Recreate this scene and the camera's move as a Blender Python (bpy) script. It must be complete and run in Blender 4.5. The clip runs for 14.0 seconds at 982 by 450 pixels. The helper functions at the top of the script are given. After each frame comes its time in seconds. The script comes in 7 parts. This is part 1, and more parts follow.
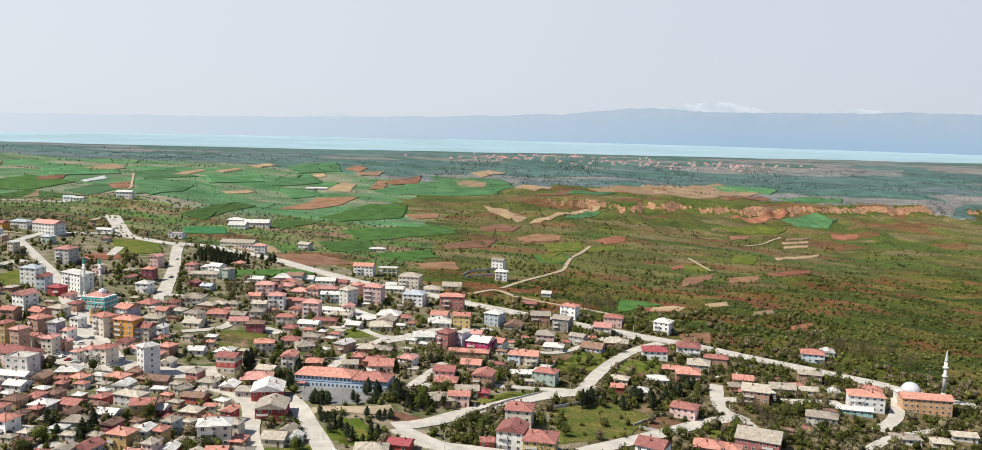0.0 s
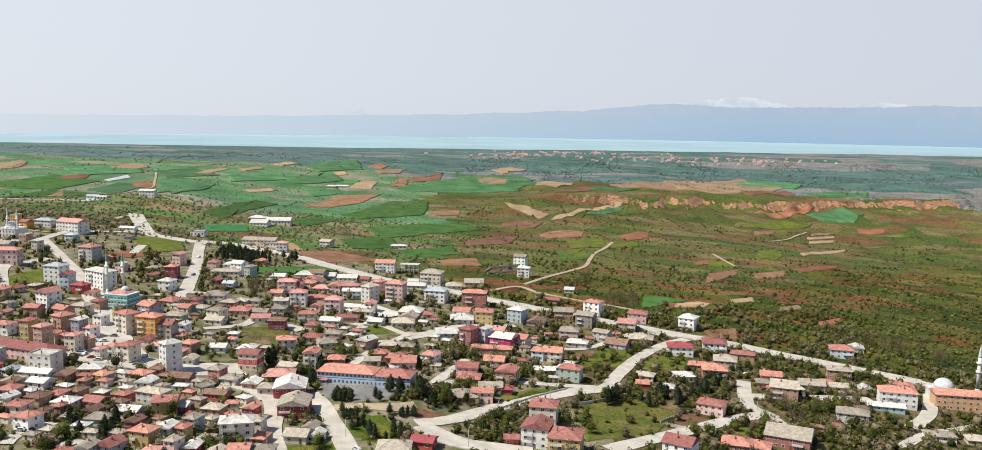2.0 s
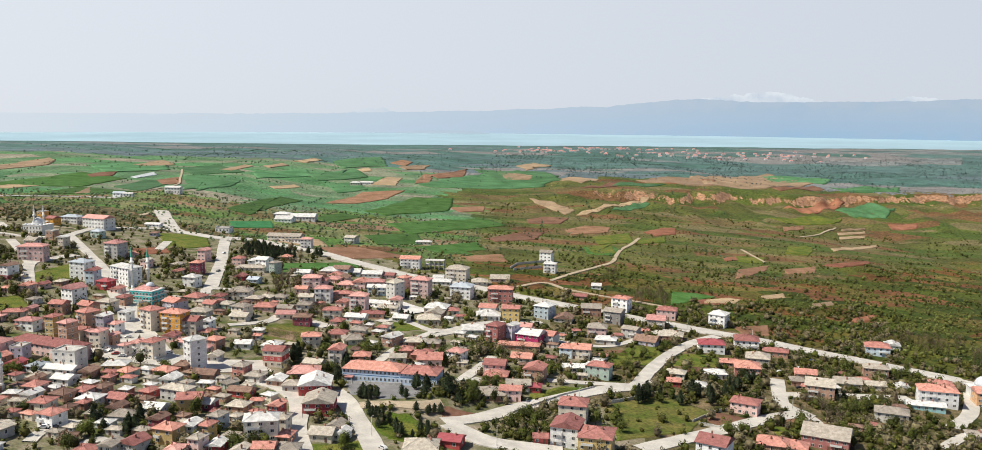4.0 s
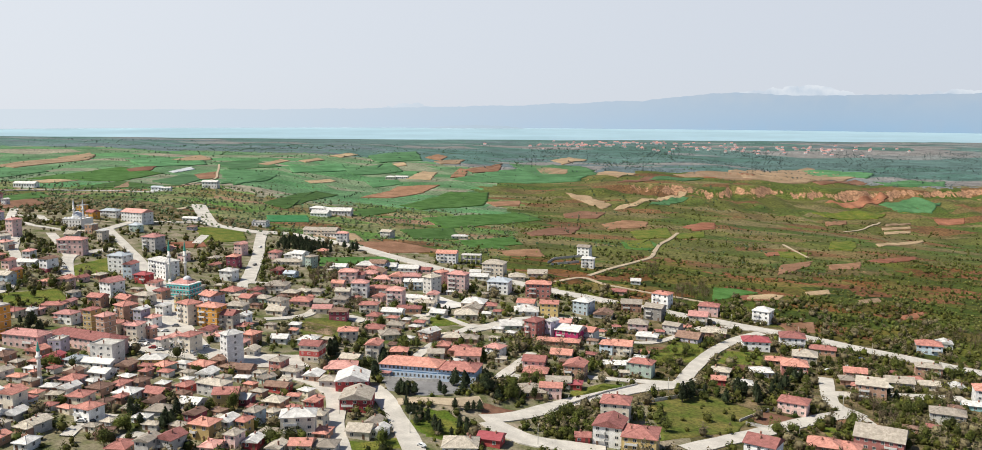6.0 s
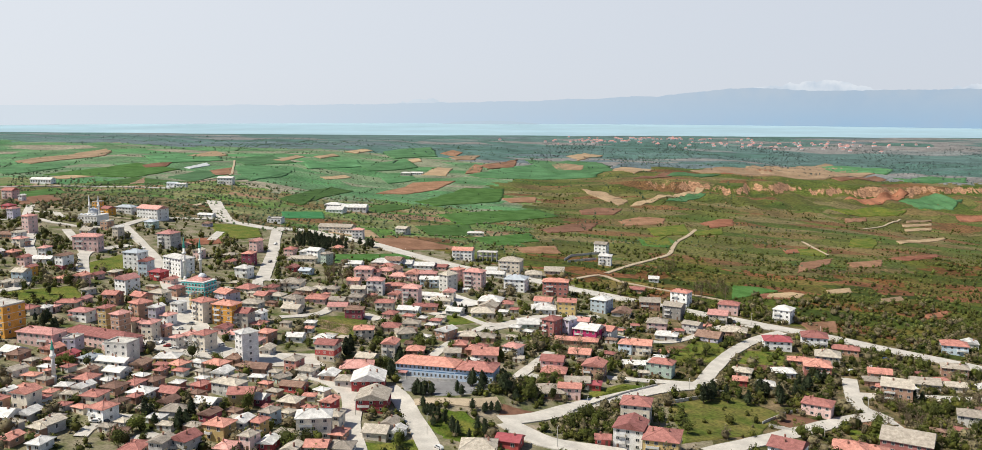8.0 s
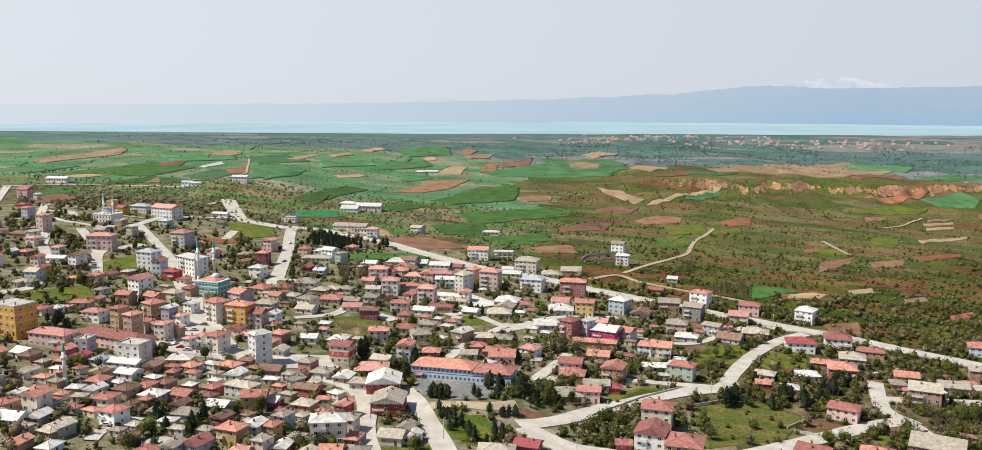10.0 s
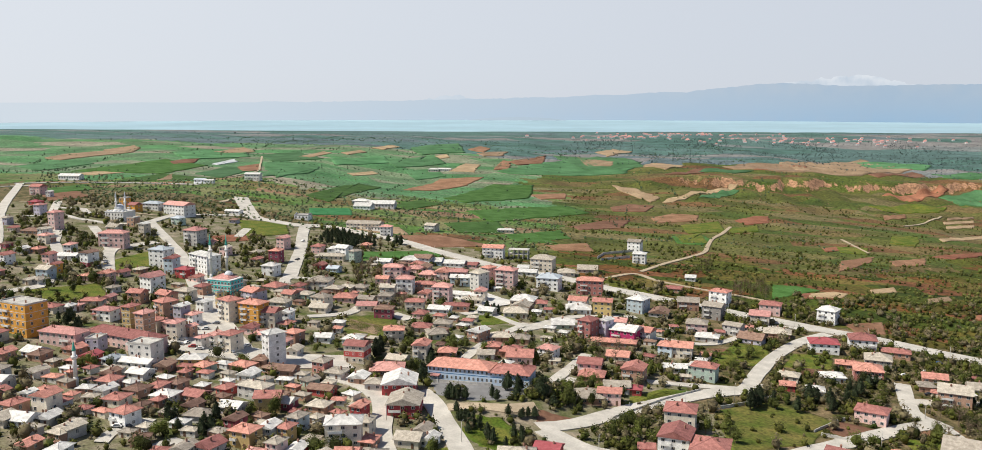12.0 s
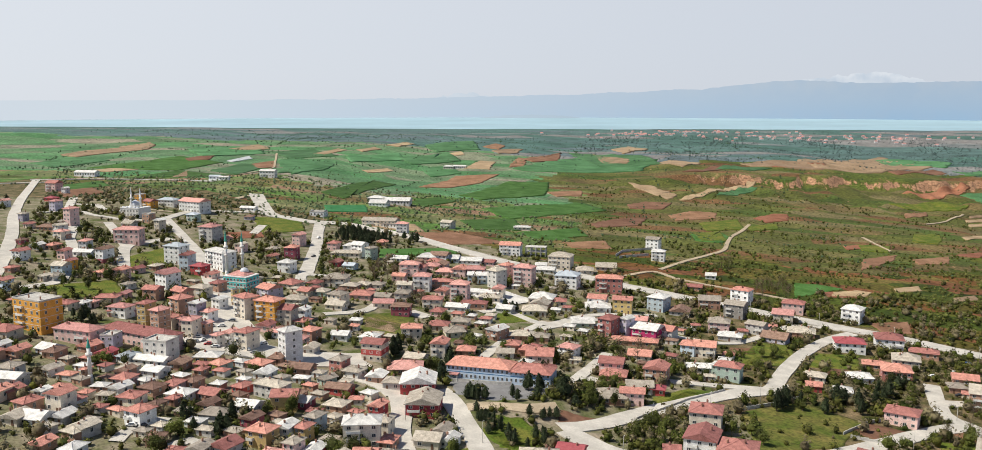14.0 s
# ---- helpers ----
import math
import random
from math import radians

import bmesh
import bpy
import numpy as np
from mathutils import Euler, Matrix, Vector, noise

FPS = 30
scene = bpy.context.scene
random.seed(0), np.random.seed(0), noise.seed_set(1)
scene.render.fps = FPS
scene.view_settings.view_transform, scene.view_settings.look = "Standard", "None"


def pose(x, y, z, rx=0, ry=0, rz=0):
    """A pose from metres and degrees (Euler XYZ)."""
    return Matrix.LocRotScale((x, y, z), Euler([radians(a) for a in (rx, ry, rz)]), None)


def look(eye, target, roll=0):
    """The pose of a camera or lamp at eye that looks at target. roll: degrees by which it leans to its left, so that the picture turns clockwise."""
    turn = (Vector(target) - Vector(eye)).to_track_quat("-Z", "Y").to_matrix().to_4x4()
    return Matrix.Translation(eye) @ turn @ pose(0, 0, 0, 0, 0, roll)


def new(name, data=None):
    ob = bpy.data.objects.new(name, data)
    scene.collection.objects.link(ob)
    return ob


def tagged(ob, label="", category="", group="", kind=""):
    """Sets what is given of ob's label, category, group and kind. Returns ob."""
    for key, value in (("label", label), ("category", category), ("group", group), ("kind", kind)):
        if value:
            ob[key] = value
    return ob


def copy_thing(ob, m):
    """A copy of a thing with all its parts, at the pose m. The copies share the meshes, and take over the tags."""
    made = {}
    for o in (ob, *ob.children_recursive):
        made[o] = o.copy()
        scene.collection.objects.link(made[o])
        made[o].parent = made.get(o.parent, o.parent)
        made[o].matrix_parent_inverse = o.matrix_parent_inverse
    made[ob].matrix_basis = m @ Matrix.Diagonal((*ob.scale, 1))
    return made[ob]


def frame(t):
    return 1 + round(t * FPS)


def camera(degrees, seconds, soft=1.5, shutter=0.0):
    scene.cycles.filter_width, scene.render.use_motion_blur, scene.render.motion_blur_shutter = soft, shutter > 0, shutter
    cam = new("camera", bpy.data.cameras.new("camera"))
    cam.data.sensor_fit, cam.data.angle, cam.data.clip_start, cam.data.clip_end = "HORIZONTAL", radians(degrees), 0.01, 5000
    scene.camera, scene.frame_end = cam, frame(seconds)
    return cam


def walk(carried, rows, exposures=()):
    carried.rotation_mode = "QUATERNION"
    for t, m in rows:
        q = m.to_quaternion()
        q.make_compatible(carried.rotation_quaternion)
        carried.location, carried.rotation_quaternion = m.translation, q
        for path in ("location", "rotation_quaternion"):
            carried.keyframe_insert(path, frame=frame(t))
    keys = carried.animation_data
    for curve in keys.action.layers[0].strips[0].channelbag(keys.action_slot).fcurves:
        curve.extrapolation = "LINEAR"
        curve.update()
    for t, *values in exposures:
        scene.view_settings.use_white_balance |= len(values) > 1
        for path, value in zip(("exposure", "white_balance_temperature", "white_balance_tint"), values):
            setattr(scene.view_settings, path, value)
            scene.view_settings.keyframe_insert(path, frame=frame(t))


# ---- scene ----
cam = camera(58, 14.0, soft=0.2)
PATH = [
    (0.0, look((-3.51, 79.16, 135.06), (1.40, 575.43, 74.26), 1.35)),
    (0.5, look((-3.83, 80.43, 134.39), (-1.99, 576.68, 73.30), 1.25)),
    (1.0, look((-4.07, 81.67, 133.74), (-4.97, 577.87, 72.21), 1.08)),
    (1.5, look((-4.19, 82.98, 133.17), (-8.13, 579.12, 71.30), 0.96)),
    (2.0, look((-4.44, 84.60, 132.79), (-11.21, 580.66, 70.52), 0.84)),
    (2.5, look((-4.84, 86.50, 132.35), (-14.24, 582.48, 69.73), 0.74)),
    (5.0, look((-8.01, 97.89, 129.23), (-39.55, 592.57, 63.65), 0.37)),
    (5.5, look((-8.86, 100.31, 128.69), (-46.50, 594.47, 62.40), 0.30)),
    (6.0, look((-9.85, 102.25, 128.37), (-48.84, 596.20, 61.35), 0.27)),
    (6.5, look((-10.58, 103.83, 128.25), (-51.30, 597.52, 60.33), 0.25)),
    (7.0, look((-10.99, 105.34, 128.34), (-53.79, 598.78, 59.90), 0.24)),
    (7.5, look((-11.53, 106.91, 128.41), (-56.40, 600.08, 59.33), 0.23)),
    (8.0, look((-12.11, 108.70, 128.50), (-59.09, 601.61, 59.02), 0.21)),
    (10.5, look((-15.09, 119.20, 127.42), (-71.79, 610.96, 56.98), 0.06)),
    (11.0, look((-16.06, 121.50, 126.96), (-74.30, 613.04, 56.32), 0.03)),
    (11.5, look((-17.25, 123.76, 126.56), (-77.00, 615.06, 55.48), 0.03)),
    (12.0, look((-18.42, 125.69, 126.15), (-79.75, 616.76, 54.83), 0.04)),
    (12.5, look((-19.52, 127.36, 125.76), (-82.67, 618.16, 54.14), 0.05)),
    (13.0, look((-20.55, 128.98, 125.35), (-85.59, 619.50, 53.48), 0.03)),
    (13.5, look((-21.51, 130.91, 124.81), (-88.36, 621.14, 52.68), 0.01)),
    (14.0, look((-22.46, 132.92, 124.26), (-91.21, 622.84, 51.79), 0.00)),
]
walk(cam, PATH, [(0.0, 0.2), (2.5, 0.19), (5.0, 0.19), (8.0, 0.175), (11.0, 0.15), (14.0, 0.12)])


# ---- sky, sun ----
SUN_FROM = Vector((-0.56, -0.21, 0.84)).normalized()
world = bpy.data.worlds.new("hazy_sky")
scene.world = world
world.use_nodes = True
wn, wl = world.node_tree.nodes, world.node_tree.links
sky = wn.new("ShaderNodeTexSky")
sky.sky_type, sky.sun_disc = "NISHITA", False
sky.sun_elevation = math.asin(SUN_FROM.z)
sky.sun_rotation = math.atan2(SUN_FROM.x, SUN_FROM.y)
sky.dust_density, sky.air_density, sky.altitude = 1.5, 0.8, 1200
veil = wn.new("ShaderNodeMix")
veil.data_type = "RGBA"
glow, toward, side = wn.new("ShaderNodeMix"), wn.new("ShaderNodeVectorMath"), wn.new("ShaderNodeMapRange")
glow.data_type, toward.operation = "RGBA", "DOT_PRODUCT"
glow.inputs[6].default_value, glow.inputs[7].default_value = (5.6, 6.15, 7.1, 1), (7.9, 8.3, 8.9, 1)
toward.inputs[1].default_value = SUN_FROM
side.inputs[1].default_value, side.inputs[2].default_value = -0.75, 0.25
wl.new(toward.outputs["Value"], side.inputs[0])
wl.new(side.outputs[0], glow.inputs[0])
wl.new(glow.outputs[2], veil.inputs[7])
place, height, thick = wn.new("ShaderNodeTexCoord"), wn.new("ShaderNodeSeparateXYZ"), wn.new("ShaderNodeMapRange")
wl.new(place.outputs["Generated"], height.inputs[0])
wl.new(place.outputs["Generated"], toward.inputs[0])
wl.new(height.outputs["Z"], thick.inputs[0])
thick.inputs[1].default_value, thick.inputs[2].default_value = 0.13, 0.21
thick.inputs[3].default_value, thick.inputs[4].default_value = 0.94, 0.03
wl.new(thick.outputs[0], veil.inputs[0])
wl.new(sky.outputs[0], veil.inputs[6])
wl.new(veil.outputs[2], wn["Background"].inputs[0])
wn["Background"].inputs[1].default_value = 0.087
sun = new("sun", bpy.data.lights.new("sun", "SUN"))
sun.data.energy, sun.data.angle, sun.data.color = 4.7, radians(0.6), (1.0, 0.94, 0.81)
sun.matrix_world = look(SUN_FROM * 900, (0, 0, 0))


# ---- materials ----
def mat(name, rgb, rough=0.85, spread=0.25, size=3.0, fine=0.25, bump=0.0, metal=0.0, each=0.0, tint=None, island=0.0):
    """A surface with blotches at one scale, grain at a finer one, and a shift of tone from object to object."""
    m = bpy.data.materials.new(name)
    m.use_nodes = True
    n, l = m.node_tree.nodes, m.node_tree.links
    b = n["Principled BSDF"]
    b.inputs["Roughness"].default_value, b.inputs["Metallic"].default_value = rough, metal
    b.inputs["Specular IOR Level"].default_value = 0.25
    geo = n.new("ShaderNodeNewGeometry")

    def tex(scale, detail):
        t = n.new("ShaderNodeTexNoise")
        t.inputs["Scale"].default_value, t.inputs["Detail"].default_value = scale, detail
        l.new(geo.outputs["Position"], t.inputs["Vector"])
        return t

    big, small = tex(1 / size, 5), tex(9 / size, 8)
    mix = n.new("ShaderNodeMix")
    mix.data_type = "RGBA"
    other = tint or [min(1, c * (1 + spread) + 0.02) for c in rgb]
    mix.inputs[6].default_value = (*[c * (1 - spread * 0.6) for c in rgb], 1)
    mix.inputs[7].default_value = (*other, 1)
    ramp = n.new("ShaderNodeMapRange")
    ramp.inputs[1].default_value, ramp.inputs[2].default_value = 0.35, 0.68
    l.new(big.outputs["Fac"], ramp.inputs[0])
    l.new(ramp.outputs[0], mix.inputs[0])
    tone = n.new("ShaderNodeHueSaturation")
    value = n.new("ShaderNodeMapRange")
    value.inputs[1].default_value, value.inputs[2].default_value = 0.3, 0.7
    value.inputs[3].default_value, value.inputs[4].default_value = 1 - fine, 1 + fine
    l.new(small.outputs["Fac"], value.inputs[0])
    source = value.outputs[0]
    for amount, out in ((each, "object"), (island, "island")):
        if amount:
            info = n.new("ShaderNodeObjectInfo").outputs["Random"] if out == "object" else geo.outputs["Random Per Island"]
            r = n.new("ShaderNodeMapRange")
            r.inputs[3].default_value, r.inputs[4].default_value = 1 - amount, 1 + amount
            l.new(info, r.inputs[0])
            mul = n.new("ShaderNodeMath")
            mul.operation = "MULTIPLY"
            l.new(source, mul.inputs[0])
            l.new(r.outputs[0], mul.inputs[1])
            source = mul.outputs[0]
            hue = n.new("ShaderNodeMapRange")
            hue.inputs[3].default_value, hue.inputs[4].default_value = 0.5 - amount * 0.025, 0.5 + amount * 0.025
            l.new(info, hue.inputs[0])
            l.new(hue.outputs[0], tone.inputs["Hue"])
    l.new(mix.outputs[2], tone.inputs["Color"])
    l.new(source, tone.inputs["Value"])
    l.new(tone.outputs[0], b.inputs["Base Color"])
    if bump:
        bp = n.new("ShaderNodeBump")
        bp.inputs["Strength"].default_value, bp.inputs["Distance"].default_value = 0.6, bump
        l.new(small.outputs["Fac"], bp.inputs["Height"])
        l.new(bp.outputs[0], b.inputs["Normal"])
    return m


def plain(name, rgb, rough=0.5, metal=0.0):
    m = bpy.data.materials.new(name)
    m.use_nodes = True
    b = m.node_tree.nodes["Principled BSDF"]
    b.inputs["Base Color"].default_value = (*rgb, 1)
    b.inputs["Roughness"].default_value, b.inputs["Metallic"].default_value = rough, metal
    return m


def patchwork(name, colours, wide, deep, turn, bare=None):
    """Parcels of land of several colours, each with its own grain; steep slopes show bare earth."""
    m = mat(name, colours[0], 0.95, 0.3, 30, 0.55, 0.3)
    n, l = m.node_tree.nodes, m.node_tree.links
    b = n["Principled BSDF"]
    tone = b.inputs["Base Color"].links[0].from_node
    geo, place, cell, ramp = n.new("ShaderNodeNewGeometry"), n.new("ShaderNodeMapping"), n.new("ShaderNodeTexVoronoi"), n.new("ShaderNodeValToRGB")
    place.inputs["Rotation"].default_value = (0, 0, radians(turn))
    place.inputs["Scale"].default_value = (1 / wide, 1 / deep, 0)
    cell.inputs["Scale"].default_value = 1.0
    wave, push = n.new("ShaderNodeTexNoise"), n.new("ShaderNodeVectorMath")
    wave.inputs["Scale"].default_value = 0.008
    push.operation = "MULTIPLY_ADD"
    push.inputs[1].default_value = (26, 26, 0)
    l.new(geo.outputs["Position"], wave.inputs["Vector"])
    l.new(wave.outputs["Color"], push.inputs[0])
    l.new(geo.outputs["Position"], push.inputs[2])
    l.new(push.outputs[0], place.inputs["Vector"])
    l.new(place.outputs[0], cell.inputs["Vector"])
    split = n.new("ShaderNodeSeparateColor")
    l.new(cell.outputs["Color"], split.inputs[0])
    l.new(split.outputs[0], ramp.inputs[0])
    ramp.color_ramp.interpolation = "CONSTANT"
    e = ramp.color_ramp.elements
    while len(e) < len(colours):
        e.new(0.5)
    for k, c in enumerate(colours):
        e[k].position, e[k].color = k / len(colours), (*c, 1)
    blotch, mix = n.new("ShaderNodeTexNoise"), n.new("ShaderNodeMix")
    mix.data_type, mix.blend_type = "RGBA", "MULTIPLY"
    blotch.inputs["Scale"].default_value, blotch.inputs["Detail"].default_value = 0.02, 5
    shade = n.new("ShaderNodeMapRange")
    shade.inputs[1].default_value, shade.inputs[2].default_value, shade.inputs[3].default_value, shade.inputs[4].default_value = 0.3, 0.7, 0.7, 1.3
    l.new(geo.outputs["Position"], blotch.inputs["Vector"])
    l.new(blotch.outputs["Fac"], shade.inputs[0])
    mix.inputs[0].default_value = 1
    l.new(ramp.outputs[0], mix.inputs[6])
    l.new(shade.outputs[0], mix.inputs[7])
    last = mix.outputs[2]
    if bare:
        axis, slope, earth, streak, add = n.new("ShaderNodeSeparateXYZ"), n.new("ShaderNodeMapRange"), n.new("ShaderNodeMix"), n.new("ShaderNodeTexNoise"), n.new("ShaderNodeMath")
        earth.data_type = "RGBA"
        streak.inputs["Scale"].default_value, streak.inputs["Detail"].default_value = 0.13, 7
        lean = n.new("ShaderNodeMapping")
        lean.inputs["Scale"].default_value = (0.95, 0.3, 0.35)
        streak.inputs["Roughness"].default_value = 0.68
        l.new(geo.outputs["Position"], lean.inputs["Vector"])
        l.new(lean.outputs[0], streak.inputs["Vector"])
        l.new(geo.outputs["Normal"], axis.inputs[0])
        add.operation = "MULTIPLY_ADD"
        add.inputs[1].default_value = 0.8
        l.new(streak.outputs["Fac"], add.inputs[0])
        l.new(axis.outputs["Z"], add.inputs[2])
        slope.inputs[1].default_value, slope.inputs[2].default_value = 1.275, 1.225
        l.new(add.outputs[0], slope.inputs[0])
        l.new(slope.outputs[0], earth.inputs[0])
        l.new(last, earth.inputs[6])
        earth.inputs[7].default_value = (*bare, 1)
        last = earth.outputs[2]
    l.new(last, tone.inputs["Color"])
    return m


# far wheat: paler and bluer than near_wheat, with distance haze in the colour
HAZED_GREEN = (0.058, 0.152, 0.056)
M_town = mat("dusty_ground", (0.045, 0.056, 0.008), 0.95, 0.3, 9, 0.45, 0.05, tint=(0.22, 0.16, 0.09))
M_dust = mat("dusty_yards", (0.33, 0.275, 0.20), 0.95, 0.3, 10, 0.32, 0.05, tint=(0.075, 0.095, 0.02))
M_hill = patchwork("dry_pasture", [(0.0867, 0.0927, 0.0218), (0.118, 0.105, 0.035), (0.067, 0.0838, 0.016), (0.131, 0.0979, 0.0378), (0.0905, 0.0979, 0.0218), (0.142, 0.0774, 0.0327), (0.0726, 0.0945, 0.0182), (0.104, 0.101, 0.0291), (0.145, 0.122, 0.0525), (0.0634, 0.0927, 0.0168)],
                   78, 30, 14, bare=(0.335, 0.19, 0.112))
# far crops: bluish haze of distance mixed into each parcel colour
M_farm = patchwork("hazed_young_crops", [(0.08, 0.185, 0.078), (0.105, 0.19, 0.092), (0.07, 0.18, 0.07), (0.14, 0.19, 0.108), (0.09, 0.18, 0.082), (0.225, 0.205, 0.15), (0.075, 0.185, 0.072), (0.115, 0.185, 0.096), (0.175, 0.19, 0.125), (0.085, 0.18, 0.08)],
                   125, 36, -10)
# blue-grey parcel colours: the haze over the plain is put into them
M_plain = patchwork("hazed_lakeside_plain", [(0.0788, 0.133, 0.123), (0.0891, 0.152, 0.138), (0.164, 0.18, 0.177), (0.065, 0.129, 0.108), (0.103, 0.14, 0.148), (0.191, 0.184, 0.177), (0.0751, 0.144, 0.123)],
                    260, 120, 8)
M_slope = patchwork("green_slope", [(0.046, 0.0626, 0.00591), (0.0815, 0.0875, 0.0115), (0.0326, 0.0493, 0.00426), (0.0964, 0.0803, 0.0144), (0.059, 0.0755, 0.00809), (0.133, 0.0614, 0.017), (0.0386, 0.0575, 0.005), (0.0796, 0.087, 0.0107), (0.133, 0.102, 0.0261), (0.165, 0.072, 0.03)],
                    44, 22, 16)
M_near = patchwork("near_crops", [(0.105, 0.16, 0.045), (0.075, 0.145, 0.03), (0.20, 0.155, 0.085), (0.135, 0.155, 0.06), (0.24, 0.145, 0.09), (0.095, 0.15, 0.04), (0.16, 0.16, 0.07), (0.07, 0.14, 0.03)],
                   64, 26, -10)
FIELDS = {
    "wheat": mat("near_wheat", (0.042, 0.108, 0.014), 0.9, 0.25, 14, 0.2, 0.1, each=0.25),
    "green": mat("hazed_wheat_green", HAZED_GREEN, 0.9, 0.25, 30, 0.15, 0.1, each=0.3),
    "grass": mat("meadow_grass", (0.085, 0.138, 0.012), 0.95, 0.3, 9, 0.4, 0.1, tint=(0.165, 0.16, 0.03)),
    "meadow": mat("dry_meadow", (0.082, 0.118, 0.014), 0.95, 0.3, 14, 0.45, 0.1, tint=(0.165, 0.14, 0.04)),
    "soil": mat("ploughed_soil", (0.20, 0.102, 0.058), 0.95, 0.25, 18, 0.2, 0.15, each=0.3),
    "redearth": mat("red_earth", (0.25, 0.102, 0.055), 0.95, 0.25, 16, 0.2, 0.15, each=0.2),
    "sand": mat("pale_fallow", (0.30, 0.21, 0.125), 0.95, 0.2, 22, 0.2, 0.1, each=0.25),
    "grey": mat("plastic_sheeting", (0.45, 0.47, 0.48), 0.6, 0.2, 6, 0.2),
    "asphalt": mat("school_asphalt", (0.19, 0.187, 0.19), 0.9, 0.15, 8, 0.12),
    "pitch": mat("artificial_turf", (0.03, 0.16, 0.05), 0.9, 0.1, 10, 0.1),
}
ROADS = {
    "street": mat("pale_dusty_road", (0.50, 0.468, 0.42), 0.92, 0.14, 7, 0.1),
    "lane": mat("dirt_track", (0.40, 0.32, 0.225), 0.95, 0.15, 5, 0.15),
    "highway": mat("grey_asphalt", (0.43, 0.41, 0.385), 0.9, 0.15, 7, 0.1),
    "plaza": mat("concrete_yard", (0.58, 0.56, 0.53), 0.9, 0.12, 6, 0.1),
}
ROOF = {
    "R": mat("red_roof_tiles", (0.41, 0.178, 0.146), 0.85, 0.25, 1.6, 0.38, 0.06, each=0.38),
    "P": mat("faded_pink_roof_tiles", (0.50, 0.25, 0.222), 0.85, 0.22, 1.6, 0.32, 0.06, each=0.25),
    "G": mat("weathered_grey_roof_tiles", (0.37, 0.325, 0.27), 0.9, 0.25, 1.6, 0.38, 0.06, each=0.3),
    "W": mat("white_sheet_roof", (0.57, 0.555, 0.53), 0.65, 0.25, 2, 0.2, each=0.12),
    "D": mat("dark_brown_roof_tiles", (0.20, 0.12, 0.09), 0.9, 0.25, 1.6, 0.38, 0.06, each=0.3),
    "B": mat("blue_grey_sheet_roof", (0.40, 0.44, 0.48), 0.6, 0.12, 3, 0.1, each=0.15),
    "F": mat("flat_concrete_roof", (0.42, 0.40, 0.37), 0.9, 0.2, 2, 0.2, each=0.15),
    "M": mat("crimson_sheet_roof", (0.33, 0.075, 0.085), 0.65, 0.15, 2, 0.15, each=0.15),
}
ROOF_WORD = {"R": "red tiled", "P": "faded pink tiled", "G": "weathered grey tiled", "W": "white sheet-metal",
             "D": "dark brown tiled", "B": "blue-grey sheet-metal", "F": "flat concrete", "M": "crimson sheet-metal"}
WALL_RGB = {"w": (0.76, 0.755, 0.74), "c": (0.66, 0.59, 0.49), "p": (0.70, 0.48, 0.445), "r": (0.42, 0.07, 0.07),
            "g": (0.54, 0.52, 0.49), "y": (0.56, 0.41, 0.18), "o": (0.58, 0.28, 0.055), "b": (0.52, 0.61, 0.67),
            "t": (0.08, 0.55, 0.54), "a": (0.60, 0.36, 0.20), "e": (0.30, 0.52, 0.54), "n": (0.42, 0.25, 0.18), "m": (0.32, 0.08, 0.11), "l": (0.45, 0.42, 0.50),
            "v": (0.42, 0.52, 0.45), "x": (0.42, 0.03, 0.13), "q": (0.42, 0.17, 0.15), "k": (0.33, 0.31, 0.29)}
WALL_WORD = {"w": "white plastered", "c": "cream plastered", "p": "pink plastered", "r": "deep red painted",
             "g": "grey rendered", "y": "ochre yellow painted", "o": "orange painted", "b": "light blue painted",
             "t": "turquoise painted", "a": "apricot painted", "e": "pale teal painted", "n": "brown brick", "m": "maroon painted", "l": "lavender grey painted",
             "v": "pale green painted", "x": "magenta painted", "q": "dusty rose painted", "k": "bare concrete"}
WALL = {k: mat(WALL_WORD[k].replace(" ", "_") + "_wall", c, 0.88, 0.16, 2.5, 0.17, each=0.2) for k, c in WALL_RGB.items()}
M_glass = plain("window_glass", (0.03, 0.04, 0.05), 0.12)
M_frame = plain("window_frame_paint", (0.62, 0.60, 0.57), 0.5)
M_concrete = mat("concrete", (0.50, 0.48, 0.45), 0.9, 0.2, 1.5, 0.2)
M_brick = mat("chimney_brick", (0.33, 0.18, 0.13), 0.9, 0.3, 0.6, 0.3, each=0.3)
M_door = plain("door_paint", (0.16, 0.09, 0.06), 0.5)
M_white = mat("white_stone", (0.67, 0.66, 0.635), 0.7, 0.1, 3, 0.08)
M_lead = mat("dome_lead", (0.55, 0.57, 0.60), 0.5, 0.12, 2, 0.1)
M_copper = plain("green_spire", (0.06, 0.34, 0.26), 0.45)
M_bark = mat("bark", (0.16, 0.11, 0.075), 0.95, 0.3, 0.4, 0.3)
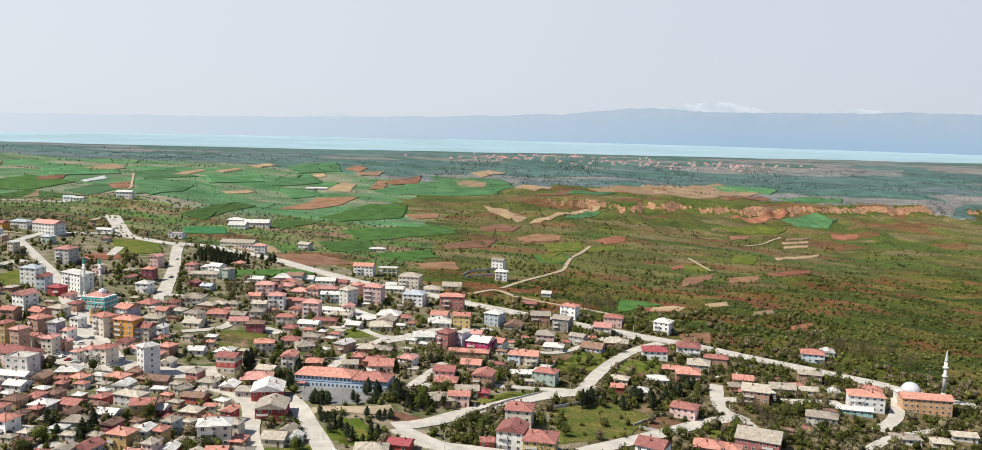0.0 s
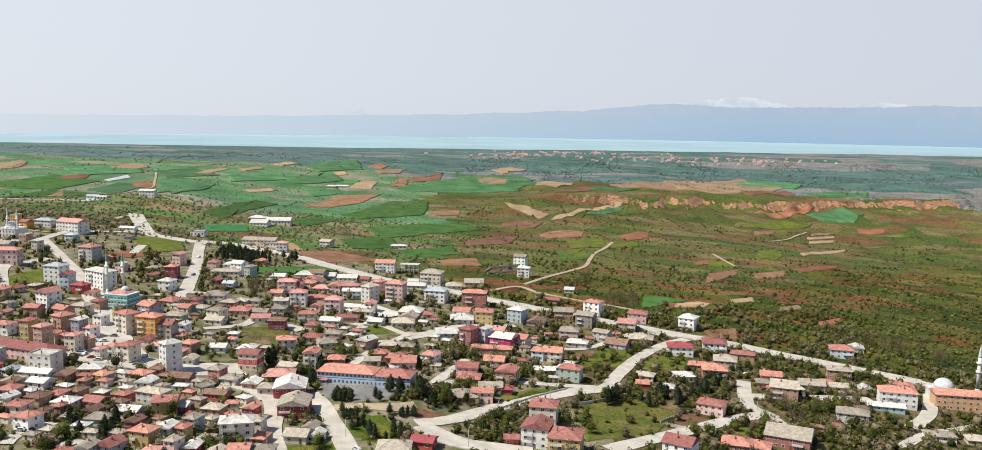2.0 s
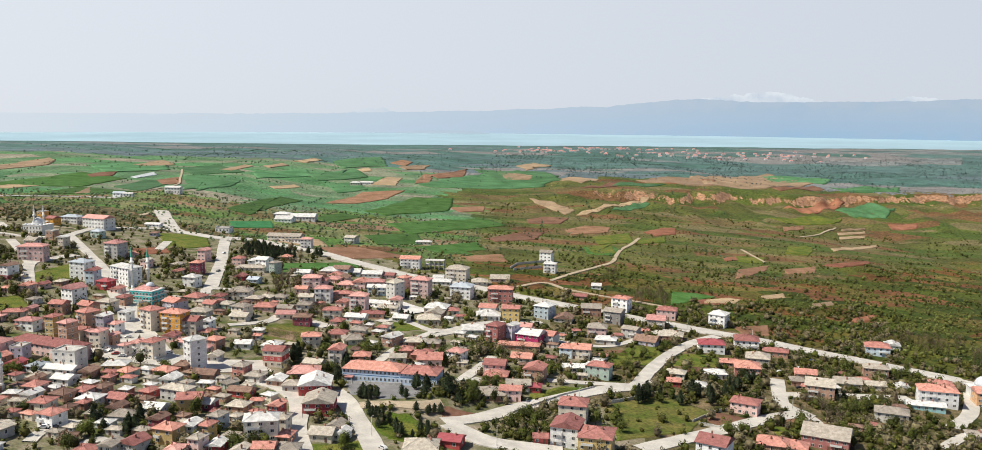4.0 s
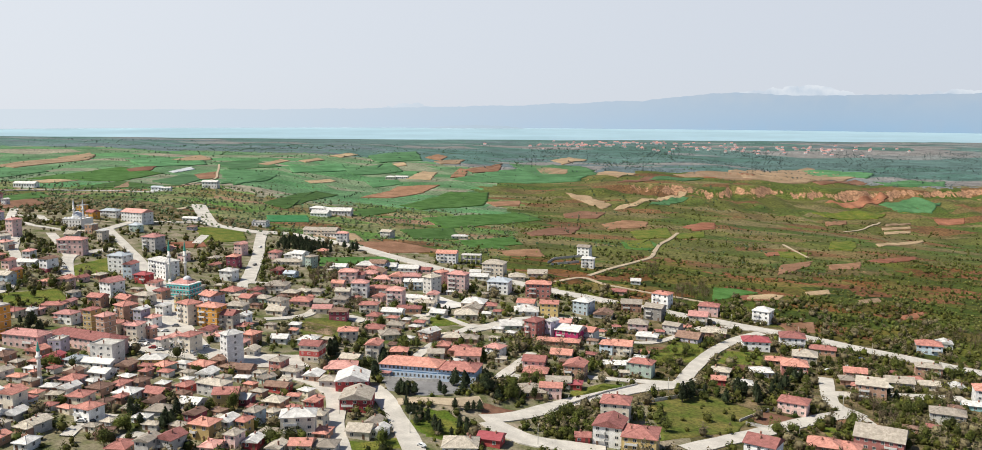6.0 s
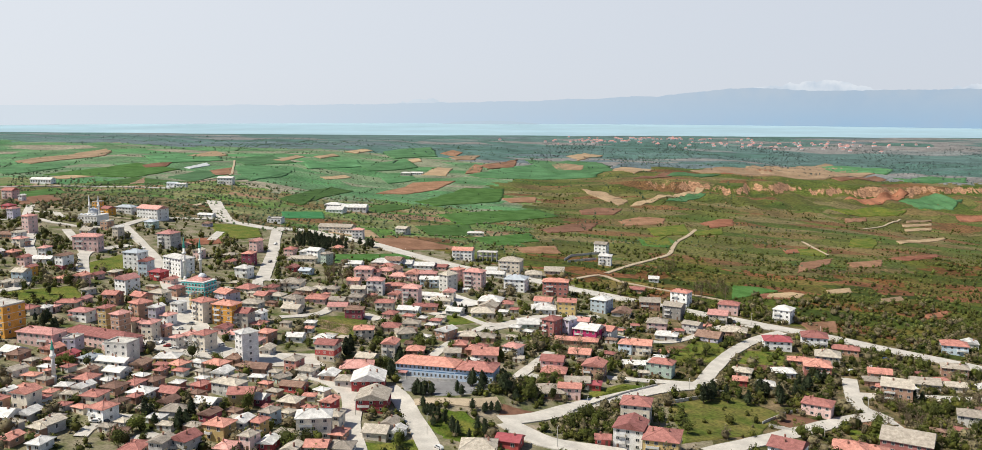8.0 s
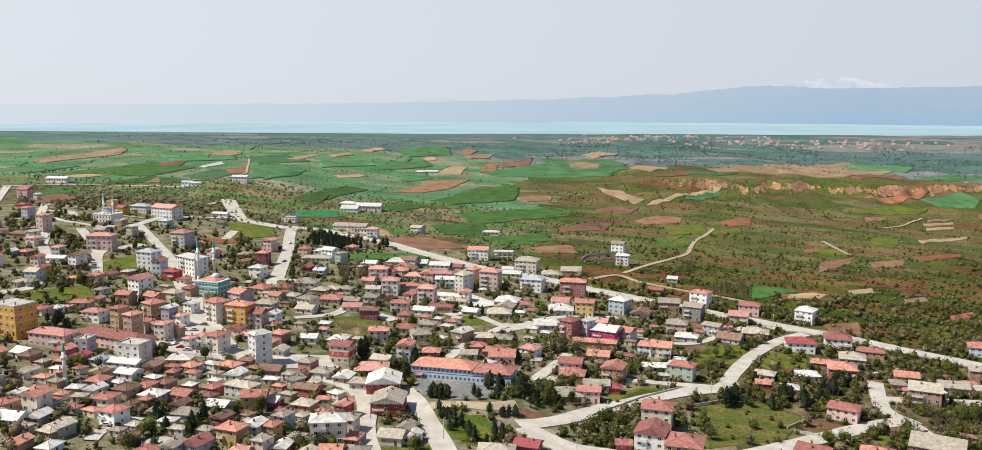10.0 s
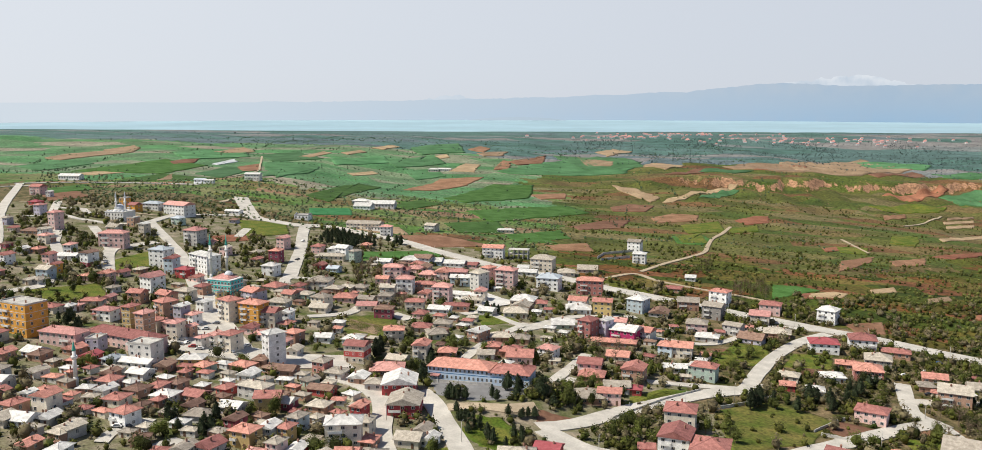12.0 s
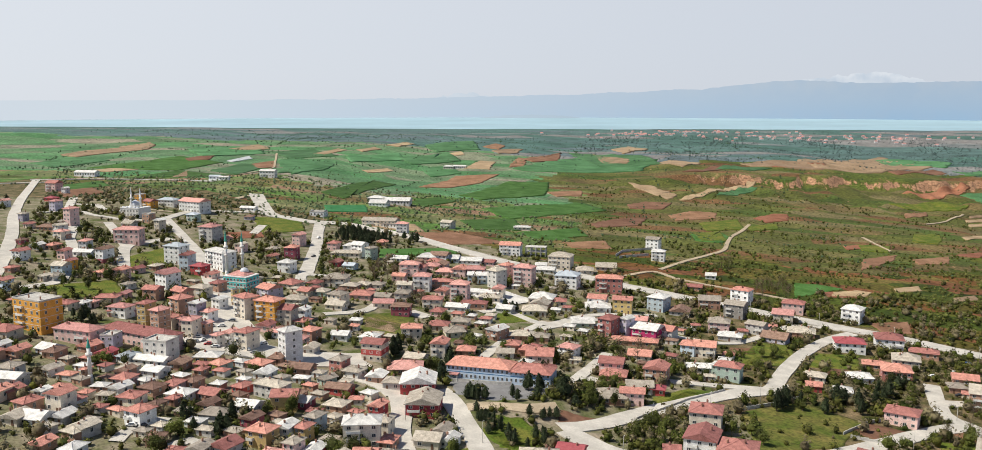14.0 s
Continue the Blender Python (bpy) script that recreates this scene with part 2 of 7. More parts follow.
M_leaf = mat("spring_leaves", (0.078, 0.094, 0.011), 0.8, 0.3, 1.2, 0.2, each=0.6, island=0.4)
M_pine = mat("pine_needles", (0.020, 0.031, 0.008), 0.8, 0.3, 1.0, 0.2, each=0.3, island=0.35)
M_twig = mat("bare_twigs", (0.14, 0.115, 0.06), 0.9, 0.3, 1.0, 0.2, each=0.25, island=0.3)
M_shrub = mat("hillside_shrubs", (0.045, 0.056, 0.009), 0.85, 0.4, 25, 0.2, island=0.5, tint=(0.16, 0.165, 0.045))
M_spring = mat("young_spring_leaves", (0.10, 0.122, 0.02), 0.85, 0.3, 14, 0.25, island=0.45, tint=(0.15, 0.15, 0.045))
M_garden = mat("garden_leaves", (0.034, 0.048, 0.005), 0.85, 0.4, 9, 0.25, island=0.6, tint=(0.12, 0.115, 0.022))
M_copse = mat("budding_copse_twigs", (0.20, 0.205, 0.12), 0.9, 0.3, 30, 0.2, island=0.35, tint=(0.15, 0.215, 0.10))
# hedges among the far fields, their green lifted and blued as haze
M_hedge = mat("hazed_hedge_leaves", (0.075, 0.125, 0.072), 0.9, 0.3, 40, 0.2, island=0.35, tint=(0.13, 0.19, 0.10))
# leaf colour greyed and blued to hold the haze of distance
M_wood = mat("hazed_distant_woods", (0.085, 0.122, 0.122), 0.9, 0.3, 60, 0.2, island=0.2, tint=(0.12, 0.155, 0.145))


# ---- helpers ----
def mesh_of(name, verts, faces, mats, index=None, flat=True):
    me = bpy.data.meshes.new(name)
    me.from_pydata(verts, [], faces)
    for m in mats:
        me.materials.append(m)
    if index is not None:
        me.polygons.foreach_set("material_index", index)
    if not flat:
        me.polygons.foreach_set("use_smooth", [True] * len(me.polygons))
    me.update()
    return me


def child(name, me, parent, at=(0, 0, 0), turn=0.0, scale=(1, 1, 1), label=""):
    ob = new(name, me)
    ob.parent = parent
    ob.location, ob.rotation_euler, ob.scale = at, (0, 0, turn), scale
    return tagged(ob, label)


def box(x0, y0, z0, x1, y1, z1, verts, faces):
    i = len(verts)
    verts += [(x0, y0, z0), (x1, y0, z0), (x1, y1, z0), (x0, y1, z0), (x0, y0, z1), (x1, y0, z1), (x1, y1, z1), (x0, y1, z1)]
    faces += [tuple(i + k for k in f) for f in ((0, 3, 2, 1), (4, 5, 6, 7), (0, 1, 5, 4), (1, 2, 6, 5), (2, 3, 7, 6), (3, 0, 4, 7))]


def boxes(name, rows, m):
    v, f = [], []
    for r in rows:
        box(*r, v, f)
    return mesh_of(name, v, f, [m])


def lathe(name, profile, m, sides=16, flat=False):
    v, f = [], []
    for r, z in profile:
        for k in range(sides):
            a = 2 * math.pi * k / sides
            v.append((r * math.cos(a), r * math.sin(a), z))
    for j in range(len(profile) - 1):
        for k in range(sides):
            k2 = (k + 1) % sides
            f.append((j * sides + k, j * sides + k2, (j + 1) * sides + k2, (j + 1) * sides + k))
    f.append(tuple(range(sides))[::-1])
    f.append(tuple((len(profile) - 1) * sides + k for k in range(sides)))
    return mesh_of(name, v, f, [m], flat=flat)


def thing(name, x, y, z, turn, label, category, group=""):
    ob = new(name)
    ob.empty_display_size = 0.5
    ob.location, ob.rotation_euler = (x, y, z), (0, 0, radians(turn))
    return tagged(ob, label, category, group)


# ---- the land ----
GROUND = (-11.30, -28.16, -5.42, 1.95, 3.83, -0.75, -3.89, -0.23, 0.69, 3.42)


def smooth(a, b, v):
    k = np.clip((v - a) / (b - a), 0, 1)
    return k * k * (3 - 2 * k)


WAVES = {}


def ripple(x, y, size, seed):
    """Soft, unevenly repeating relief between -1 and 1."""
    if seed not in WAVES:
        r = np.random.RandomState(seed)
        WAVES[seed] = [(math.cos(a), math.sin(a), f, p) for a, f, p in
                       ((r.uniform(0, 6.283), r.uniform(0.6, 1.7) * 6.283, r.uniform(0, 6.283)) for _ in range(7))]
    total = 0.0
    for c, s, f, p in WAVES[seed]:
        total = total + np.sin((x * c + y * s) * (f / size) + p)
    return total / 4.5


def ground_z(x, y):
    """Height of the land: a slope that falls to the right, a scarp of bare earth, rolling fields and the plain by the lake."""
    x, y = np.asarray(x, float), np.asarray(y, float)
    u = np.clip(x / 375, -1.2, 1.4)
    v = np.clip((y - 688) / 500, -1.0, 2.1)
    c = GROUND
    z = (c[0] + c[1] * u + c[2] * v + c[3] * u * u + c[4] * u * v + c[5] * v * v
         + c[6] * u ** 3 + c[7] * u * u * v + c[8] * u * v * v + c[9] * v ** 3)
    z = z - 0.02 * np.clip(np.abs(x) - 560, 0, 1500) * np.sign(x)
    out = smooth(1700, 3100, y)
    z = z * (1 - out) + 8 * out
    hills = smooth(980, 1440, y) * (1 - smooth(2500, 3150, y))
    z = z + hills * (5.5 * ripple(x, y, 410, 3) + 1.3 * ripple(x, y, 170, 4))
    # the scarp and its gullies
    edge = 1560 + 0.33 * (x - 280) + 26 * ripple(x, y, 230, 5) + 17 * ripple(x, 0.3 * y, 75, 6) + 8 * ripple(x, 0.2 * y, 26, 9)
    along = smooth(-60, 190, x)
    rise = (18 + 4 * ripple(x, y, 120, 14)) * smooth(-24, 4, y - edge) * (1 - 0.85 * smooth(60, 700, y - edge)) * along
    below = smooth(-330, -40, y - edge) * (1 - smooth(-30, -2, y - edge)) * along
    foot = below * (2 + 6.5 * np.abs(ripple(x, 0.3 * y, 88, 7)) + 2.6 * np.abs(ripple(x, 0.35 * y, 34, 10)))
    # the level plot of the school
    pad = 1 - smooth(0.8, 1.35, np.hypot((x + 70) / 34, (y - 500) / 27))
    return (z + rise + foot) * (1 - pad) - 1.2 * pad


def land():
    """One sheet of ground from behind the camera to the lake."""
    ys = [-260.0]
    while ys[-1] < 3520:
        y = ys[-1]
        ys.append(y + (5.0 if y < 1250 else 4.0 if y < 1750 else 4.0 + (y - 1750) * 0.02))
    ys = np.array(ys)
    cols = 420
    s = np.linspace(-1, 1, cols)
    X = (420 + 0.66 * np.clip(ys, 0, None))[:, None] * s[None, :]
    Y = np.repeat(ys[:, None], cols, 1)
    Z = ground_z(X, Y)
    Z = np.where(Y > 3180, Z - 16 * smooth(3200, 3330, Y + 45 * ripple(X, Y, 600, 11)), Z)
    n = len(ys)
    i = (np.arange(n - 1)[:, None] * cols + np.arange(cols - 1)[None, :]).ravel()
    faces = np.stack([i, i + 1, i + cols + 1, i + cols], 1)
    cx, cy = (X[:-1, :-1] + X[1:, 1:]).ravel() / 2, (Y[:-1, :-1] + Y[1:, 1:]).ravel() / 2
    wob = 40 * ripple(cx, cy, 160, 12) + 14 * ripple(cx, cy, 35, 13)
    # materials 2 and 4, farther out, have distance haze in their colours
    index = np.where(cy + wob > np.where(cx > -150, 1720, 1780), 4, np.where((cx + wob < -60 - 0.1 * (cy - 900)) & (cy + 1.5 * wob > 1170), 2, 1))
    index = np.where((index == 1) & (cy + 1.8 * wob < 960 + 0.15 * (cx - 300) + 0.6 * np.clip(cx - 230, 0, 400)), 5, index)
    index = np.where((index == 1) & (cx + wob < -60) & (cy < 1400), np.where(ripple(cx, cy, 90, 15) > -0.35, 6, 1), index)
    index = np.where((cx * 0.46 + cy + wob * 0.5 < 770) & (cx > -700), 0, index)
    index = np.where((cx + wob < -40) & (cy < 1020) & (cx * 0.46 + cy + wob * 0.5 < 800), 0, index)
    index = np.where((index == 0) & (cx + 0.5 * wob < 20 - 0.1 * (cy - 600)) & (cy < 900), 3, index)
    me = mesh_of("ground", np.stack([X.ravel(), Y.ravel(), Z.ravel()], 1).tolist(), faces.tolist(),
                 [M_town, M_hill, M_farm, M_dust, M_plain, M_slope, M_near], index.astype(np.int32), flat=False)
    return tagged(new("ground", me), "dusty town ground, pasture, bare red earth and farmland", "ground", kind="structure")


land()


def inside(px, py, poly):
    hit = False
    for (x0, y0), (x1, y1) in zip(poly, poly[1:] + poly[:1]):
        if (y0 > py) != (y1 > py) and px < (x1 - x0) * (py - y0) / (y1 - y0) + x0:
            hit = not hit
    return hit


def lift_at(y):
    return 0.22 + 0.0009 * max(0, y - 650)


FIELD_WORD = {"wheat": "deep green field of young wheat", "green": "green field of young wheat, paled with painted haze", "grass": "patch of green grass between the houses",
              "meadow": "meadow of dry and green grass", "soil": "field of ploughed red-brown soil",
              "redearth": "patch of bare red earth", "sand": "pale tan fallow field", "grey": "field under pale plastic sheeting",
              "asphalt": "grey asphalt school yard", "pitch": "green artificial turf pitch"}


PARCELS = []


def in_field(x, y):
    """True on a crop, meadow or yard."""
    for x0, y0, x1, y1, poly in PARCELS:
        if x0 < x < x1 and y0 < y < y1 and inside(x, y, poly):
            return True
    return False


def field(kind, *corners):
    """A parcel of land that follows the ground, with an uneven rim."""
    cx, cy = sum(c[0] for c in corners) / len(corners), sum(c[1] for c in corners) / len(corners)
    PARCELS.append((min(c[0] for c in corners), min(c[1] for c in corners), max(c[0] for c in corners), max(c[1] for c in corners), list(corners)))
    rim = []
    per = 14
    for (x0, y0), (x1, y1) in zip(corners, corners[1:] + corners[:1]):
        for k in range(per):
            rim.append((x0 + (x1 - x0) * k / per, y0 + (y1 - y0) * k / per))
    size = math.sqrt(sum((x - cx) ** 2 + (y - cy) ** 2 for x, y in rim) / len(rim))
    rim = [(x + 0.07 * size * noise.noise((x * 4 / size, y * 4 / size, 1)), y + 0.07 * size * noise.noise((x * 4 / size, y * 4 / size, 7))) for x, y in rim]
    rings, lift, v, f = 13, lift_at(cy), [], []
    for j in range(1, rings + 1):
        for x, y in rim:
            px, py = cx + (x - cx) * j / rings, cy + (y - cy) * j / rings
            v.append((px, py, float(ground_z(px, py)) + lift))
    for x, y in rim:
        v.append((x, y, float(ground_z(x, y)) - 1.5))
    m = len(rim)
    v.append((cx, cy, float(ground_z(cx, cy)) + lift))
    for k in range(m):
        k2 = (k + 1) % m
        f.append((k, k2, len(v) - 1))
        for j in range(rings):
            f.append((j * m + k, (j + 1) * m + k, (j + 1) * m + k2, j * m + k2))
    area = sum(x0 * y1 - x1 * y0 for (x0, y0), (x1, y1) in zip(rim, rim[1:] + rim[:1]))
    if area < 0:
        f = [q[::-1] for q in f]
    ob = new("yard" if kind == "asphalt" else "pitch" if kind == "pitch" else "field", mesh_of("field", v, f, [FIELDS[kind]], flat=False))
    return tagged(ob, FIELD_WORD[kind], "field", kind="structure")


ROAD_WORD = {"street": "pale dusty street between the houses", "lane": "narrow unpaved dirt track",
             "highway": "grey country road across the fields", "plaza": "pale concrete yard"}
ROAD_LINES = []


def road(kind, width, *points):
    """A strip that follows the ground along a smoothed line, with a kerb-high edge."""
    p = [Vector((x, y)) for x, y in points]
    line = []
    for k in range(len(p) - 1):
        a, b, c, d = p[max(k - 1, 0)], p[k], p[k + 1], p[min(k + 2, len(p) - 1)]
        n = max(2, int((c - b).length / 5))
        for q in range(n):
            t = q / n
            line.append(0.5 * ((2 * b) + (c - a) * t + (2 * a - 5 * b + 4 * c - d) * t * t + (3 * b - a - 3 * c + d) * t ** 3))
    line.append(p[-1])
    v, f = [], []
    cross = (-0.5, -0.5, -0.17, 0.17, 0.5, 0.5)
    for k, c in enumerate(line):
        t = (line[min(k + 1, len(line) - 1)] - line[max(k - 1, 0)]).normalized()
        s = Vector((t.y, -t.x))
        ROAD_LINES.append((c.x, c.y, width / 2))
        w = width * (1 + 0.12 * noise.noise((c.x / 15, c.y / 15, 3)))
        for j, u in enumerate(cross):
            q = c + s * (u * w)
            drop = -0.7 if j in (0, 5) else 0.0
            v.append((q.x, q.y, float(ground_z(q.x, q.y)) + lift_at(c.y) + 0.22 + 0.006 * width + drop))
    m = len(cross)
    for k in range(len(line) - 1):
        for j in range(m - 1):
            f.append((k * m + j, k * m + j + 1, (k + 1) * m + j + 1, (k + 1) * m + j))
    ob = new("road", mesh_of("road", v, f, [ROADS[kind]]))
    return tagged(ob, ROAD_WORD[kind], "road", kind="structure")


def lake():
    v = [(-6000, 3150, 6.5), (6000, 3150, 6.5), (6000, 4900, 6.5), (-6000, 4900, 6.5)]
    m = mat("turquoise_water", (0.32, 0.46, 0.53), 0.6, 0.08, 400, 0.04)
    return tagged(new("water", mesh_of("water", v, [(0, 1, 2, 3)], [m])), "calm pale turquoise lake under haze", "lake", kind="structure")


lake()


def mountains():
    """Far ranges behind the lake: self-lit silhouettes, the haze put into their colours."""
    def sheet(name, radius, foot, top_at, low, high, label, spots=(0.345, 0.46, 0.59), patch=0.5):
        v, f = [], []
        n = 700
        for k in range(n + 1):
            a = radians(-48 + 96 * k / n)
            for h in (0.0, 0.5, 1.0):
                x, y = -10 + radius * math.sin(a), 95 + radius * math.cos(a)
                v.append((x, y, foot + (top_at(math.degrees(a)) - foot) * h))
        for k in range(n):
            for j in range(2):
                f.append((k * 3 + j, (k + 1) * 3 + j, (k + 1) * 3 + j + 1, k * 3 + j + 1))
        m = bpy.data.materials.new(name)
        m.use_nodes = True
        nd, l = m.node_tree.nodes, m.node_tree.links
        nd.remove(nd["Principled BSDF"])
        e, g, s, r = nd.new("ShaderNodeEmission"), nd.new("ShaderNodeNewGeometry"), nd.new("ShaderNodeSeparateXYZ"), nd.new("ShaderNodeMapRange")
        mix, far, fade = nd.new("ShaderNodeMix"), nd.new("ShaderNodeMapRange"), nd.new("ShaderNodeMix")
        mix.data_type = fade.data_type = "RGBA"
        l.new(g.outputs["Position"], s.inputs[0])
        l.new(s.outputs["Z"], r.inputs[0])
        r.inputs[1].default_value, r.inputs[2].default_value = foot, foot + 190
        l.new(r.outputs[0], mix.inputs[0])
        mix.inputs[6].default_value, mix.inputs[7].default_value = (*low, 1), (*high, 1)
        # thicker haze to the left, painted as a fade to a pale colour
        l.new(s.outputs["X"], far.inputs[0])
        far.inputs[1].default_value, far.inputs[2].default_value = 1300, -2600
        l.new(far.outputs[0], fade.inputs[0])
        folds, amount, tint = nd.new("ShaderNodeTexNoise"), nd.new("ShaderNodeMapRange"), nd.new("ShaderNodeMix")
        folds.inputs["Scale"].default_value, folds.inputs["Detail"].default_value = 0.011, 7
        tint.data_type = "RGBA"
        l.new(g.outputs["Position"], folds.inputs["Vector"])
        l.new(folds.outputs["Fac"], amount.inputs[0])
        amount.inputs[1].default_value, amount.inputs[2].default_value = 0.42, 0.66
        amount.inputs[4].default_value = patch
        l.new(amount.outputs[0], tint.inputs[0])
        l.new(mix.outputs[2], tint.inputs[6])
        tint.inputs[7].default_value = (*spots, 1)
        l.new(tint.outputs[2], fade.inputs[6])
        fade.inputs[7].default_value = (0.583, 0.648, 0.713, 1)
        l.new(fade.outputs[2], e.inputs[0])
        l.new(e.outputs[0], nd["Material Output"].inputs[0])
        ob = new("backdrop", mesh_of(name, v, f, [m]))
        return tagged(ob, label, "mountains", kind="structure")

    def ridge(a):
        a = a - 2.2
        base = float(np.interp(a, (-48, -34, -16.6, -5.2, 2.85, 6, 8.7, 11.7, 15, 19.2, 23.8, 30, 48), (90, 95, 106, 128, 157, 184, 201, 184, 186, 190, 201, 195, 160)))
        return base + 6 * noise.noise((a * 0.5, 0, 0)) + 5 * noise.noise((a * 1.6, 4, 0)) + 3.2 * noise.noise((a * 4.5, 4, 0)) + 1.5 * noise.noise((a * 12, 4, 0))

    def peaks(a):
        b = a - 1.5
        top = 54 * math.exp(-((b - 13.5) / 2.5) ** 2) + 30 * math.exp(-((b - 21.5) / 1.6) ** 2) + 12 * math.exp(-((b - 10) / 2.5) ** 2) + 30 * math.exp(-((b + 11.3) / 1.7) ** 2)
        return ridge(a) - 14 + 1.2 * top + (13 * noise.noise((a * 1.9, 7, 0)) + 8 * noise.noise((a * 6, 2, 0))) * min(1, top / 10)

    sheet("snowy_peaks", 4850, 100, peaks, (0.53, 0.60, 0.685), (0.72, 0.75, 0.785), "snow-covered peaks above the range, faint with painted haze", (0.47, 0.55, 0.645), 0.95)
    sheet("hazy_blue_range", 4800, -10, ridge, (0.30, 0.455, 0.62), (0.40, 0.485, 0.58), "long mountain range fading into painted blue haze")

    def isle(a):
        k = (a + 5.5) / 3.2
        return 5 + 19 * max(0.0, 1 - k * k) ** 0.7 * (1 + 0.2 * noise.noise((a * 3, 0, 5)))

    sheet("hazy_headland", 4700, -10, isle, (0.313, 0.435, 0.539), (0.313, 0.435, 0.539), "low island in the lake, blued with painted haze")


mountains()


# ---- parcels of land ----
field("wheat", (-207.2, 805.4), (-155.8, 842.5), (-143.8, 820.1), (-196.8, 771.3))
field("soil", (-208, 900), (-166.4, 928.7), (-110, 899.1), (-159.5, 861.2))
field("wheat", (118.1, 838.4), (137.8, 841.4), (153.6, 833.2), (107.6, 780.3))
field("soil", (141.9, 720.8), (171.6, 737.6), (163.8, 702), (145.7, 694.9))
field("grass", (91.3, 628.9), (114.3, 634.7), (105.8, 604.5), (79.9, 599.1))
field("soil", (89.6, 601.1), (102.1, 600.1), (97.2, 588.5), (82, 587.8))
field("meadow", (33.8, 514.2), (63.8, 537.1), (87.2, 519), (69.2, 485.9), (34.3, 466.5))
field("soil", (77.1, 505.2), (88.8, 519.7), (106, 512.7), (91.1, 497.6))
field("asphalt", (-94.4, 506.8), (-61.7, 503.5), (-44.7, 500), (-56.8, 487), (-68.9, 482.8), (-87.1, 489.1))
field("grass", (-7.4, 502.6), (12.8, 534.8), (26.6, 533.1), (-3.2, 492.9))
field("meadow", (-160.7, 602.1), (-138.8, 620.1), (-126.3, 590.9), (-132, 560.9), (-153.4, 571.2))
field("grass", (-333.2, 573.2), (-312.3, 606.1), (-290.4, 581.7), (-315.2, 549.9))
field("grass", (-338.9, 669.6), (-335.6, 711.1), (-307.8, 659.6), (-320.7, 639.7))
field("grass", (-92.1, 637.3), (-76.2, 650), (-64.7, 635.3), (-84.4, 617.2))
field("grass", (33.9, 584.9), (77.4, 633), (77.3, 621.3), (66.3, 596.6))
field("soil", (131.4, 530.3), (141.8, 524.7), (132.2, 512.8), (113.9, 509.9))
field("grass", (110.2, 506.1), (130.7, 507.6), (124.3, 495.4), (111.4, 494.7))
field("grass", (-75, 458.7), (-58.1, 453.4), (-43.4, 433.7), (-64.3, 444.2))
field("grass", (-345, 887.7), (-307, 905.9), (-283, 847.5), (-304.1, 809.3))
field("redearth", (-329.2, 793.8), (-312.3, 822.7), (-296.8, 797.9), (-313.2, 775.4))
field("wheat", (-170.8, 1113.7), (-62.2, 1245.9), (-29.2, 1192.2), (-134.1, 1048.6))
field("wheat", (-177.7, 1009.2), (-128.6, 1058.6), (-107.3, 982.7), (-153.5, 957.4))
field("wheat", (-115.1, 967.9), (-83.3, 1001.5), (-57.6, 945.7), (-96.6, 937.7))
field("soil", (-68.8, 929.6), (-30.8, 964.5), (-23.8, 919.3), (-58.5, 907.1))
field("wheat", (-356.7, 1100.6), (-344.7, 1297.3), (-312.9, 1290.6), (-319.2, 1074.1))
field("wheat", (-216, 1226), (-174.7, 1405.8), (-116.1, 1416.3), (-114.2, 1290), (-182.7, 1192.3))
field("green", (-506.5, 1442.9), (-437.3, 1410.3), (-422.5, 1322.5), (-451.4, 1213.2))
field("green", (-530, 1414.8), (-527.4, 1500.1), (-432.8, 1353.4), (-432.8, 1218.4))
field("soil", (-283.1, 1290.9), (-259, 1437.5), (-196.9, 1468.4), (-212.8, 1384.3), (-245.3, 1316.3))
field("sand", (-388.9, 1389.7), (-368.4, 1453.8), (-355.3, 1440.1), (-376.2, 1378))
field("sand", (-259.8, 1523.8), (-250.8, 1627.9), (-222.7, 1618.4), (-217.9, 1512.5))
field("soil", (-192.9, 1551.3), (-193.8, 1692.4), (-176.3, 1684.2), (-170.9, 1564))
field("soil", (-180.5, 1672), (-147.4, 1803.9), (-130.1, 1900.4), (-123.6, 1718.8), (-162.3, 1654))
field("green", (-185.8, 1535.2), (-139, 1701.4), (-30.8, 1898.7), (49.6, 1738.6), (24.4, 1597.2), (-134.6, 1523.1))
field("green", (-118.5, 1914.7), (29.5, 1847.4), (57.9, 1669.4), (-49, 1650.2))
field("sand", (-68.1, 1905.1), (-29.9, 1823.6), (5, 1760.7), (-0.9, 1699.3), (-44.9, 1704.6))
field("sand", (42.4, 1686.1), (70.6, 1711.7), (123, 1685), (85.9, 1606))
field("soil", (81.2, 1527.8), (139, 1628), (163, 1612.5), (111, 1537.1))
field("green", (135.2, 1587), (175.2, 1674.7), (234.7, 1650.1), (197.5, 1604.1))
field("sand", (-33.4, 2112.1), (8.9, 2231.9), (50.5, 2163.5), (-6.2, 1884.7))
field("sand", (190.1, 1710), (260.1, 1744.2), (357.9, 1793.4), (316, 1644.1), (206.5, 1671.3))
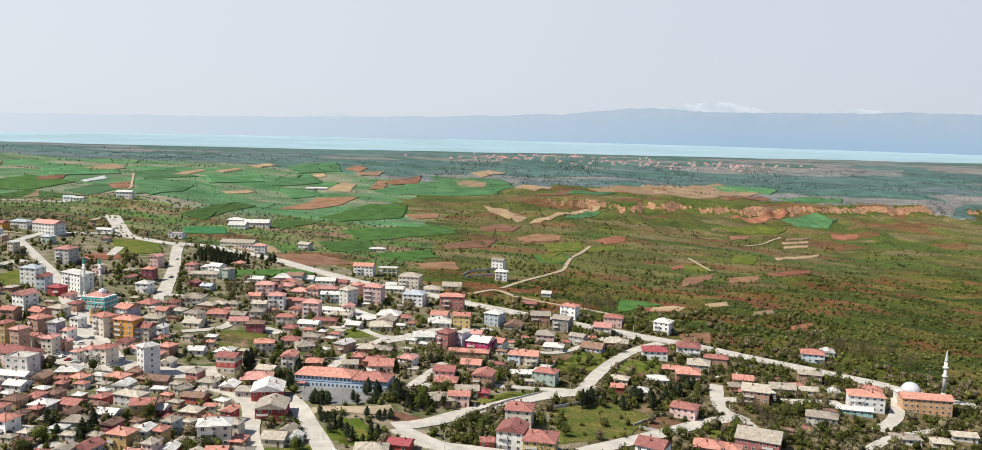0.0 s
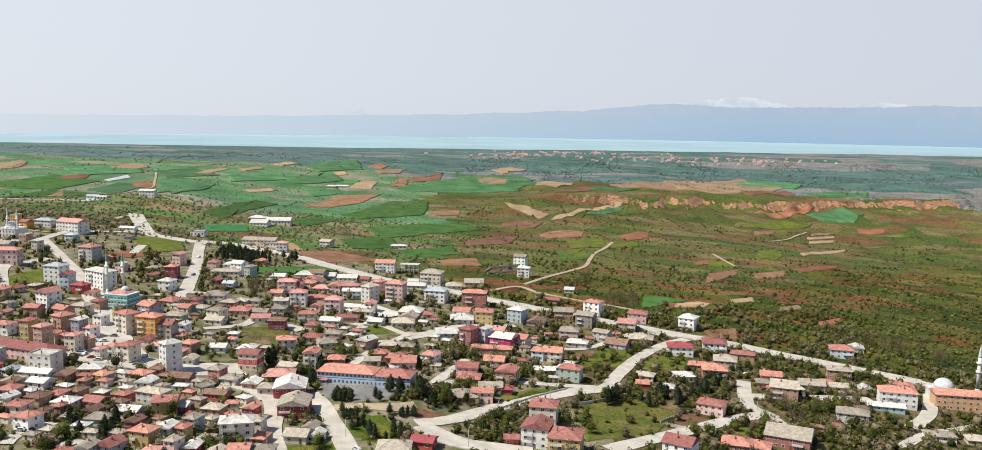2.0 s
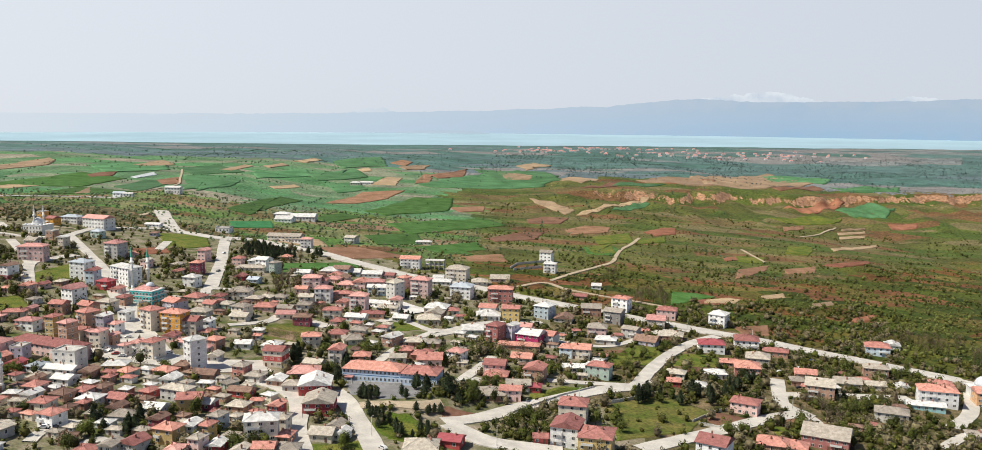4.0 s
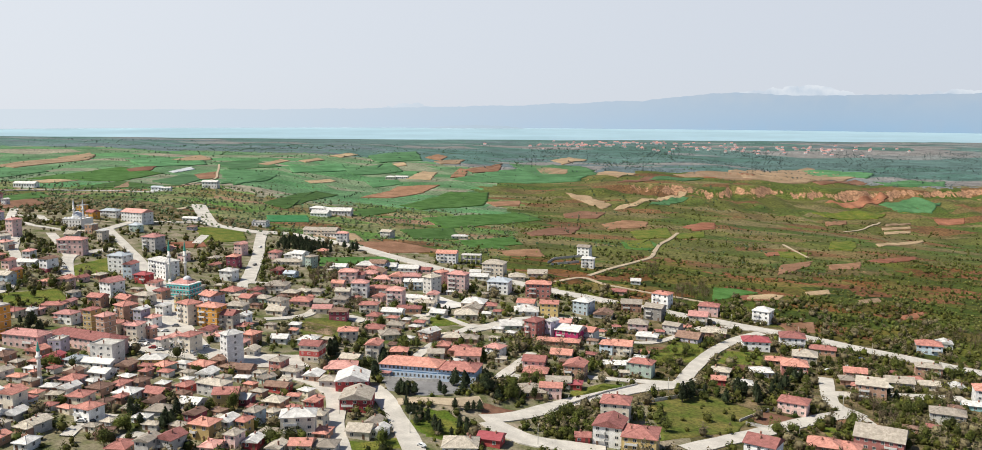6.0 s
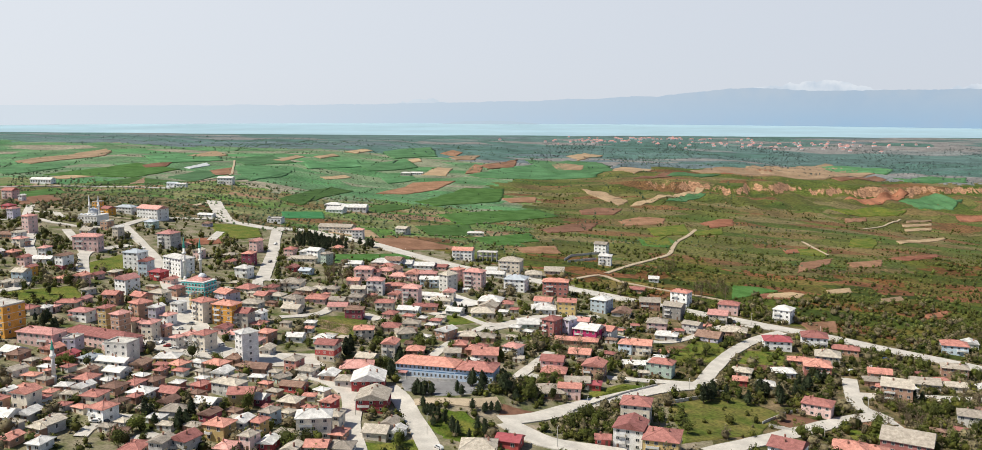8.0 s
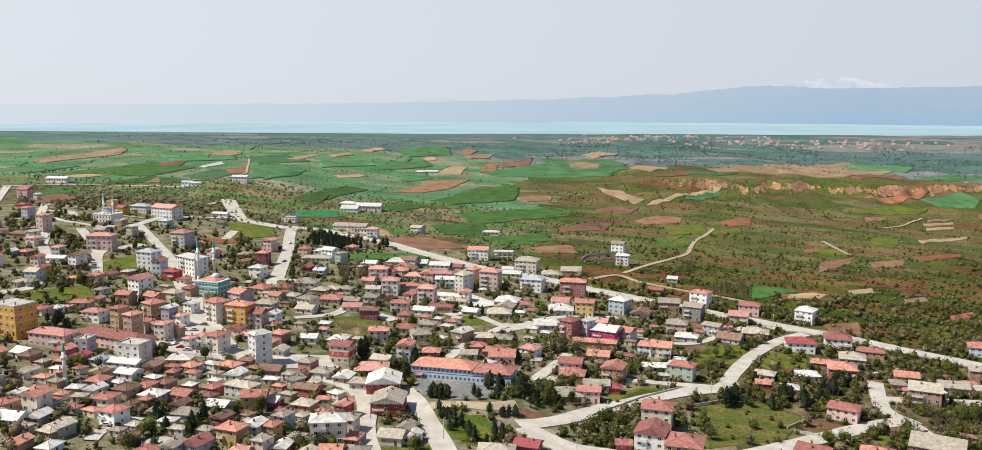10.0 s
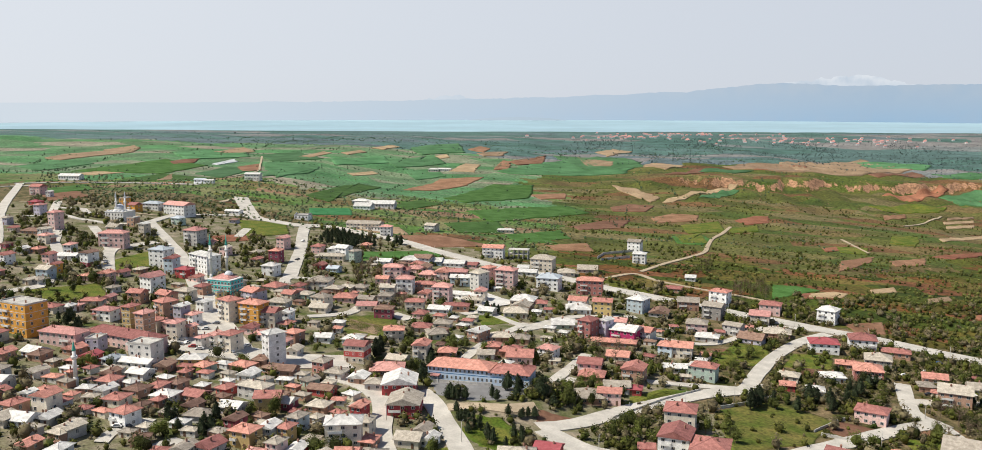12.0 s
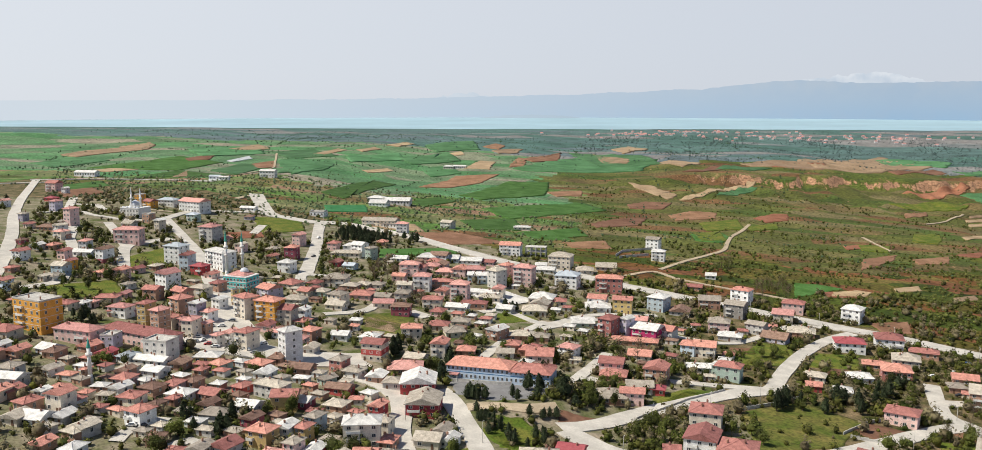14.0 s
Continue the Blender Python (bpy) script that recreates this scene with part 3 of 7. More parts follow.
field("redearth", (246.5, 1727.2), (337.7, 1724.2), (318.5, 1656.4), (236.4, 1660.4))
field("sand", (302, 1794.6), (544.6, 2159.2), (559.2, 1868.2), (422.6, 1700.4), (316.9, 1648.8))
field("soil", (433.8, 1703.7), (544.6, 1822.2), (542.2, 1746.7), (445.7, 1689))
field("green", (564.2, 1780.9), (715.2, 1839.3), (665.5, 1719.9), (564.3, 1718.4))
field("green", (517.3, 2105.7), (625.7, 1964.4), (581.4, 1866.1), (494.4, 1925.9))
field("redearth", (413.4, 1553.8), (530.8, 1650.1), (542.9, 1640.7), (454.4, 1532.7))
field("green", (515, 1601.1), (591.9, 1644.6), (616.7, 1610.3), (571.8, 1532.5), (520.5, 1534.8))
field("grass", (368, 1455.7), (450.9, 1521.1), (491.2, 1503.9), (469.7, 1467), (378.9, 1430.8))
field("sand", (-1.9, 1450.1), (30.3, 1435.3), (62.2, 1352), (48.1, 1320.9), (11.6, 1406.7))
field("sand", (60.7, 1322.7), (120.1, 1423.7), (177, 1519.5), (191.1, 1518.3), (139, 1432.5), (77.6, 1325.9))
field("green", (114.7, 1366.4), (175.1, 1503.3), (184, 1465.6), (138.7, 1388.4))
field("soil", (-113, 1325.6), (-67.8, 1365.7), (-65.5, 1315.8), (-97.2, 1286.2))
field("soil", (-6.5, 1259.3), (18.2, 1296.4), (50.8, 1290), (36.5, 1235.2), (-2.6, 1226.5))
field("soil", (-50.6, 1065), (-20.8, 1124.8), (15.4, 1158.1), (3.8, 1090), (-39.7, 1047.8))
field("wheat", (56.4, 1058.7), (90.1, 1086.9), (96.5, 1060.7), (83, 1015.1), (58.1, 1013.9))
field("grass", (126.2, 1148.9), (164.3, 1185.5), (160.3, 1149.5), (124.9, 1118.5))
field("redearth", (141.6, 1212.2), (172.5, 1256.4), (191.3, 1262.7), (181.7, 1212.3), (153.4, 1187.2))
field("redearth", (209.5, 1064.3), (239.7, 1093.3), (235, 1068.3), (208.1, 1043.3))
field("soil", (210, 991.6), (253.7, 1038.6), (239.1, 998.9), (215.7, 964.4), (191.8, 928.9))
field("sand", (464.5, 1429.5), (509.9, 1457.7), (507.3, 1447.1), (461.5, 1417.1))
field("sand", (449.1, 1398.3), (501.5, 1431.5), (497.2, 1418.2), (443.8, 1379.3))
field("sand", (440.1, 1364.9), (489.4, 1399.2), (481.5, 1378.2), (431.8, 1337.8))
field("redearth", (556.8, 1488.5), (605.7, 1498.4), (592.5, 1467.4), (546.8, 1446.9))
field("soil", (366.3, 1388.3), (409.6, 1434.1), (401.2, 1402.7), (360.8, 1362.3))
field("redearth", (315.6, 1068.9), (395.9, 1136.9), (387.8, 1113.2), (339.6, 1068.3))
field("soil", (262.1, 1018.7), (309.7, 1058.3), (294.1, 1014.7), (258.6, 991.2))
field("sand", (374.7, 1210.8), (472.4, 1310.1), (462.4, 1284.8), (371.2, 1187.8))
field("redearth", (251.6, 791.6), (280.3, 818.8), (274.5, 798.8), (250.3, 778.9))
field("sand", (142.8, 815.8), (163.2, 832.5), (173.8, 830.1), (164.4, 809.7), (137.2, 800.8))
field("sand", (197.5, 856.1), (223.1, 878), (219.3, 858.8), (195, 839.9))
field("sand", (236.5, 841), (260.3, 861.3), (255.8, 842.9), (233.9, 827.6))
field("grass", (313.6, 1177.4), (353.6, 1217.9), (337.3, 1158.7), (305.6, 1132.6))
field("soil", (40.7, 1189.4), (69.4, 1235.1), (102.1, 1237.7), (95, 1193.1), (47.4, 1155.4))
field("grass", (72.9, 1149.3), (121.6, 1199.6), (120.3, 1125.6), (75.7, 1091.9))
field("grass", (60.2, 1061.2), (90, 1099.2), (90.3, 1032.5), (63.7, 1017.6))
field("wheat", (-83.3, 1001.5), (-59.1, 1033.7), (-47, 982.8), (-73.6, 955.6))
field("grass", (228.5, 1084.2), (263.4, 1093.4), (248, 1046), (223.4, 1048.2))
field("grass", (317.7, 1190.4), (348.9, 1197.9), (325.6, 1134.7), (298.2, 1134.8))
field("redearth", (132.7, 814.4), (163.3, 822.4), (159.6, 802.4), (133.8, 795.5))
field("sand", (-579.1, 1211.6), (-591.6, 1253.6), (-553.2, 1176.2), (-566.1, 1161.9))
field("green", (-567.9, 1267.4), (-568.7, 1369.5), (-522.7, 1372), (-496.3, 1203))
field("soil", (-550.1, 1370.1), (-535.1, 1415.3), (-497.2, 1330.6), (-516.3, 1310.7))
field("grey", (-605, 1404.2), (-604.5, 1487.7), (-587.5, 1459.2), (-593.1, 1403.5))
field("grey", (-512.4, 1149.9), (-496.4, 1175.6), (-479, 1132.2), (-496.2, 1117.2))
field("wheat", (-719.4, 1223.4), (-681.7, 1406.3), (-603.9, 1384.7), (-601.8, 1248.1))
field("wheat", (-607.1, 1093.2), (-601.8, 1248.1), (-496.3, 1203), (-591.9, 1150.5))
field("sand", (-695, 1185.5), (-683.6, 1260.6), (-651.2, 1251.6), (-661.5, 1185))
field("soil", (-662.1, 1386.5), (-646.9, 1457.5), (-629.2, 1398.1), (-648.3, 1368.2))
field("green", (-737.4, 1537.4), (-665.8, 1674.3), (-598.5, 1536.3), (-651.9, 1425.8))
field("sand", (-683.5, 1584.2), (-675.3, 1697.4), (-628.1, 1637.2), (-656.7, 1573))
field("sand", (-897.2, 1433.8), (-870.1, 1558.5), (-844, 1635.8), (-797.6, 1529.3), (-848.6, 1403.5))
field("sand", (-877.4, 1570.8), (-880.2, 1681.1), (-844, 1635.8), (-827.6, 1511.2))
field("green", (-869.3, 1320.8), (-834.7, 1403.7), (-757.9, 1345.1), (-783, 1246))
field("green", (-602.6, 1573.2), (-552, 1644.8), (-464.3, 1510.3), (-528.6, 1462.3))
field("sand", (-519.2, 1550.3), (-506.5, 1642.8), (-482.2, 1618.2), (-489.2, 1523.5))
field("green", (-455.7, 1515.4), (-397.4, 1650.5), (-368.8, 1576.9), (-427, 1454.4))
field("green", (-383.7, 1594.6), (-324.9, 1733.3), (-281.2, 1616.7), (-346.4, 1525.9))
field("sand", (-439.7, 1727.8), (-431.5, 1838.9), (-411.3, 1831.6), (-417.8, 1733.1))
field("sand", (-466.7, 1621.5), (-452.3, 1688.5), (-437.3, 1675), (-448.4, 1596.2))
field("green", (-392.3, 1829.4), (-338.4, 2097.9), (-278.8, 1806.6), (-345.5, 1720.6))
field("soil", (-281.2, 1861.2), (-272.5, 1977.4), (-244.8, 1935.3), (-245.2, 1823.8))
field("sand", (-252.4, 1789.8), (-205.5, 1902.2), (-203.9, 1779.6), (-234.9, 1748.2))
field("sand", (-320.2, 1708.3), (-302.4, 1736.4), (-290.3, 1699.7), (-304.1, 1682.7))
field("green", (-332.5, 1509.6), (-291, 1555.1), (-254.7, 1466.8), (-293.7, 1421.5))
field("wheat", (-255.8, 1105.5), (-234.6, 1179.7), (-206.7, 1153.5), (-229.3, 1083.2))
field("pitch", (-320.6, 1011.8), (-286, 1044.8), (-270.3, 1000.4), (-305.4, 969.5))
field("wheat", (-623.2, 1015.1), (-613.2, 1087.3), (-572.4, 1034.6), (-585.5, 973.1))
field("soil", (-590.4, 967.6), (-585.8, 1020.1), (-531.5, 959.1), (-542.2, 909.1))
field("sand", (-259.6, 940.3), (-210.4, 952.8), (-192.8, 914.4), (-236.5, 901.6))
field("sand", (-157.7, 598.7), (-135.2, 590.3), (-135.2, 573.2), (-154, 579.1))
field("grass", (-71.8, 469.2), (-57.6, 470.8), (-46.4, 459.2), (-52.2, 442), (-62.2, 441.5))
field("grass", (-94.8, 427.8), (-84.9, 427.7), (-73.2, 436.7), (-68.4, 427.8), (-88.7, 417.8))
field("soil", (-43.6, 481.5), (-28.5, 483.7), (-30.5, 470.4), (-42.6, 469.5))
field("grass", (-10, 496.6), (4.2, 515.7), (29.7, 537.9), (12.7, 538.1), (-3.2, 519.7))
field("grass", (38.6, 592.9), (55, 591.5), (73.7, 619.2), (76.2, 639.9), (61, 638.3))
field("soil", (40.2, 609.1), (55.7, 611), (55.6, 624.7), (42.4, 621))

# ---- roads ----
road("street", 15, (-401, 1028.2), (-369, 965.2), (-340.5, 913.8), (-320.4, 904.1), (-291.7, 897.7), (-269.4, 908), (-241.4, 899.9), (-192.1, 875.4), (-160.7, 848.8), (-131.5, 827), (-106.7, 807.6), (-81.1, 795.9), (-43.9, 780.5), (-11.4, 759.6), (16.1, 747.4), (30.6, 738.8), (67.4, 722.5), (78.1, 715.5), (95.5, 709.8), (116.8, 699.1), (154.8, 683), (181.3, 667.5), (206.8, 654.7), (233.3, 641), (259.4, 627.5))
road("street", 9.5, (-289.1, 909.3), (-270.8, 847.4), (-251.3, 786.5), (-235.4, 728.5), (-222.7, 681.3))
road("street", 7, (-194.1, 686.4), (-223.1, 683.5), (-219.7, 665.2))
road("street", 7.5, (-393, 820.9), (-350.9, 764.3), (-314.2, 714.6), (-296.4, 687))
road("street", 8, (-320.3, 631.2), (-354.7, 691.6), (-355.2, 713.7), (-347.5, 743))
road("street", 7, (-413.6, 769.4), (-381.9, 729.9), (-354.2, 693.1))
road("street", 6, (-485.1, 786), (-461.9, 799.1), (-441.1, 790.2), (-425.8, 789.8), (-408.6, 790.5), (-390.2, 815.5))
road("street", 7, (-347.5, 916.1), (-376.7, 891.9), (-394.9, 868.4), (-393, 820.9))
road("street", 14, (-296.4, 687), (-264.5, 637.4), (-235.6, 587.3), (-217.8, 536.6), (-218.5, 517.6))
road("street", 21, (-224.7, 520.2), (-204.7, 515.3), (-185.1, 514), (-165.4, 511.9), (-145.5, 517.3), (-136.9, 520.7))
road("street", 9, (-234.1, 588), (-196.9, 534.7), (-184.5, 516.4))
road("street", 9, (-168.2, 512.6), (-155.1, 518.1), (-142.2, 519), (-134, 510.4))
road("street", 10, (-142.6, 500.8), (-129.7, 495.9), (-118.7, 490.5), (-110.9, 480.6))
road("street", 8.5, (-111.8, 483.9), (-105, 464.2), (-101.4, 447), (-95.9, 429.4), (-88.5, 409.5))
road("street", 9, (-95.8, 492), (-87.3, 478.8), (-79.9, 463.3), (-71.4, 444), (-61.3, 416.6))
road("street", 8, (-111.8, 483.9), (-105.2, 486.4), (-95.1, 488.8))
road("lane", 4, (-14, 798.2), (9, 828.7), (25, 809.5), (41.1, 799.3), (61.1, 789), (80.7, 781.5), (101.1, 770.5))
road("lane", 6, (-80.1, 474.3), (-68.1, 477.2), (-55.6, 477), (-43.7, 482.5))
road("street", 6, (-29.3, 537.4), (-43.2, 513.6), (-27.4, 569), (-24.5, 581.8))
road("street", 10, (-41.9, 467.8), (-26.5, 477.5), (-4.5, 501.5), (29.7, 534.6), (53.3, 550.7), (58.3, 563.7))
road("street", 11, (-39.1, 465.8), (-22.6, 450.1), (-2.6, 447.4), (9.9, 446.6))
road("street", 8, (53.3, 550.7), (64.3, 582.9), (81.1, 622.6), (102.9, 660.6), (123.6, 685.2))
road("street", 9, (43.6, 458.2), (84.2, 492.1), (116.5, 519.3), (138.1, 532.6))
road("street", 8, (138, 590.8), (128.3, 546), (134.7, 531.4))
road("street", 9, (127.7, 560.2), (147.8, 563.8), (176.1, 570.7), (207.4, 576.7))
road("street", 7, (134.7, 531.4), (137.2, 510), (133.1, 488.8))
road("street", 6, (5.4, 545.7), (30.9, 548.1), (53.3, 550.7))
road("street", 6, (-62.5, 615.2), (-42, 641), (-27.1, 655.6))
road("street", 6, (-100, 638.1), (-86, 648.5), (-60.1, 627.7), (-35.3, 660.7), (5, 678.8))
road("street", 5, (3.9, 635.4), (45.3, 630.7), (88.2, 688.2), (117, 691.3))
road("street", 6, (-180.2, 592.5), (-162.6, 608.8), (-160, 627))
road("street", 6, (-192.3, 415.3), (-187.9, 421.7), (-182, 422.8))
road("street", 5, (-189.2, 400.4), (-190.4, 414.1), (-183.5, 423.3))
road("street", 5, (-89.2, 516.7), (-83.2, 557.3), (-77.2, 586.7), (-60.6, 632.7))
road("lane", 4, (14.4, 840), (38.3, 891.4), (61.1, 933), (79.4, 970.8), (88.6, 1018.1), (99, 1066.4), (114.2, 1109.4), (130, 1162))
road("lane", 5, (-401.6, 978.6), (-397.8, 1018.2), (-373.9, 983.5))
road("lane", 3, (-563.2, 894.7), (-512.3, 897.4), (-483.7, 885.9))
road("lane", 3, (-496.3, 1203), (-490.1, 1289.9), (-532, 1414.9), (-581.2, 1546.1))
road("highway", 6, (-687.2, 1063.2), (-615.5, 1107.6), (-537.5, 1120.3), (-486, 1108.2))
road("lane", 3, (-429.1, 847.4), (-405, 854.6))
road("lane", 3, (-16.2, 741.2), (-30.9, 770.3), (-51, 785.3))
road("lane", 3, (246.6, 1134.3), (254, 1057.1))
road("lane", 3, (370.6, 1316.6), (459.3, 1436.4))
road("street", 5, (-170.7, 402.6), (-167, 410.2), (-161.4, 406.3))
road("street", 10, (-138.8, 620.1), (-125.5, 612.4))
road("plaza", 30, (-105.2, 693.4), (-90.5, 680.5), (-78.9, 671.1))
road("street", 7, (-310.1, 804.6), (-320, 848.3))
road("street", 8, (-680.6, 1064.7), (-624.9, 973.7), (-558.2, 866.2), (-488.3, 762), (-439.2, 693.3), (-410.9, 650.4), (-387.2, 612.3), (-363.5, 571.9))
road("street", 6, (-452.5, 680.7), (-416.2, 645.4))
road("street", 7, (-531.8, 907.1), (-474.1, 810.6), (-429.1, 748.9), (-401.4, 701.6), (-374.6, 663), (-353.4, 622.6), (-334, 588.3), (-336.5, 571.9), (-340.6, 562))
road("street", 5, (-838.8, 1098.7), (-775.5, 1065.4), (-694.2, 1009.9))
road("street", 5, (-694.2, 1009.9), (-644.9, 1056.5))
road("street", 6, (-470.3, 848.3), (-446, 819.7), (-428.5, 828.5))
road("street", 6, (-496.7, 851.3), (-470.3, 848.3))
road("street", 12, (223, 645.1), (249.9, 633), (279.3, 610.3), (300.8, 600.7))
road("street", 8, (209.3, 530.9), (231.6, 559.4), (251.5, 599.4))
road("street", 6, (189.2, 497.9), (212.3, 521.4), (249.8, 544))


# ---- building parts shared by all houses ----
def unit_window():
    """A window of two panes, one wide and one high, its glass set back in the frame."""
    xs, zs = (-0.5, -0.41, -0.035, 0.035, 0.41, 0.5), (0.0, 0.08, 0.92, 1.0)
    v = [(x, -0.06, z) for z in zs for x in xs]
    f, index = [], []
    for r in range(3):
        for c in range(5):
            q = (r * 6 + c, r * 6 + c + 1, r * 6 + c + 7, r * 6 + c + 6)
            if r == 1 and c in (1, 3):
                k = len(v)
                v += [(v[p][0], 0.015, v[p][2]) for p in q]
                f += [(q[0], q[1], k + 1, k), (q[1], q[2], k + 2, k + 1), (q[2], q[3], k + 3, k + 2), (q[3], q[0], k, k + 3), (k, k + 1, k + 2, k + 3)]
                index += [0, 0, 0, 0, 1]
            else:
                f.append(q)
                index.append(0)
    k = len(v)
    v += [(-0.5, 0.06, 0), (0.5, 0.06, 0), (0.5, 0.06, 1), (-0.5, 0.06, 1)]
    f += [(0, k, k + 1, 5), (5, k + 1, k + 2, 23), (23, k + 2, k + 3, 18), (18, k + 3, k, 0)]
    return mesh_of("window", v, f, [M_frame, M_glass], index + [0] * 4)


WINDOW = unit_window()
DOOR = boxes("door", [(-0.5, -0.06, 0, 0.5, 0.05, 2.1)], M_door)
CHIMNEY = lathe("chimney", [(0.4, -0.8), (0.4, 0.9), (0.52, 0.95), (0.52, 1.08), (0.26, 1.1), (0.26, 1.3)], M_brick, 4, True)


def balcony_mesh(w):
    rows = [(-w / 2, -1.2, -0.14, w / 2, 0, 0), (-w / 2, -1.2, 0, w / 2, -1.1, 0.9),
            (-w / 2, -1.1, 0, -w / 2 + 0.1, 0, 0.9), (w / 2 - 0.1, -1.1, 0, w / 2, 0, 0.9)]
    return boxes("balcony", rows, M_white)


BALCONY = {w: balcony_mesh(w) for w in (2.6, 3.6, 5.0)}


def hip_roof(w, d, m, over=0.6, pitch=0.40, gable=False):
    """A tiled roof with eaves of its own thickness; the ridge runs along the longer side."""
    a, b = w / 2 + over, d / 2 + over
    swap = b > a
    if swap:
        a, b = b, a
    h = b * pitch
    r = a if gable else max(a - b, 0.02)
    v = [(-a, -b, -0.16), (a, -b, -0.16), (a, b, -0.16), (-a, b, -0.16), (-a, -b, 0.02), (a, -b, 0.02), (a, b, 0.02), (-a, b, 0.02), (-r, 0, h), (r, 0, h)]
    f = [(0, 3, 2, 1), (0, 1, 5, 4), (1, 2, 6, 5), (2, 3, 7, 6), (3, 0, 4, 7), (4, 5, 9, 8), (6, 7, 8, 9), (5, 6, 9), (7, 4, 8)]
    if not gable:
        k = len(v)
        box(-r - 0.1, -0.12, h - 0.02, r + 0.1, 0.12, h + 0.1, v, f)
        for sx in (-1, 1):
            for sy in (-1, 1):
                i, px, py = len(v), 0.13 * sy, -0.13 * sx
                lo, hi = (sx * a, sy * b, 0.0), (sx * r, 0, h)
                for cx, cy, cz in (lo, hi):
                    v += [(cx - px, cy - py, cz), (cx + px, cy + py, cz), (cx, cy, cz + 0.2)]
                f += [(i, i + 3, i + 5, i + 2), (i + 1, i + 2, i + 5, i + 4), (i, i + 2, i + 1)]
    if swap:
        v = [(-y, x, z) for x, y, z in v]
    return mesh_of("roof", v, f, [m]), h


def house(x, y, w, d, n, h, turn, roof, wall, kind="", band=""):
    """A house of n storeys; its front looks along -y before it is turned."""
    z = float(ground_z(x, y))
    rnd = random.Random(int(x * 31 + y * 17))
    top = n * h
    if not kind and n < 4 and rnd.random() < (0.7 if roof == "W" else 0.38):
        kind = "gable"
    block = n >= 4
    name = "apartment_block" if block else "house"
    story = {1: "single-storey", 2: "two-storey", 3: "three-storey", 4: "four-storey", 5: "five-storey"}.get(n, "tall")
    ob = thing(name, x, y, z, turn, f"{story} {WALL_WORD[wall]} {'block' if block else 'house'} with {ROOF_WORD[roof]} roof",
               "apartment block" if block else "house", "apartment blocks of the town" if block else "houses of the town")
    v, f = [], []
    box(-w / 2, -d / 2, -2.5, w / 2, d / 2, top, v, f)
    if kind == "gable":
        i, gh = len(v), (min(w, d) / 2 + 0.5) * 0.40 - 0.2
        if w >= d:
            v += [(-w / 2, -d / 2, top), (-w / 2, d / 2, top), (-w / 2, 0, top + gh), (w / 2, -d / 2, top), (w / 2, d / 2, top), (w / 2, 0, top + gh)]
        else:
            v += [(w / 2, -d / 2, top), (-w / 2, -d / 2, top), (0, -d / 2, top + gh), (w / 2, d / 2, top), (-w / 2, d / 2, top), (0, d / 2, top + gh)]
        f += [(i, i + 2, i + 1), (i + 3, i + 4, i + 5)]
    body = child("wall", mesh_of("wall", v, f, [WALL[wall]]), ob)
    if band:
        lo = top * (0.36 if band in "r" else 0.0)
        hi = top * (0.66 if band in "r" else 0.3)
        child("painted_band", boxes("painted_band", [(-w / 2 - 0.03, -d / 2 - 0.03, lo, w / 2 + 0.03, d / 2 + 0.03, hi)], WALL[band]), body, label=f"{WALL_WORD[band]} storey")
    for j in range(1, n):
        if n >= 4:
            child("storey_band", boxes("band", [(-w / 2 - 0.06, -d / 2 - 0.06, j * h - 0.12, w / 2 + 0.06, d / 2 + 0.06, j * h + 0.08)], M_frame), body)
    if roof == "F":
        e = 0.25
        rows = [(-w / 2 - 0.1, -d / 2 - 0.1, 0, w / 2 + 0.1, d / 2 + 0.1, 0.2)]
        rows += [(-w / 2 - 0.1, -d / 2 - 0.1, 0.2, w / 2 + 0.1, -d / 2 - 0.1 + e, 0.8), (-w / 2 - 0.1, d / 2 + 0.1 - e, 0.2, w / 2 + 0.1, d / 2 + 0.1, 0.8),
                 (-w / 2 - 0.1, -d / 2 + 0.1, 0.2, -w / 2 + e, d / 2 - 0.1, 0.8), (w / 2 - e, -d / 2 + 0.1, 0.2, w / 2 + 0.1, d / 2 - 0.1, 0.8)]
        top_part = child("roof", boxes("roof", rows, ROOF[roof]), ob, (0, 0, top))
        rh = 0.3
    else:
        me, rh = hip_roof(w, d, ROOF[roof], gable=kind == "gable", pitch=rnd.uniform(0.34, 0.44))
        top_part = child("roof", me, ob, (0, 0, top + 0.01))
    for j in range(0 if y > 760 else 1 if w < 12 else 2):
        child("chimney", CHIMNEY, top_part, (rnd.uniform(-0.3, 0.3) * w, rnd.uniform(-0.22, 0.3) * d, rh * 0.55), scale=(1, 1, 1.2))
    # openings: front, then both ends
    cols = max(2, int(w / 3.3))
    step = w / cols
    wide = min(1.5, step * 0.5)
    door_col = rnd.randrange(cols)
    for j in range(n):
        for k in range(cols):
            px = -w / 2 + (k + 0.5) * step
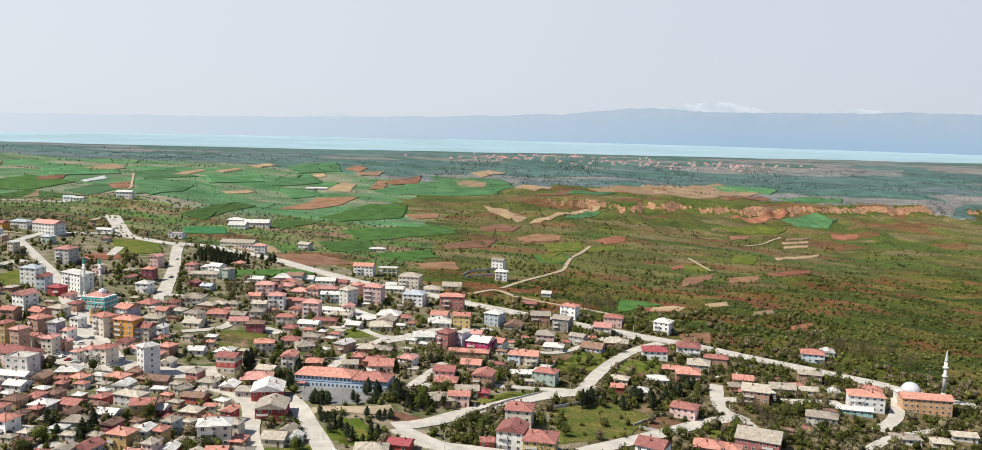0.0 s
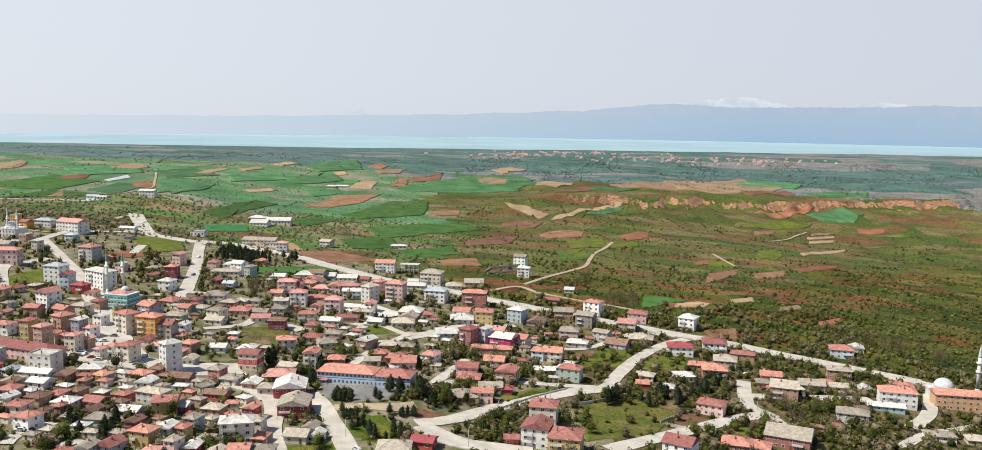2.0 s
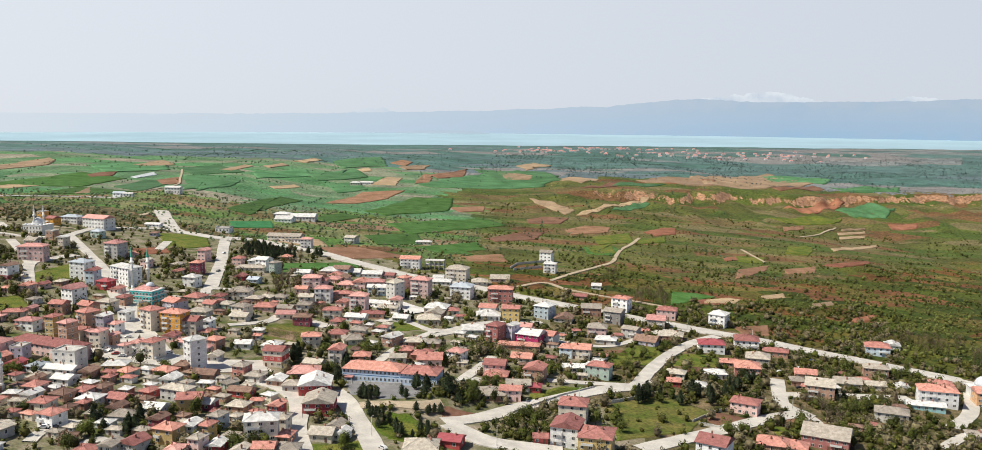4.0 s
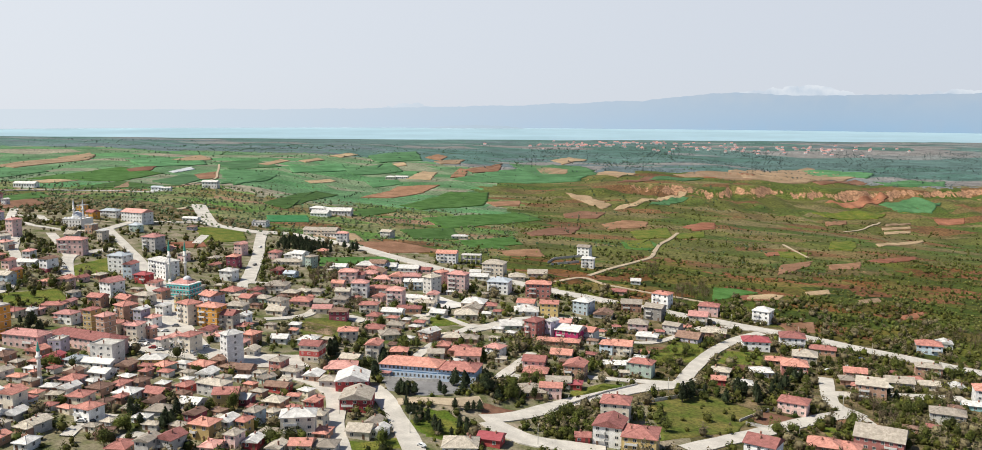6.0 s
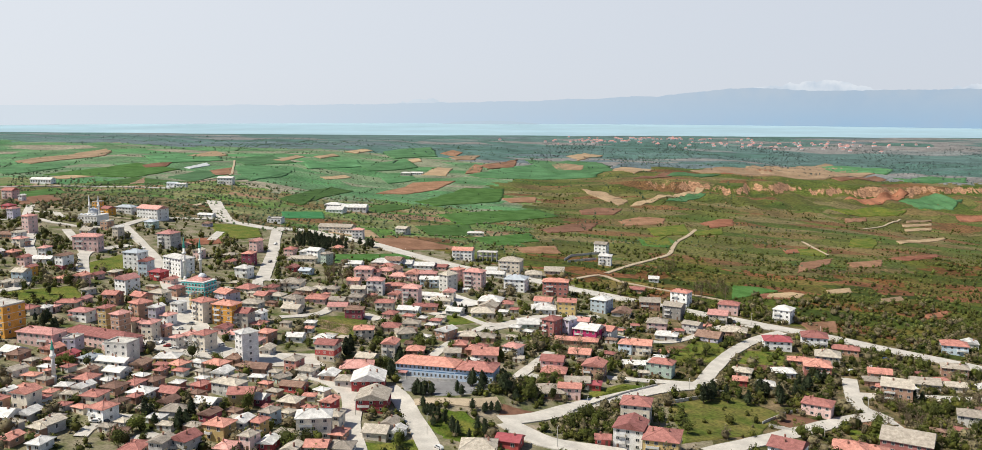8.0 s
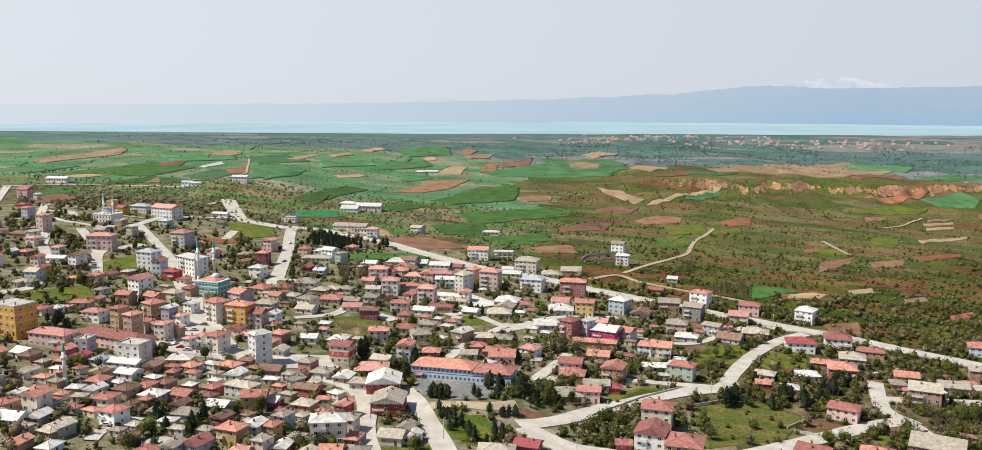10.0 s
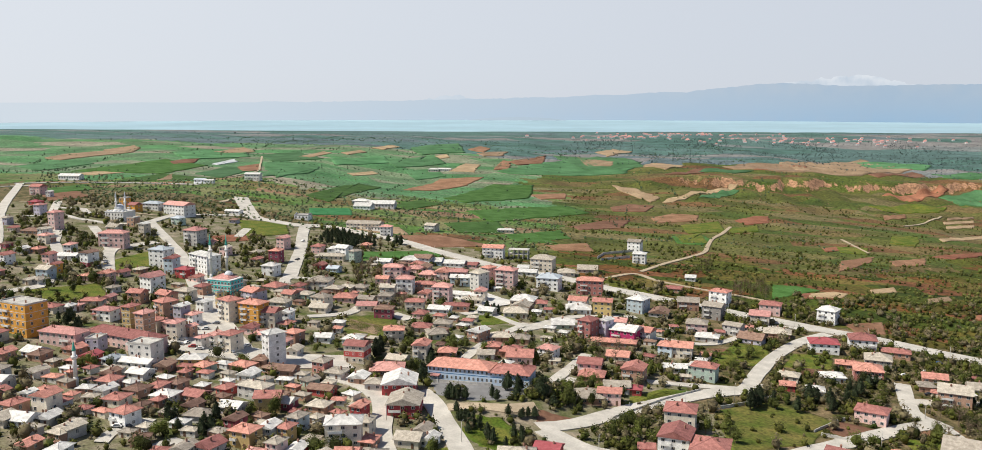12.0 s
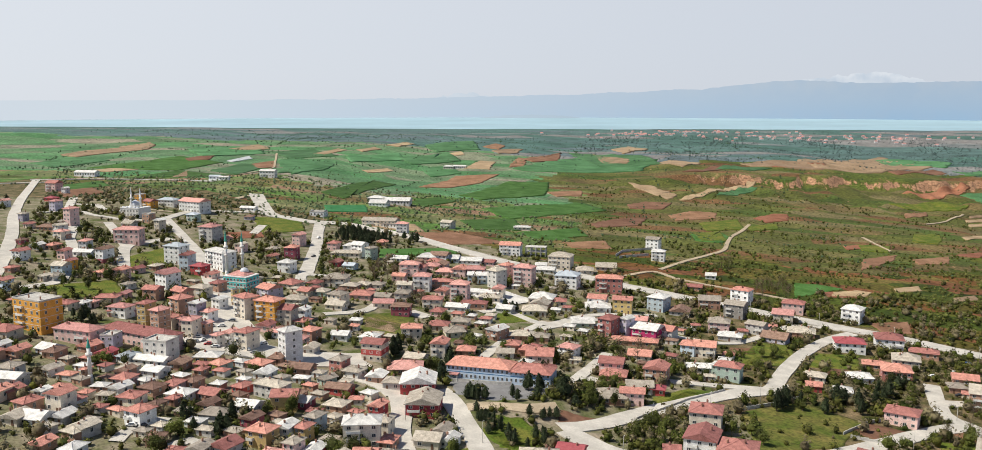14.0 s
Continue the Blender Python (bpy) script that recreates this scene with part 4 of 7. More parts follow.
            if j == 0 and k == door_col and y < 760:
                child("door", DOOR, body, (px, -d / 2 - 0.02, 0.1))
            else:
                child("window", WINDOW, body, (px, -d / 2 - 0.035, j * h + 0.36 * h), scale=(wide, 1, 0.45 * h))
    side = max(1, int(d / 4.6))
    for j in range(n):
        for k in range(side):
            py = -d / 2 + (k + 0.5) * d / side
            if x < 0 or n > 2:
                child("window", WINDOW, body, (w / 2 + 0.02, py, j * h + 0.36 * h), math.pi / 2, (1.2, 1, 0.45 * h))
            if x >= 0 or n > 2:
                child("window", WINDOW, body, (-w / 2 - 0.02, py, j * h + 0.36 * h), -math.pi / 2, (1.2, 1, 0.45 * h))
    if n >= 2 and w > 7 and rnd.random() < 0.65:
        bw = 2.6 if w < 9 else 3.6 if w < 13 else 5.0
        for j in range(1, n):
            child("balcony", BALCONY[bw], body, (rnd.choice((-0.24, 0.24)) * w if n < 3 else -0.22 * w, -d / 2 - 0.001, j * h - 0.05))
    BUILT.append((x, y, max(w, d) / 2))
    return ob


BUILT = []


# ---- the school, the mosques and other single buildings ----
def school(x, y, turn, long_a, long_b, deep, h):
    """Two joined wings of two storeys with a stripe along the front."""
    z = -1.1
    ob = thing("school_building", x, y, z, turn, "long two-storey pale blue school with red tiled roof beside its yard", "school")
    for start, span, top in ((0.0, long_a, 2 * h), (long_a, long_b, 2 * h - 0.7)):
        wing = child("wall", boxes("wall", [(0, 0, -9, span, deep, top)], WALL["pale"]), ob, (start, 0, 0))
        me, _ = hip_roof(span - 0.6, deep, ROOF["R"], 0.7, 0.42)
        roof = child("roof", me, ob, (start + span / 2, deep / 2, top + 0.01))
        for k in range(3):
            child("chimney", CHIMNEY, roof, (span * (k - 1) * 0.27, 0.6, 2.0))
        cols = int(span / 2.05)
        for j in range(2):
            for k in range(cols):
                child("window", WINDOW, wing, ((k + 0.5) * span / cols, -0.02, j * h + 1.35), scale=(0.95, 1, 1.55))
        child("stripe", boxes("stripe", [(0.2, -0.05, h + 0.35, span - 0.2, 0.02, h + 0.62)], M_blue), wing, label="blue painted stripe")
    porch = child("porch", boxes("porch", [(1.0, -3.4, 3.0, 6.2, 0, 3.35)], ROOF["P"]), ob, label="pink entrance canopy")
    for px in (1.3, 5.9):
        child("post", boxes("post", [(px - 0.15, -3.2, -4, px + 0.15, -2.9, 3.0)], M_white), porch)
    for k in range(5):
        BUILT.append((x + (k + 0.5) * 9.0, y + 6 - k * 1.4, 8))


M_blue = plain("blue_paint", (0.03, 0.16, 0.36), 0.6)
WALL["pale"] = mat("pale_blue_plaster_wall", (0.50, 0.60, 0.72), 0.88, 0.1, 2.5, 0.08)


def minaret(x, y, base, h, r, tip):
    """A slender tower with one or two balconies and a pointed spire."""
    ob = thing("minaret", x, y, base, 0, "slender white stone minaret with a pointed spire", "minaret", "minarets of the town")
    child("base", lathe("base", [(r * 1.4, -2), (r * 1.4, h * 0.15), (r * 1.03, h * 0.2)], M_white, 8), ob)
    shaft = child("shaft", lathe("shaft", [(r, h * 0.2), (r * 0.9, h * 0.78)], M_white, 12), ob)
    for k in ((0.5, 0.66) if h > 28 else (0.62,)):
        child("balcony", lathe("balcony", [(r * 0.9, h * k - 0.7), (r * 1.6, h * k), (r * 1.6, h * k + 0.9), (r * 1.4, h * k + 0.9), (r * 1.5, h * k + 0.1), (r * 0.9, h * k + 0.1)], M_white, 12), shaft)
    child("spire", lathe("spire", [(r * 1.05, h * 0.78), (r * 0.95, h * 0.80), (r * 0.5, h * 0.9), (0.05, h)], tip, 12), ob)


def dome_mesh(r):
    return lathe("dome", [(r * math.cos(a), r * 0.92 * math.sin(a)) for a in [k * 1.55 / 8 for k in range(9)]], M_lead, 20)


def mosque(x, y, turn, w, d, h, r, small):
    """A domed prayer hall with a row of small domes in front."""
    z = float(ground_z(x, y))
    ob = thing("mosque", x, y, z, turn, "white stone mosque with a large grey dome", "mosque", "mosques of the town")
    hall = child("wall", boxes("wall", [(-w / 2, -d / 2, -2.5, w / 2, d / 2, h), ], M_white), ob)
    child("cornice", boxes("cornice", [(-w / 2 - 0.3, -d / 2 - 0.3, h, w / 2 + 0.3, d / 2 + 0.3, h + 0.45)], M_white), ob)
    child("drum", lathe("drum", [(r * 1.08, h + 0.4), (r * 1.08, h + 1.9), (r, h + 2.0)], M_white, 20), ob)
    child("dome", dome_mesh(r), ob, (0, 0, h + 1.95))
    child("finial", lathe("finial", [(0.15, 0), (0.3, 0.4), (0.1, 0.8), (0.04, 1.8)], M_copper, 8), ob, (0, 0, h + 1.95 + r * 0.92))
    for k in range(small):
        child("small_dome", dome_mesh(w / small * 0.36), ob, (-w / 2 + (k + 0.5) * w / small, -d / 2 + w / small * 0.5, h + 0.4))
    for j in range(2):
        for k in range(6):
            child("window", WINDOW, hall, (-w / 2 + (k + 0.5) * w / 6, -d / 2 - 0.02, h * (0.12 + 0.45 * j)), scale=(w / 15, 1, h * 0.28))
    BUILT.append((x, y, max(w, d) / 2))


def teal_mosque(x, y, turn, w, d, h):
    z = float(ground_z(x, y))
    ob = thing("town_mosque", x, y, z, turn, "turquoise and white three-storey mosque with a pink hipped roof", "mosque")
    hall = child("wall", boxes("wall", [(-w / 2, -d / 2, -2.5, w / 2, d / 2, h)], WALL["t"]), ob)
    for j in (0.34, 0.68):
        child("white_band", boxes("white_band", [(-w / 2 - 0.05, -d / 2 - 0.05, h * j - 0.35, w / 2 + 0.05, d / 2 + 0.05, h * j + 0.35)], M_white), hall)
    child("parapet", boxes("parapet", [(-w / 2 - 0.2, -d / 2 - 0.2, h, w / 2 + 0.2, d / 2 + 0.2, h + 0.5)], M_white), ob)
    me, rh = hip_roof(w * 0.72, d * 0.72, ROOF["P"], 0.4, 0.5)
    child("roof", me, ob, (0, 0, h + 0.7))
    child("dome", dome_mesh(2.6), ob, (w * 0.1, d * 0.1, h + 2.2))
    for j in range(3):
        for k in range(7):
            child("window", WINDOW, hall, (-w / 2 + (k + 0.5) * w / 7, -d / 2 - 0.06, h * (0.05 + 0.335 * j)), scale=(1.5, 1, 1.5))
        for k in range(4):
            child("window", WINDOW, hall, (w / 2 + 0.06, -d / 2 + (k + 0.5) * d / 4, h * (0.05 + 0.335 * j)), math.pi / 2, (1.5, 1, 1.5))
    BUILT.append((x, y, max(w, d) / 2))


def concrete_frame(x, y, turn, w, d, n, h):
    """An unfinished building: slabs on columns."""
    z = float(ground_z(x, y))
    ob = thing("unfinished_building", x, y, z, turn, "unfinished grey concrete frame of slabs and columns", "building")
    for j in range(n):
        child("slab", boxes("slab", [(-w / 2, -d / 2, 0, w / 2, d / 2, 0.35)], M_concrete), ob, (0, 0, (j + 1) * h - 0.35))
        for a in range(5):
            for b in range(3):
                child("column", boxes("column", [(-0.25, -0.25, 0, 0.25, 0.25, h - 0.35)], M_concrete), ob,
                      (-w / 2 + 0.4 + a * (w - 0.8) / 4, -d / 2 + 0.4 + b * (d - 0.8) / 2, j * h))
    BUILT.append((x, y, w / 2))


school(-95.2, 508.6, -8.9, 29, 18.5, 12, 3.3)
teal_mosque(-242, 625.1, -14, 16.5, 12, 8.4)
minaret(-258.4, 641.5, 11, 31.5, 0.85, M_copper)
minaret(-254, 655.1, 10.4, 29.5, 0.85, M_copper)
mosque(-416.2, 814.6, -10, 18, 15, 7.0, 4.4, 5)
minaret(-417.5, 811, 25.2, 24, 0.75, M_lead)
minaret(-410.5, 813, 24.8, 24, 0.75, M_lead)
mosque(255.8, 593.3, -8, 15, 14, 6.0, 5.6, 0)
minaret(280.2, 601.2, -32.4, 33.4, 1.1, M_lead)
minaret(-228.1, 448.2, 10.3, 19, 0.8, M_copper)
concrete_frame(-85.6, 851.2, -4, 17, 9, 2, 3.9)

# ---- cars, poles and garden walls ----
CAR_PAINT = {"white": plain("white_car_paint", (0.75, 0.75, 0.74), 0.25), "grey": plain("grey_car_paint", (0.25, 0.26, 0.28), 0.3),
             "red": plain("red_car_paint", (0.35, 0.03, 0.03), 0.3), "blue": plain("blue_car_paint", (0.03, 0.09, 0.28), 0.3), "dark": plain("black_car_paint", (0.03, 0.03, 0.035), 0.3)}
M_tyre = plain("rubber", (0.02, 0.02, 0.02), 0.9)
WHEEL = lathe("wheel", [(0.2, -0.1), (0.31, -0.1), (0.31, 0.1), (0.2, 0.1)], M_tyre, 12, True)
for _v in WHEEL.vertices:
    _v.co = (_v.co.x, _v.co.z, _v.co.y)


def car_body(m, long, high):
    """A lower hull and a tapered cabin in one skin."""
    a, w = long / 2, 0.86
    rows = [(-a, 0.35, w * 0.9), (-a, 0.75, w * 0.94), (-a * 0.5, 0.92, w), (-a * 0.32, high, w * 0.76), (a * 0.55, high, w * 0.76), (a * 0.86, 0.95, w), (a, 0.85, w * 0.94), (a, 0.35, w * 0.9)]
    v = [(x, -y, z) for x, z, y in rows] + [(x, y, z) for x, z, y in rows]
    n = len(rows)
    f = [(k, k + n, (k + 1) % n + n, (k + 1) % n) for k in range(n)]
    f += [tuple(range(n)), tuple(range(n, 2 * n))[::-1]]
    return mesh_of("body", v, f, [m])


def car_glass(long, high):
    a, w = long / 2, 0.88
    v, f = [], []
    rows = [(-a * 0.46, 0.96, w), (-a * 0.31, high - 0.08, w * 0.80), (a * 0.54, high - 0.08, w * 0.80), (a * 0.80, 0.98, w)]
    v = [(x, -y, z) for x, z, y in rows] + [(x, y, z) for x, z, y in rows]
    f = [(0, 1, 2, 3), (7, 6, 5, 4), (0, 4, 5, 1), (2, 6, 7, 3), (0, 3, 7, 4), (1, 5, 6, 2)]
    return mesh_of("windows", v, f, [M_glass])


CARS = {}


def car(x, y, turn, paint, van=False):
    z = float(ground_z(x, y)) + lift_at(y) + 0.30
    key = (paint, van)
    m = pose(x, y, z, 0, 0, turn)
    if key in CARS:
        return copy_thing(CARS[key], m)
    ob = thing("van" if van else "car", x, y, z, turn, f"{'small ' + paint + ' van' if van else paint + ' hatchback car'} parked at the roadside", "van" if van else "car", "parked cars")
    long, high = (4.9, 2.0) if van else (4.2, 1.45)
    child("body", car_body(CAR_PAINT[paint], long, high), ob)
    child("cabin_glass", car_glass(long, high), ob, label="dark tinted glass")
    for px in (-1, 1):
        for py in (-1, 1):
            child("wheel", WHEEL, ob, (px * long * 0.31, py * 0.78, 0.31))
    CARS[key] = ob
    return ob


POLE = []


def pole(x, y, h, turn=0):
    z = float(ground_z(x, y))
    if POLE:
        return copy_thing(POLE[0], pose(x, y, z, 0, 0, turn))
    ob = thing("street_lamp", x, y, z, turn, "grey steel street lamp with one bent arm", "street lamp", "street lamps")
    child("post", lathe("post", [(0.13, -0.5), (0.12, h * 0.5), (0.07, h)], M_concrete, 8), ob)
    child("arm", boxes("arm", [(-0.05, -1.6, h - 0.1, 0.05, 0.05, h)], M_concrete), ob)
    child("lamp_head", boxes("lamp_head", [(-0.14, -2.1, h - 0.16, 0.14, -1.5, h - 0.02)], M_concrete), ob)
    POLE.append(ob)


def garden_wall(h, *points):
    """A low wall that steps along the ground."""
    v, f = [], []
    for (x0, y0), (x1, y1) in zip(points, points[1:]):
        n = max(1, int(math.hypot(x1 - x0, y1 - y0) / 3))
        dx, dy = (x1 - x0) / n, (y1 - y0) / n
        s = math.hypot(dx, dy)
        ox, oy = -dy / s * 0.14, dx / s * 0.14
        for k in range(n + 1):
            px, py = x0 + dx * k, y0 + dy * k
            z = float(ground_z(px, py))
            if k < n:
                i = len(v)
                qx, qy = px + dx, py + dy
                for ax, ay in ((px - ox, py - oy), (qx - ox, qy - oy), (qx + ox, qy + oy), (px + ox, py + oy)):
                    v.append((ax, ay, z - 1.2))
                for ax, ay in ((px - ox, py - oy), (qx - ox, qy - oy), (qx + ox, qy + oy), (px + ox, py + oy)):
                    v.append((ax, ay, z + h + lift_at(py)))
                f += [tuple(i + q for q in t) for t in ((0, 3, 2, 1), (4, 5, 6, 7), (0, 1, 5, 4), (1, 2, 6, 5), (2, 3, 7, 6), (3, 0, 4, 7))]
    return tagged(new("garden_wall", mesh_of("garden_wall", v, f, [M_concrete])), "low pale concrete garden wall along the plot", "wall", kind="structure")


car(-219.2, 507.2, 0, "white")
car(-214.9, 504.9, 10, "white")
car(-216.9, 514, 5, "grey")
car(-214.6, 517.3, 80, "white")
car(-209.4, 513.1, 20, "red")
car(-205.1, 510.7, 15, "white")
car(-218.7, 521.9, 0, "white")
car(-217.1, 543.5, 30, "white")
car(-216.8, 555.6, 20, "grey")
car(-217.8, 566.1, 25, "white")
car(-221.3, 540.7, 60, "white")
car(-190.8, 512.7, -10, "white")
car(-185.2, 509.6, -10, "grey")
car(-187.5, 524.7, 60, "white")
car(-106.4, 421.6, 80, "dark")
car(-62.5, 429.8, -40, "white")
car(-191, 413.7, 5, "white")
car(-187.8, 414.4, 0, "dark")
car(-260.6, 818.6, 75, "white")
car(-238.5, 742.5, 75, "dark")
car(-333.3, 735.8, -60, "white")
car(143.2, 605.1, 0, "white")
car(145.9, 575.3, 0, "dark")
car(173, 639.4, 0, "blue")
car(-139.5, 506.5, -30, "white")
car(-125.6, 497.2, -35, "red")
car(-97.8, 487, -20, "white")
car(-335.8, 654.4, 85, "grey")
car(156.8, 614.4, 60, "white", True)
car(162.9, 624.2, 60, "white", True)
pole(-5.2, 485.7, 8.5, 170)
pole(-17.5, 445.6, 8.5, 170)
pole(20.4, 510.1, 8.5, 170)
pole(44.5, 530.1, 8.5, 170)
pole(130.9, 536.8, 8.5, 170)
pole(97.3, 488.6, 8.5, 170)
pole(-115.5, 786.4, 8.5, 170)
pole(-151.1, 819, 8.5, 170)
pole(-82.7, 758.5, 8.5, 170)
pole(66, 709.9, 8.5, 170)
pole(105.7, 695.3, 8.5, 170)
pole(145.1, 676.6, 8.5, 170)
pole(182.8, 649, 8.5, 170)
pole(-69.2, 442.7, 8.5, 170)
pole(-101.1, 454.3, 8.5, 170)
pole(-275.1, 874.3, 8.5, 170)
garden_wall(1.1, (73.5, 500.9), (88.8, 519.7), (94.7, 523.7))
garden_wall(1.1, (75.9, 498.9), (88.9, 494.3))
garden_wall(1, (-11.7, 488.3), (12.3, 521.6), (30.2, 540.9))
garden_wall(1.2, (2.5, 650.8), (31.7, 651), (52.9, 648.7))
garden_wall(1.4, (-92.4, 505.1), (-71.7, 503.1), (-65.3, 503.4))
garden_wall(1.6, (-20.5, 885.7), (-15, 910.1), (11.3, 938.9))
garden_wall(1.6, (-17.6, 877.3), (7.8, 904.9))
garden_wall(1.2, (30.9, 513.7), (50.4, 529.1), (64.7, 543.3))


# ---- houses: place, width, depth, storeys, storey height, turn, roof, wall ----
house(-424.7, 739.7, 6.8, 8.6, 4, 3.29, -16, "P", "p")
house(-401.3, 692.1, 7.1, 7.8, 2, 2.81, -14, "P", "c")
house(-414.6, 710.5, 6.2, 7.8, 2, 2.90, -19, "G", "w")
house(-365, 640.1, 5.5, 7.3, 2, 2.76, -5, "R", "p")
house(-342.4, 602.6, 8.1, 7.8, 2, 2.90, -8, "G", "b")
house(-345.3, 617, 4.3, 5.5, 2, 2.90, -11, "R", "o")
house(-372, 673.9, 5.6, 7.8, 2, 2.90, 0, "P", "w")
house(-341.6, 646.2, 7, 8.9, 3, 2.96, -18, "D", "w", band="m")
house(-360.9, 654.5, 13.1, 7, 1, 3.00, 0, "W", "w")
house(-360.8, 708.5, 18.3, 9.6, 3, 3.53, 5, "P", "p")
house(-393.9, 766.7, 9.2, 9, 1, 3.22, -7, "G", "w")
house(-369, 766.4, 5.5, 7, 3, 2.95, -17, "W", "c")
house(-393.2, 793.8, 6.9, 7.7, 2, 3.52, -10, "F", "n")
house(-443.8, 871.6, 6, 8.2, 3, 2.96, -6, "F", "o")
house(-429.9, 863.5, 9, 8.5, 2, 2.90, -19, "R", "o")
house(-424, 884.7, 16.8, 9.2, 2, 2.89, -9, "B", "w")
house(-393.8, 874.4, 25.1, 13.6, 3, 3.23, -20, "P", "w")
house(-372.3, 828.1, 8.9, 7.7, 2, 2.90, -12, "B", "v")
house(-322, 754.1, 12.1, 12.4, 4, 2.95, -12, "P", "g")
house(-306, 670.8, 12.5, 9.9, 4, 2.95, -15, "B", "w")
house(-291.3, 656.2, 6.4, 9, 3, 3.38, -5, "R", "b")
house(-279, 648.3, 9.2, 7.8, 2, 2.90, -15, "M", "r")
house(-268.7, 642.4, 6.2, 7.7, 1, 3.27, -11, "R", "p")
house(-278.5, 606.8, 9.9, 10.3, 3, 3.02, -25, "P", "w")
house(-306.5, 644.6, 5.5, 7.2, 1, 3.00, -12, "G", "n")
house(-310.9, 612.7, 7.4, 7.7, 2, 2.90, -10, "R", "p")
house(-311.3, 631.9, 5.4, 6.8, 1, 2.95, -17, "R", "p")
house(-322.3, 611.7, 6, 7.7, 1, 3.00, -7, "R", "p")
house(-336.9, 588.7, 5.9, 7.4, 1, 2.91, -19, "G", "g")
house(-295.2, 593.2, 5, 6.4, 1, 3.00, -16, "G", "w")
house(-276, 671.2, 20.1, 10.5, 4, 2.95, -32, "W", "w")
house(-250.7, 613.1, 6.3, 7.7, 2, 2.75, -15, "R", "n")
house(-253.3, 596.6, 9.8, 7.7, 2, 2.90, -17, "G", "c")
house(-341.6, 871.6, 7.1, 7.7, 1, 3.00, 0, "D", "l")
house(-362.5, 919.4, 15.4, 7, 1, 3.00, -10, "W", "w")
house(-263.5, 782.1, 7, 9, 3, 2.95, -14, "P", "p")
house(-249.2, 728.7, 7.9, 9, 3, 2.95, -4, "R", "m")
house(-236.8, 686.3, 9.6, 8.7, 2, 3.41, -11, "W", "w")
house(-269.4, 743.8, 7, 7.7, 1, 3.00, -18, "G", "p")
house(-260.2, 719.6, 5.6, 7.5, 1, 2.82, -16, "R", "c")
house(-288.8, 732.5, 5.9, 7.7, 2, 2.90, -10, "G", "p")
house(-312.6, 760.9, 6.2, 7.7, 1, 3.00, -15, "R", "p")
house(-221.1, 617.3, 10.8, 10.8, 2, 2.74, -30, "R", "l")
house(-218.9, 645.8, 10.7, 10.7, 1, 3.00, -19, "R", "c")
house(-202.8, 609.1, 12.3, 8.5, 1, 3.00, -8, "G", "g")
house(-233.4, 577.9, 5.2, 6.7, 2, 2.90, -20, "W", "w")
house(-213.9, 567.4, 9.9, 9, 4, 2.95, -32, "R", "c")
house(-229.6, 588.4, 1.8, 4, 3, 2.95, -30, "F", "y")
house(-200.6, 566.2, 12.8, 9, 4, 2.95, -15, "R", "o")
house(-192.3, 566.5, 10.7, 9, 3, 2.77, -5, "R", "c")
house(-186.6, 578.1, 5.4, 7.7, 2, 2.90, -7, "W", "w")
house(-233.7, 552, 5.4, 6.9, 3, 3.12, -17, "W", "l")
house(-227.2, 551.6, 5.4, 6.9, 2, 2.90, -18, "P", "w")
house(-245.6, 558.5, 8.5, 9, 3, 2.95, -30, "R", "n")
house(-249.7, 530.8, 5.5, 7.1, 4, 2.95, -15, "R", "y")
house(-238.1, 522.7, 5.8, 7.4, 4, 2.95, -19, "P", "n")
house(-273, 579.7, 8.5, 7.6, 2, 2.90, -7, "R", "n")
house(-237.7, 533.4, 5.7, 7, 2, 2.90, -15, "R", "c")
house(-232.3, 532.5, 2.1, 4, 2, 2.90, -4, "P", "p")
house(-223, 523.9, 5.8, 8.4, 3, 2.95, -5, "P", "c")
house(-218.4, 530, 3.9, 5, 2, 2.92, -20, "P", "n")
house(-205.4, 514.7, 3.8, 4.9, 2, 2.90, -19, "P", "g")
house(-202.6, 521.9, 5, 6.6, 2, 2.90, -15, "P", "w")
house(-192.1, 517, 7.5, 9, 3, 2.95, -18, "R", "c")
house(-195.8, 549, 6.7, 7.6, 1, 3.59, -12, "R", "p")
house(-187.9, 542, 5.6, 7.6, 1, 3.00, -4, "P", "w")
house(-167.2, 507.5, 6.7, 8.6, 5, 2.95, -40, "W", "w")
house(-171.3, 532.5, 4.3, 7.6, 1, 3.68, -8, "P", "p")
house(-163.3, 523.5, 6.1, 7.6, 1, 3.00, -4, "G", "g")
house(-182.6, 566.1, 6.2, 7.6, 1, 3.00, -16, "R", "c")
house(-170.3, 542.5, 8, 7.6, 2, 2.90, -19, "R", "n")
house(-288.3, 503.5, 19.6, 11.7, 4, 3.67, -20, "F", "o")
house(-262, 494.2, 21.1, 8.9, 2, 3.29, -12, "P", "p")
house(-238.1, 504.8, 41.6, 11.3, 2, 2.93, -20, "R", "p")
house(-246.1, 493.5, 6.3, 7.7, 2, 2.90, 0, "F", "l")
house(-239.6, 478.3, 6.2, 7.7, 1, 3.00, -5, "M", "r")
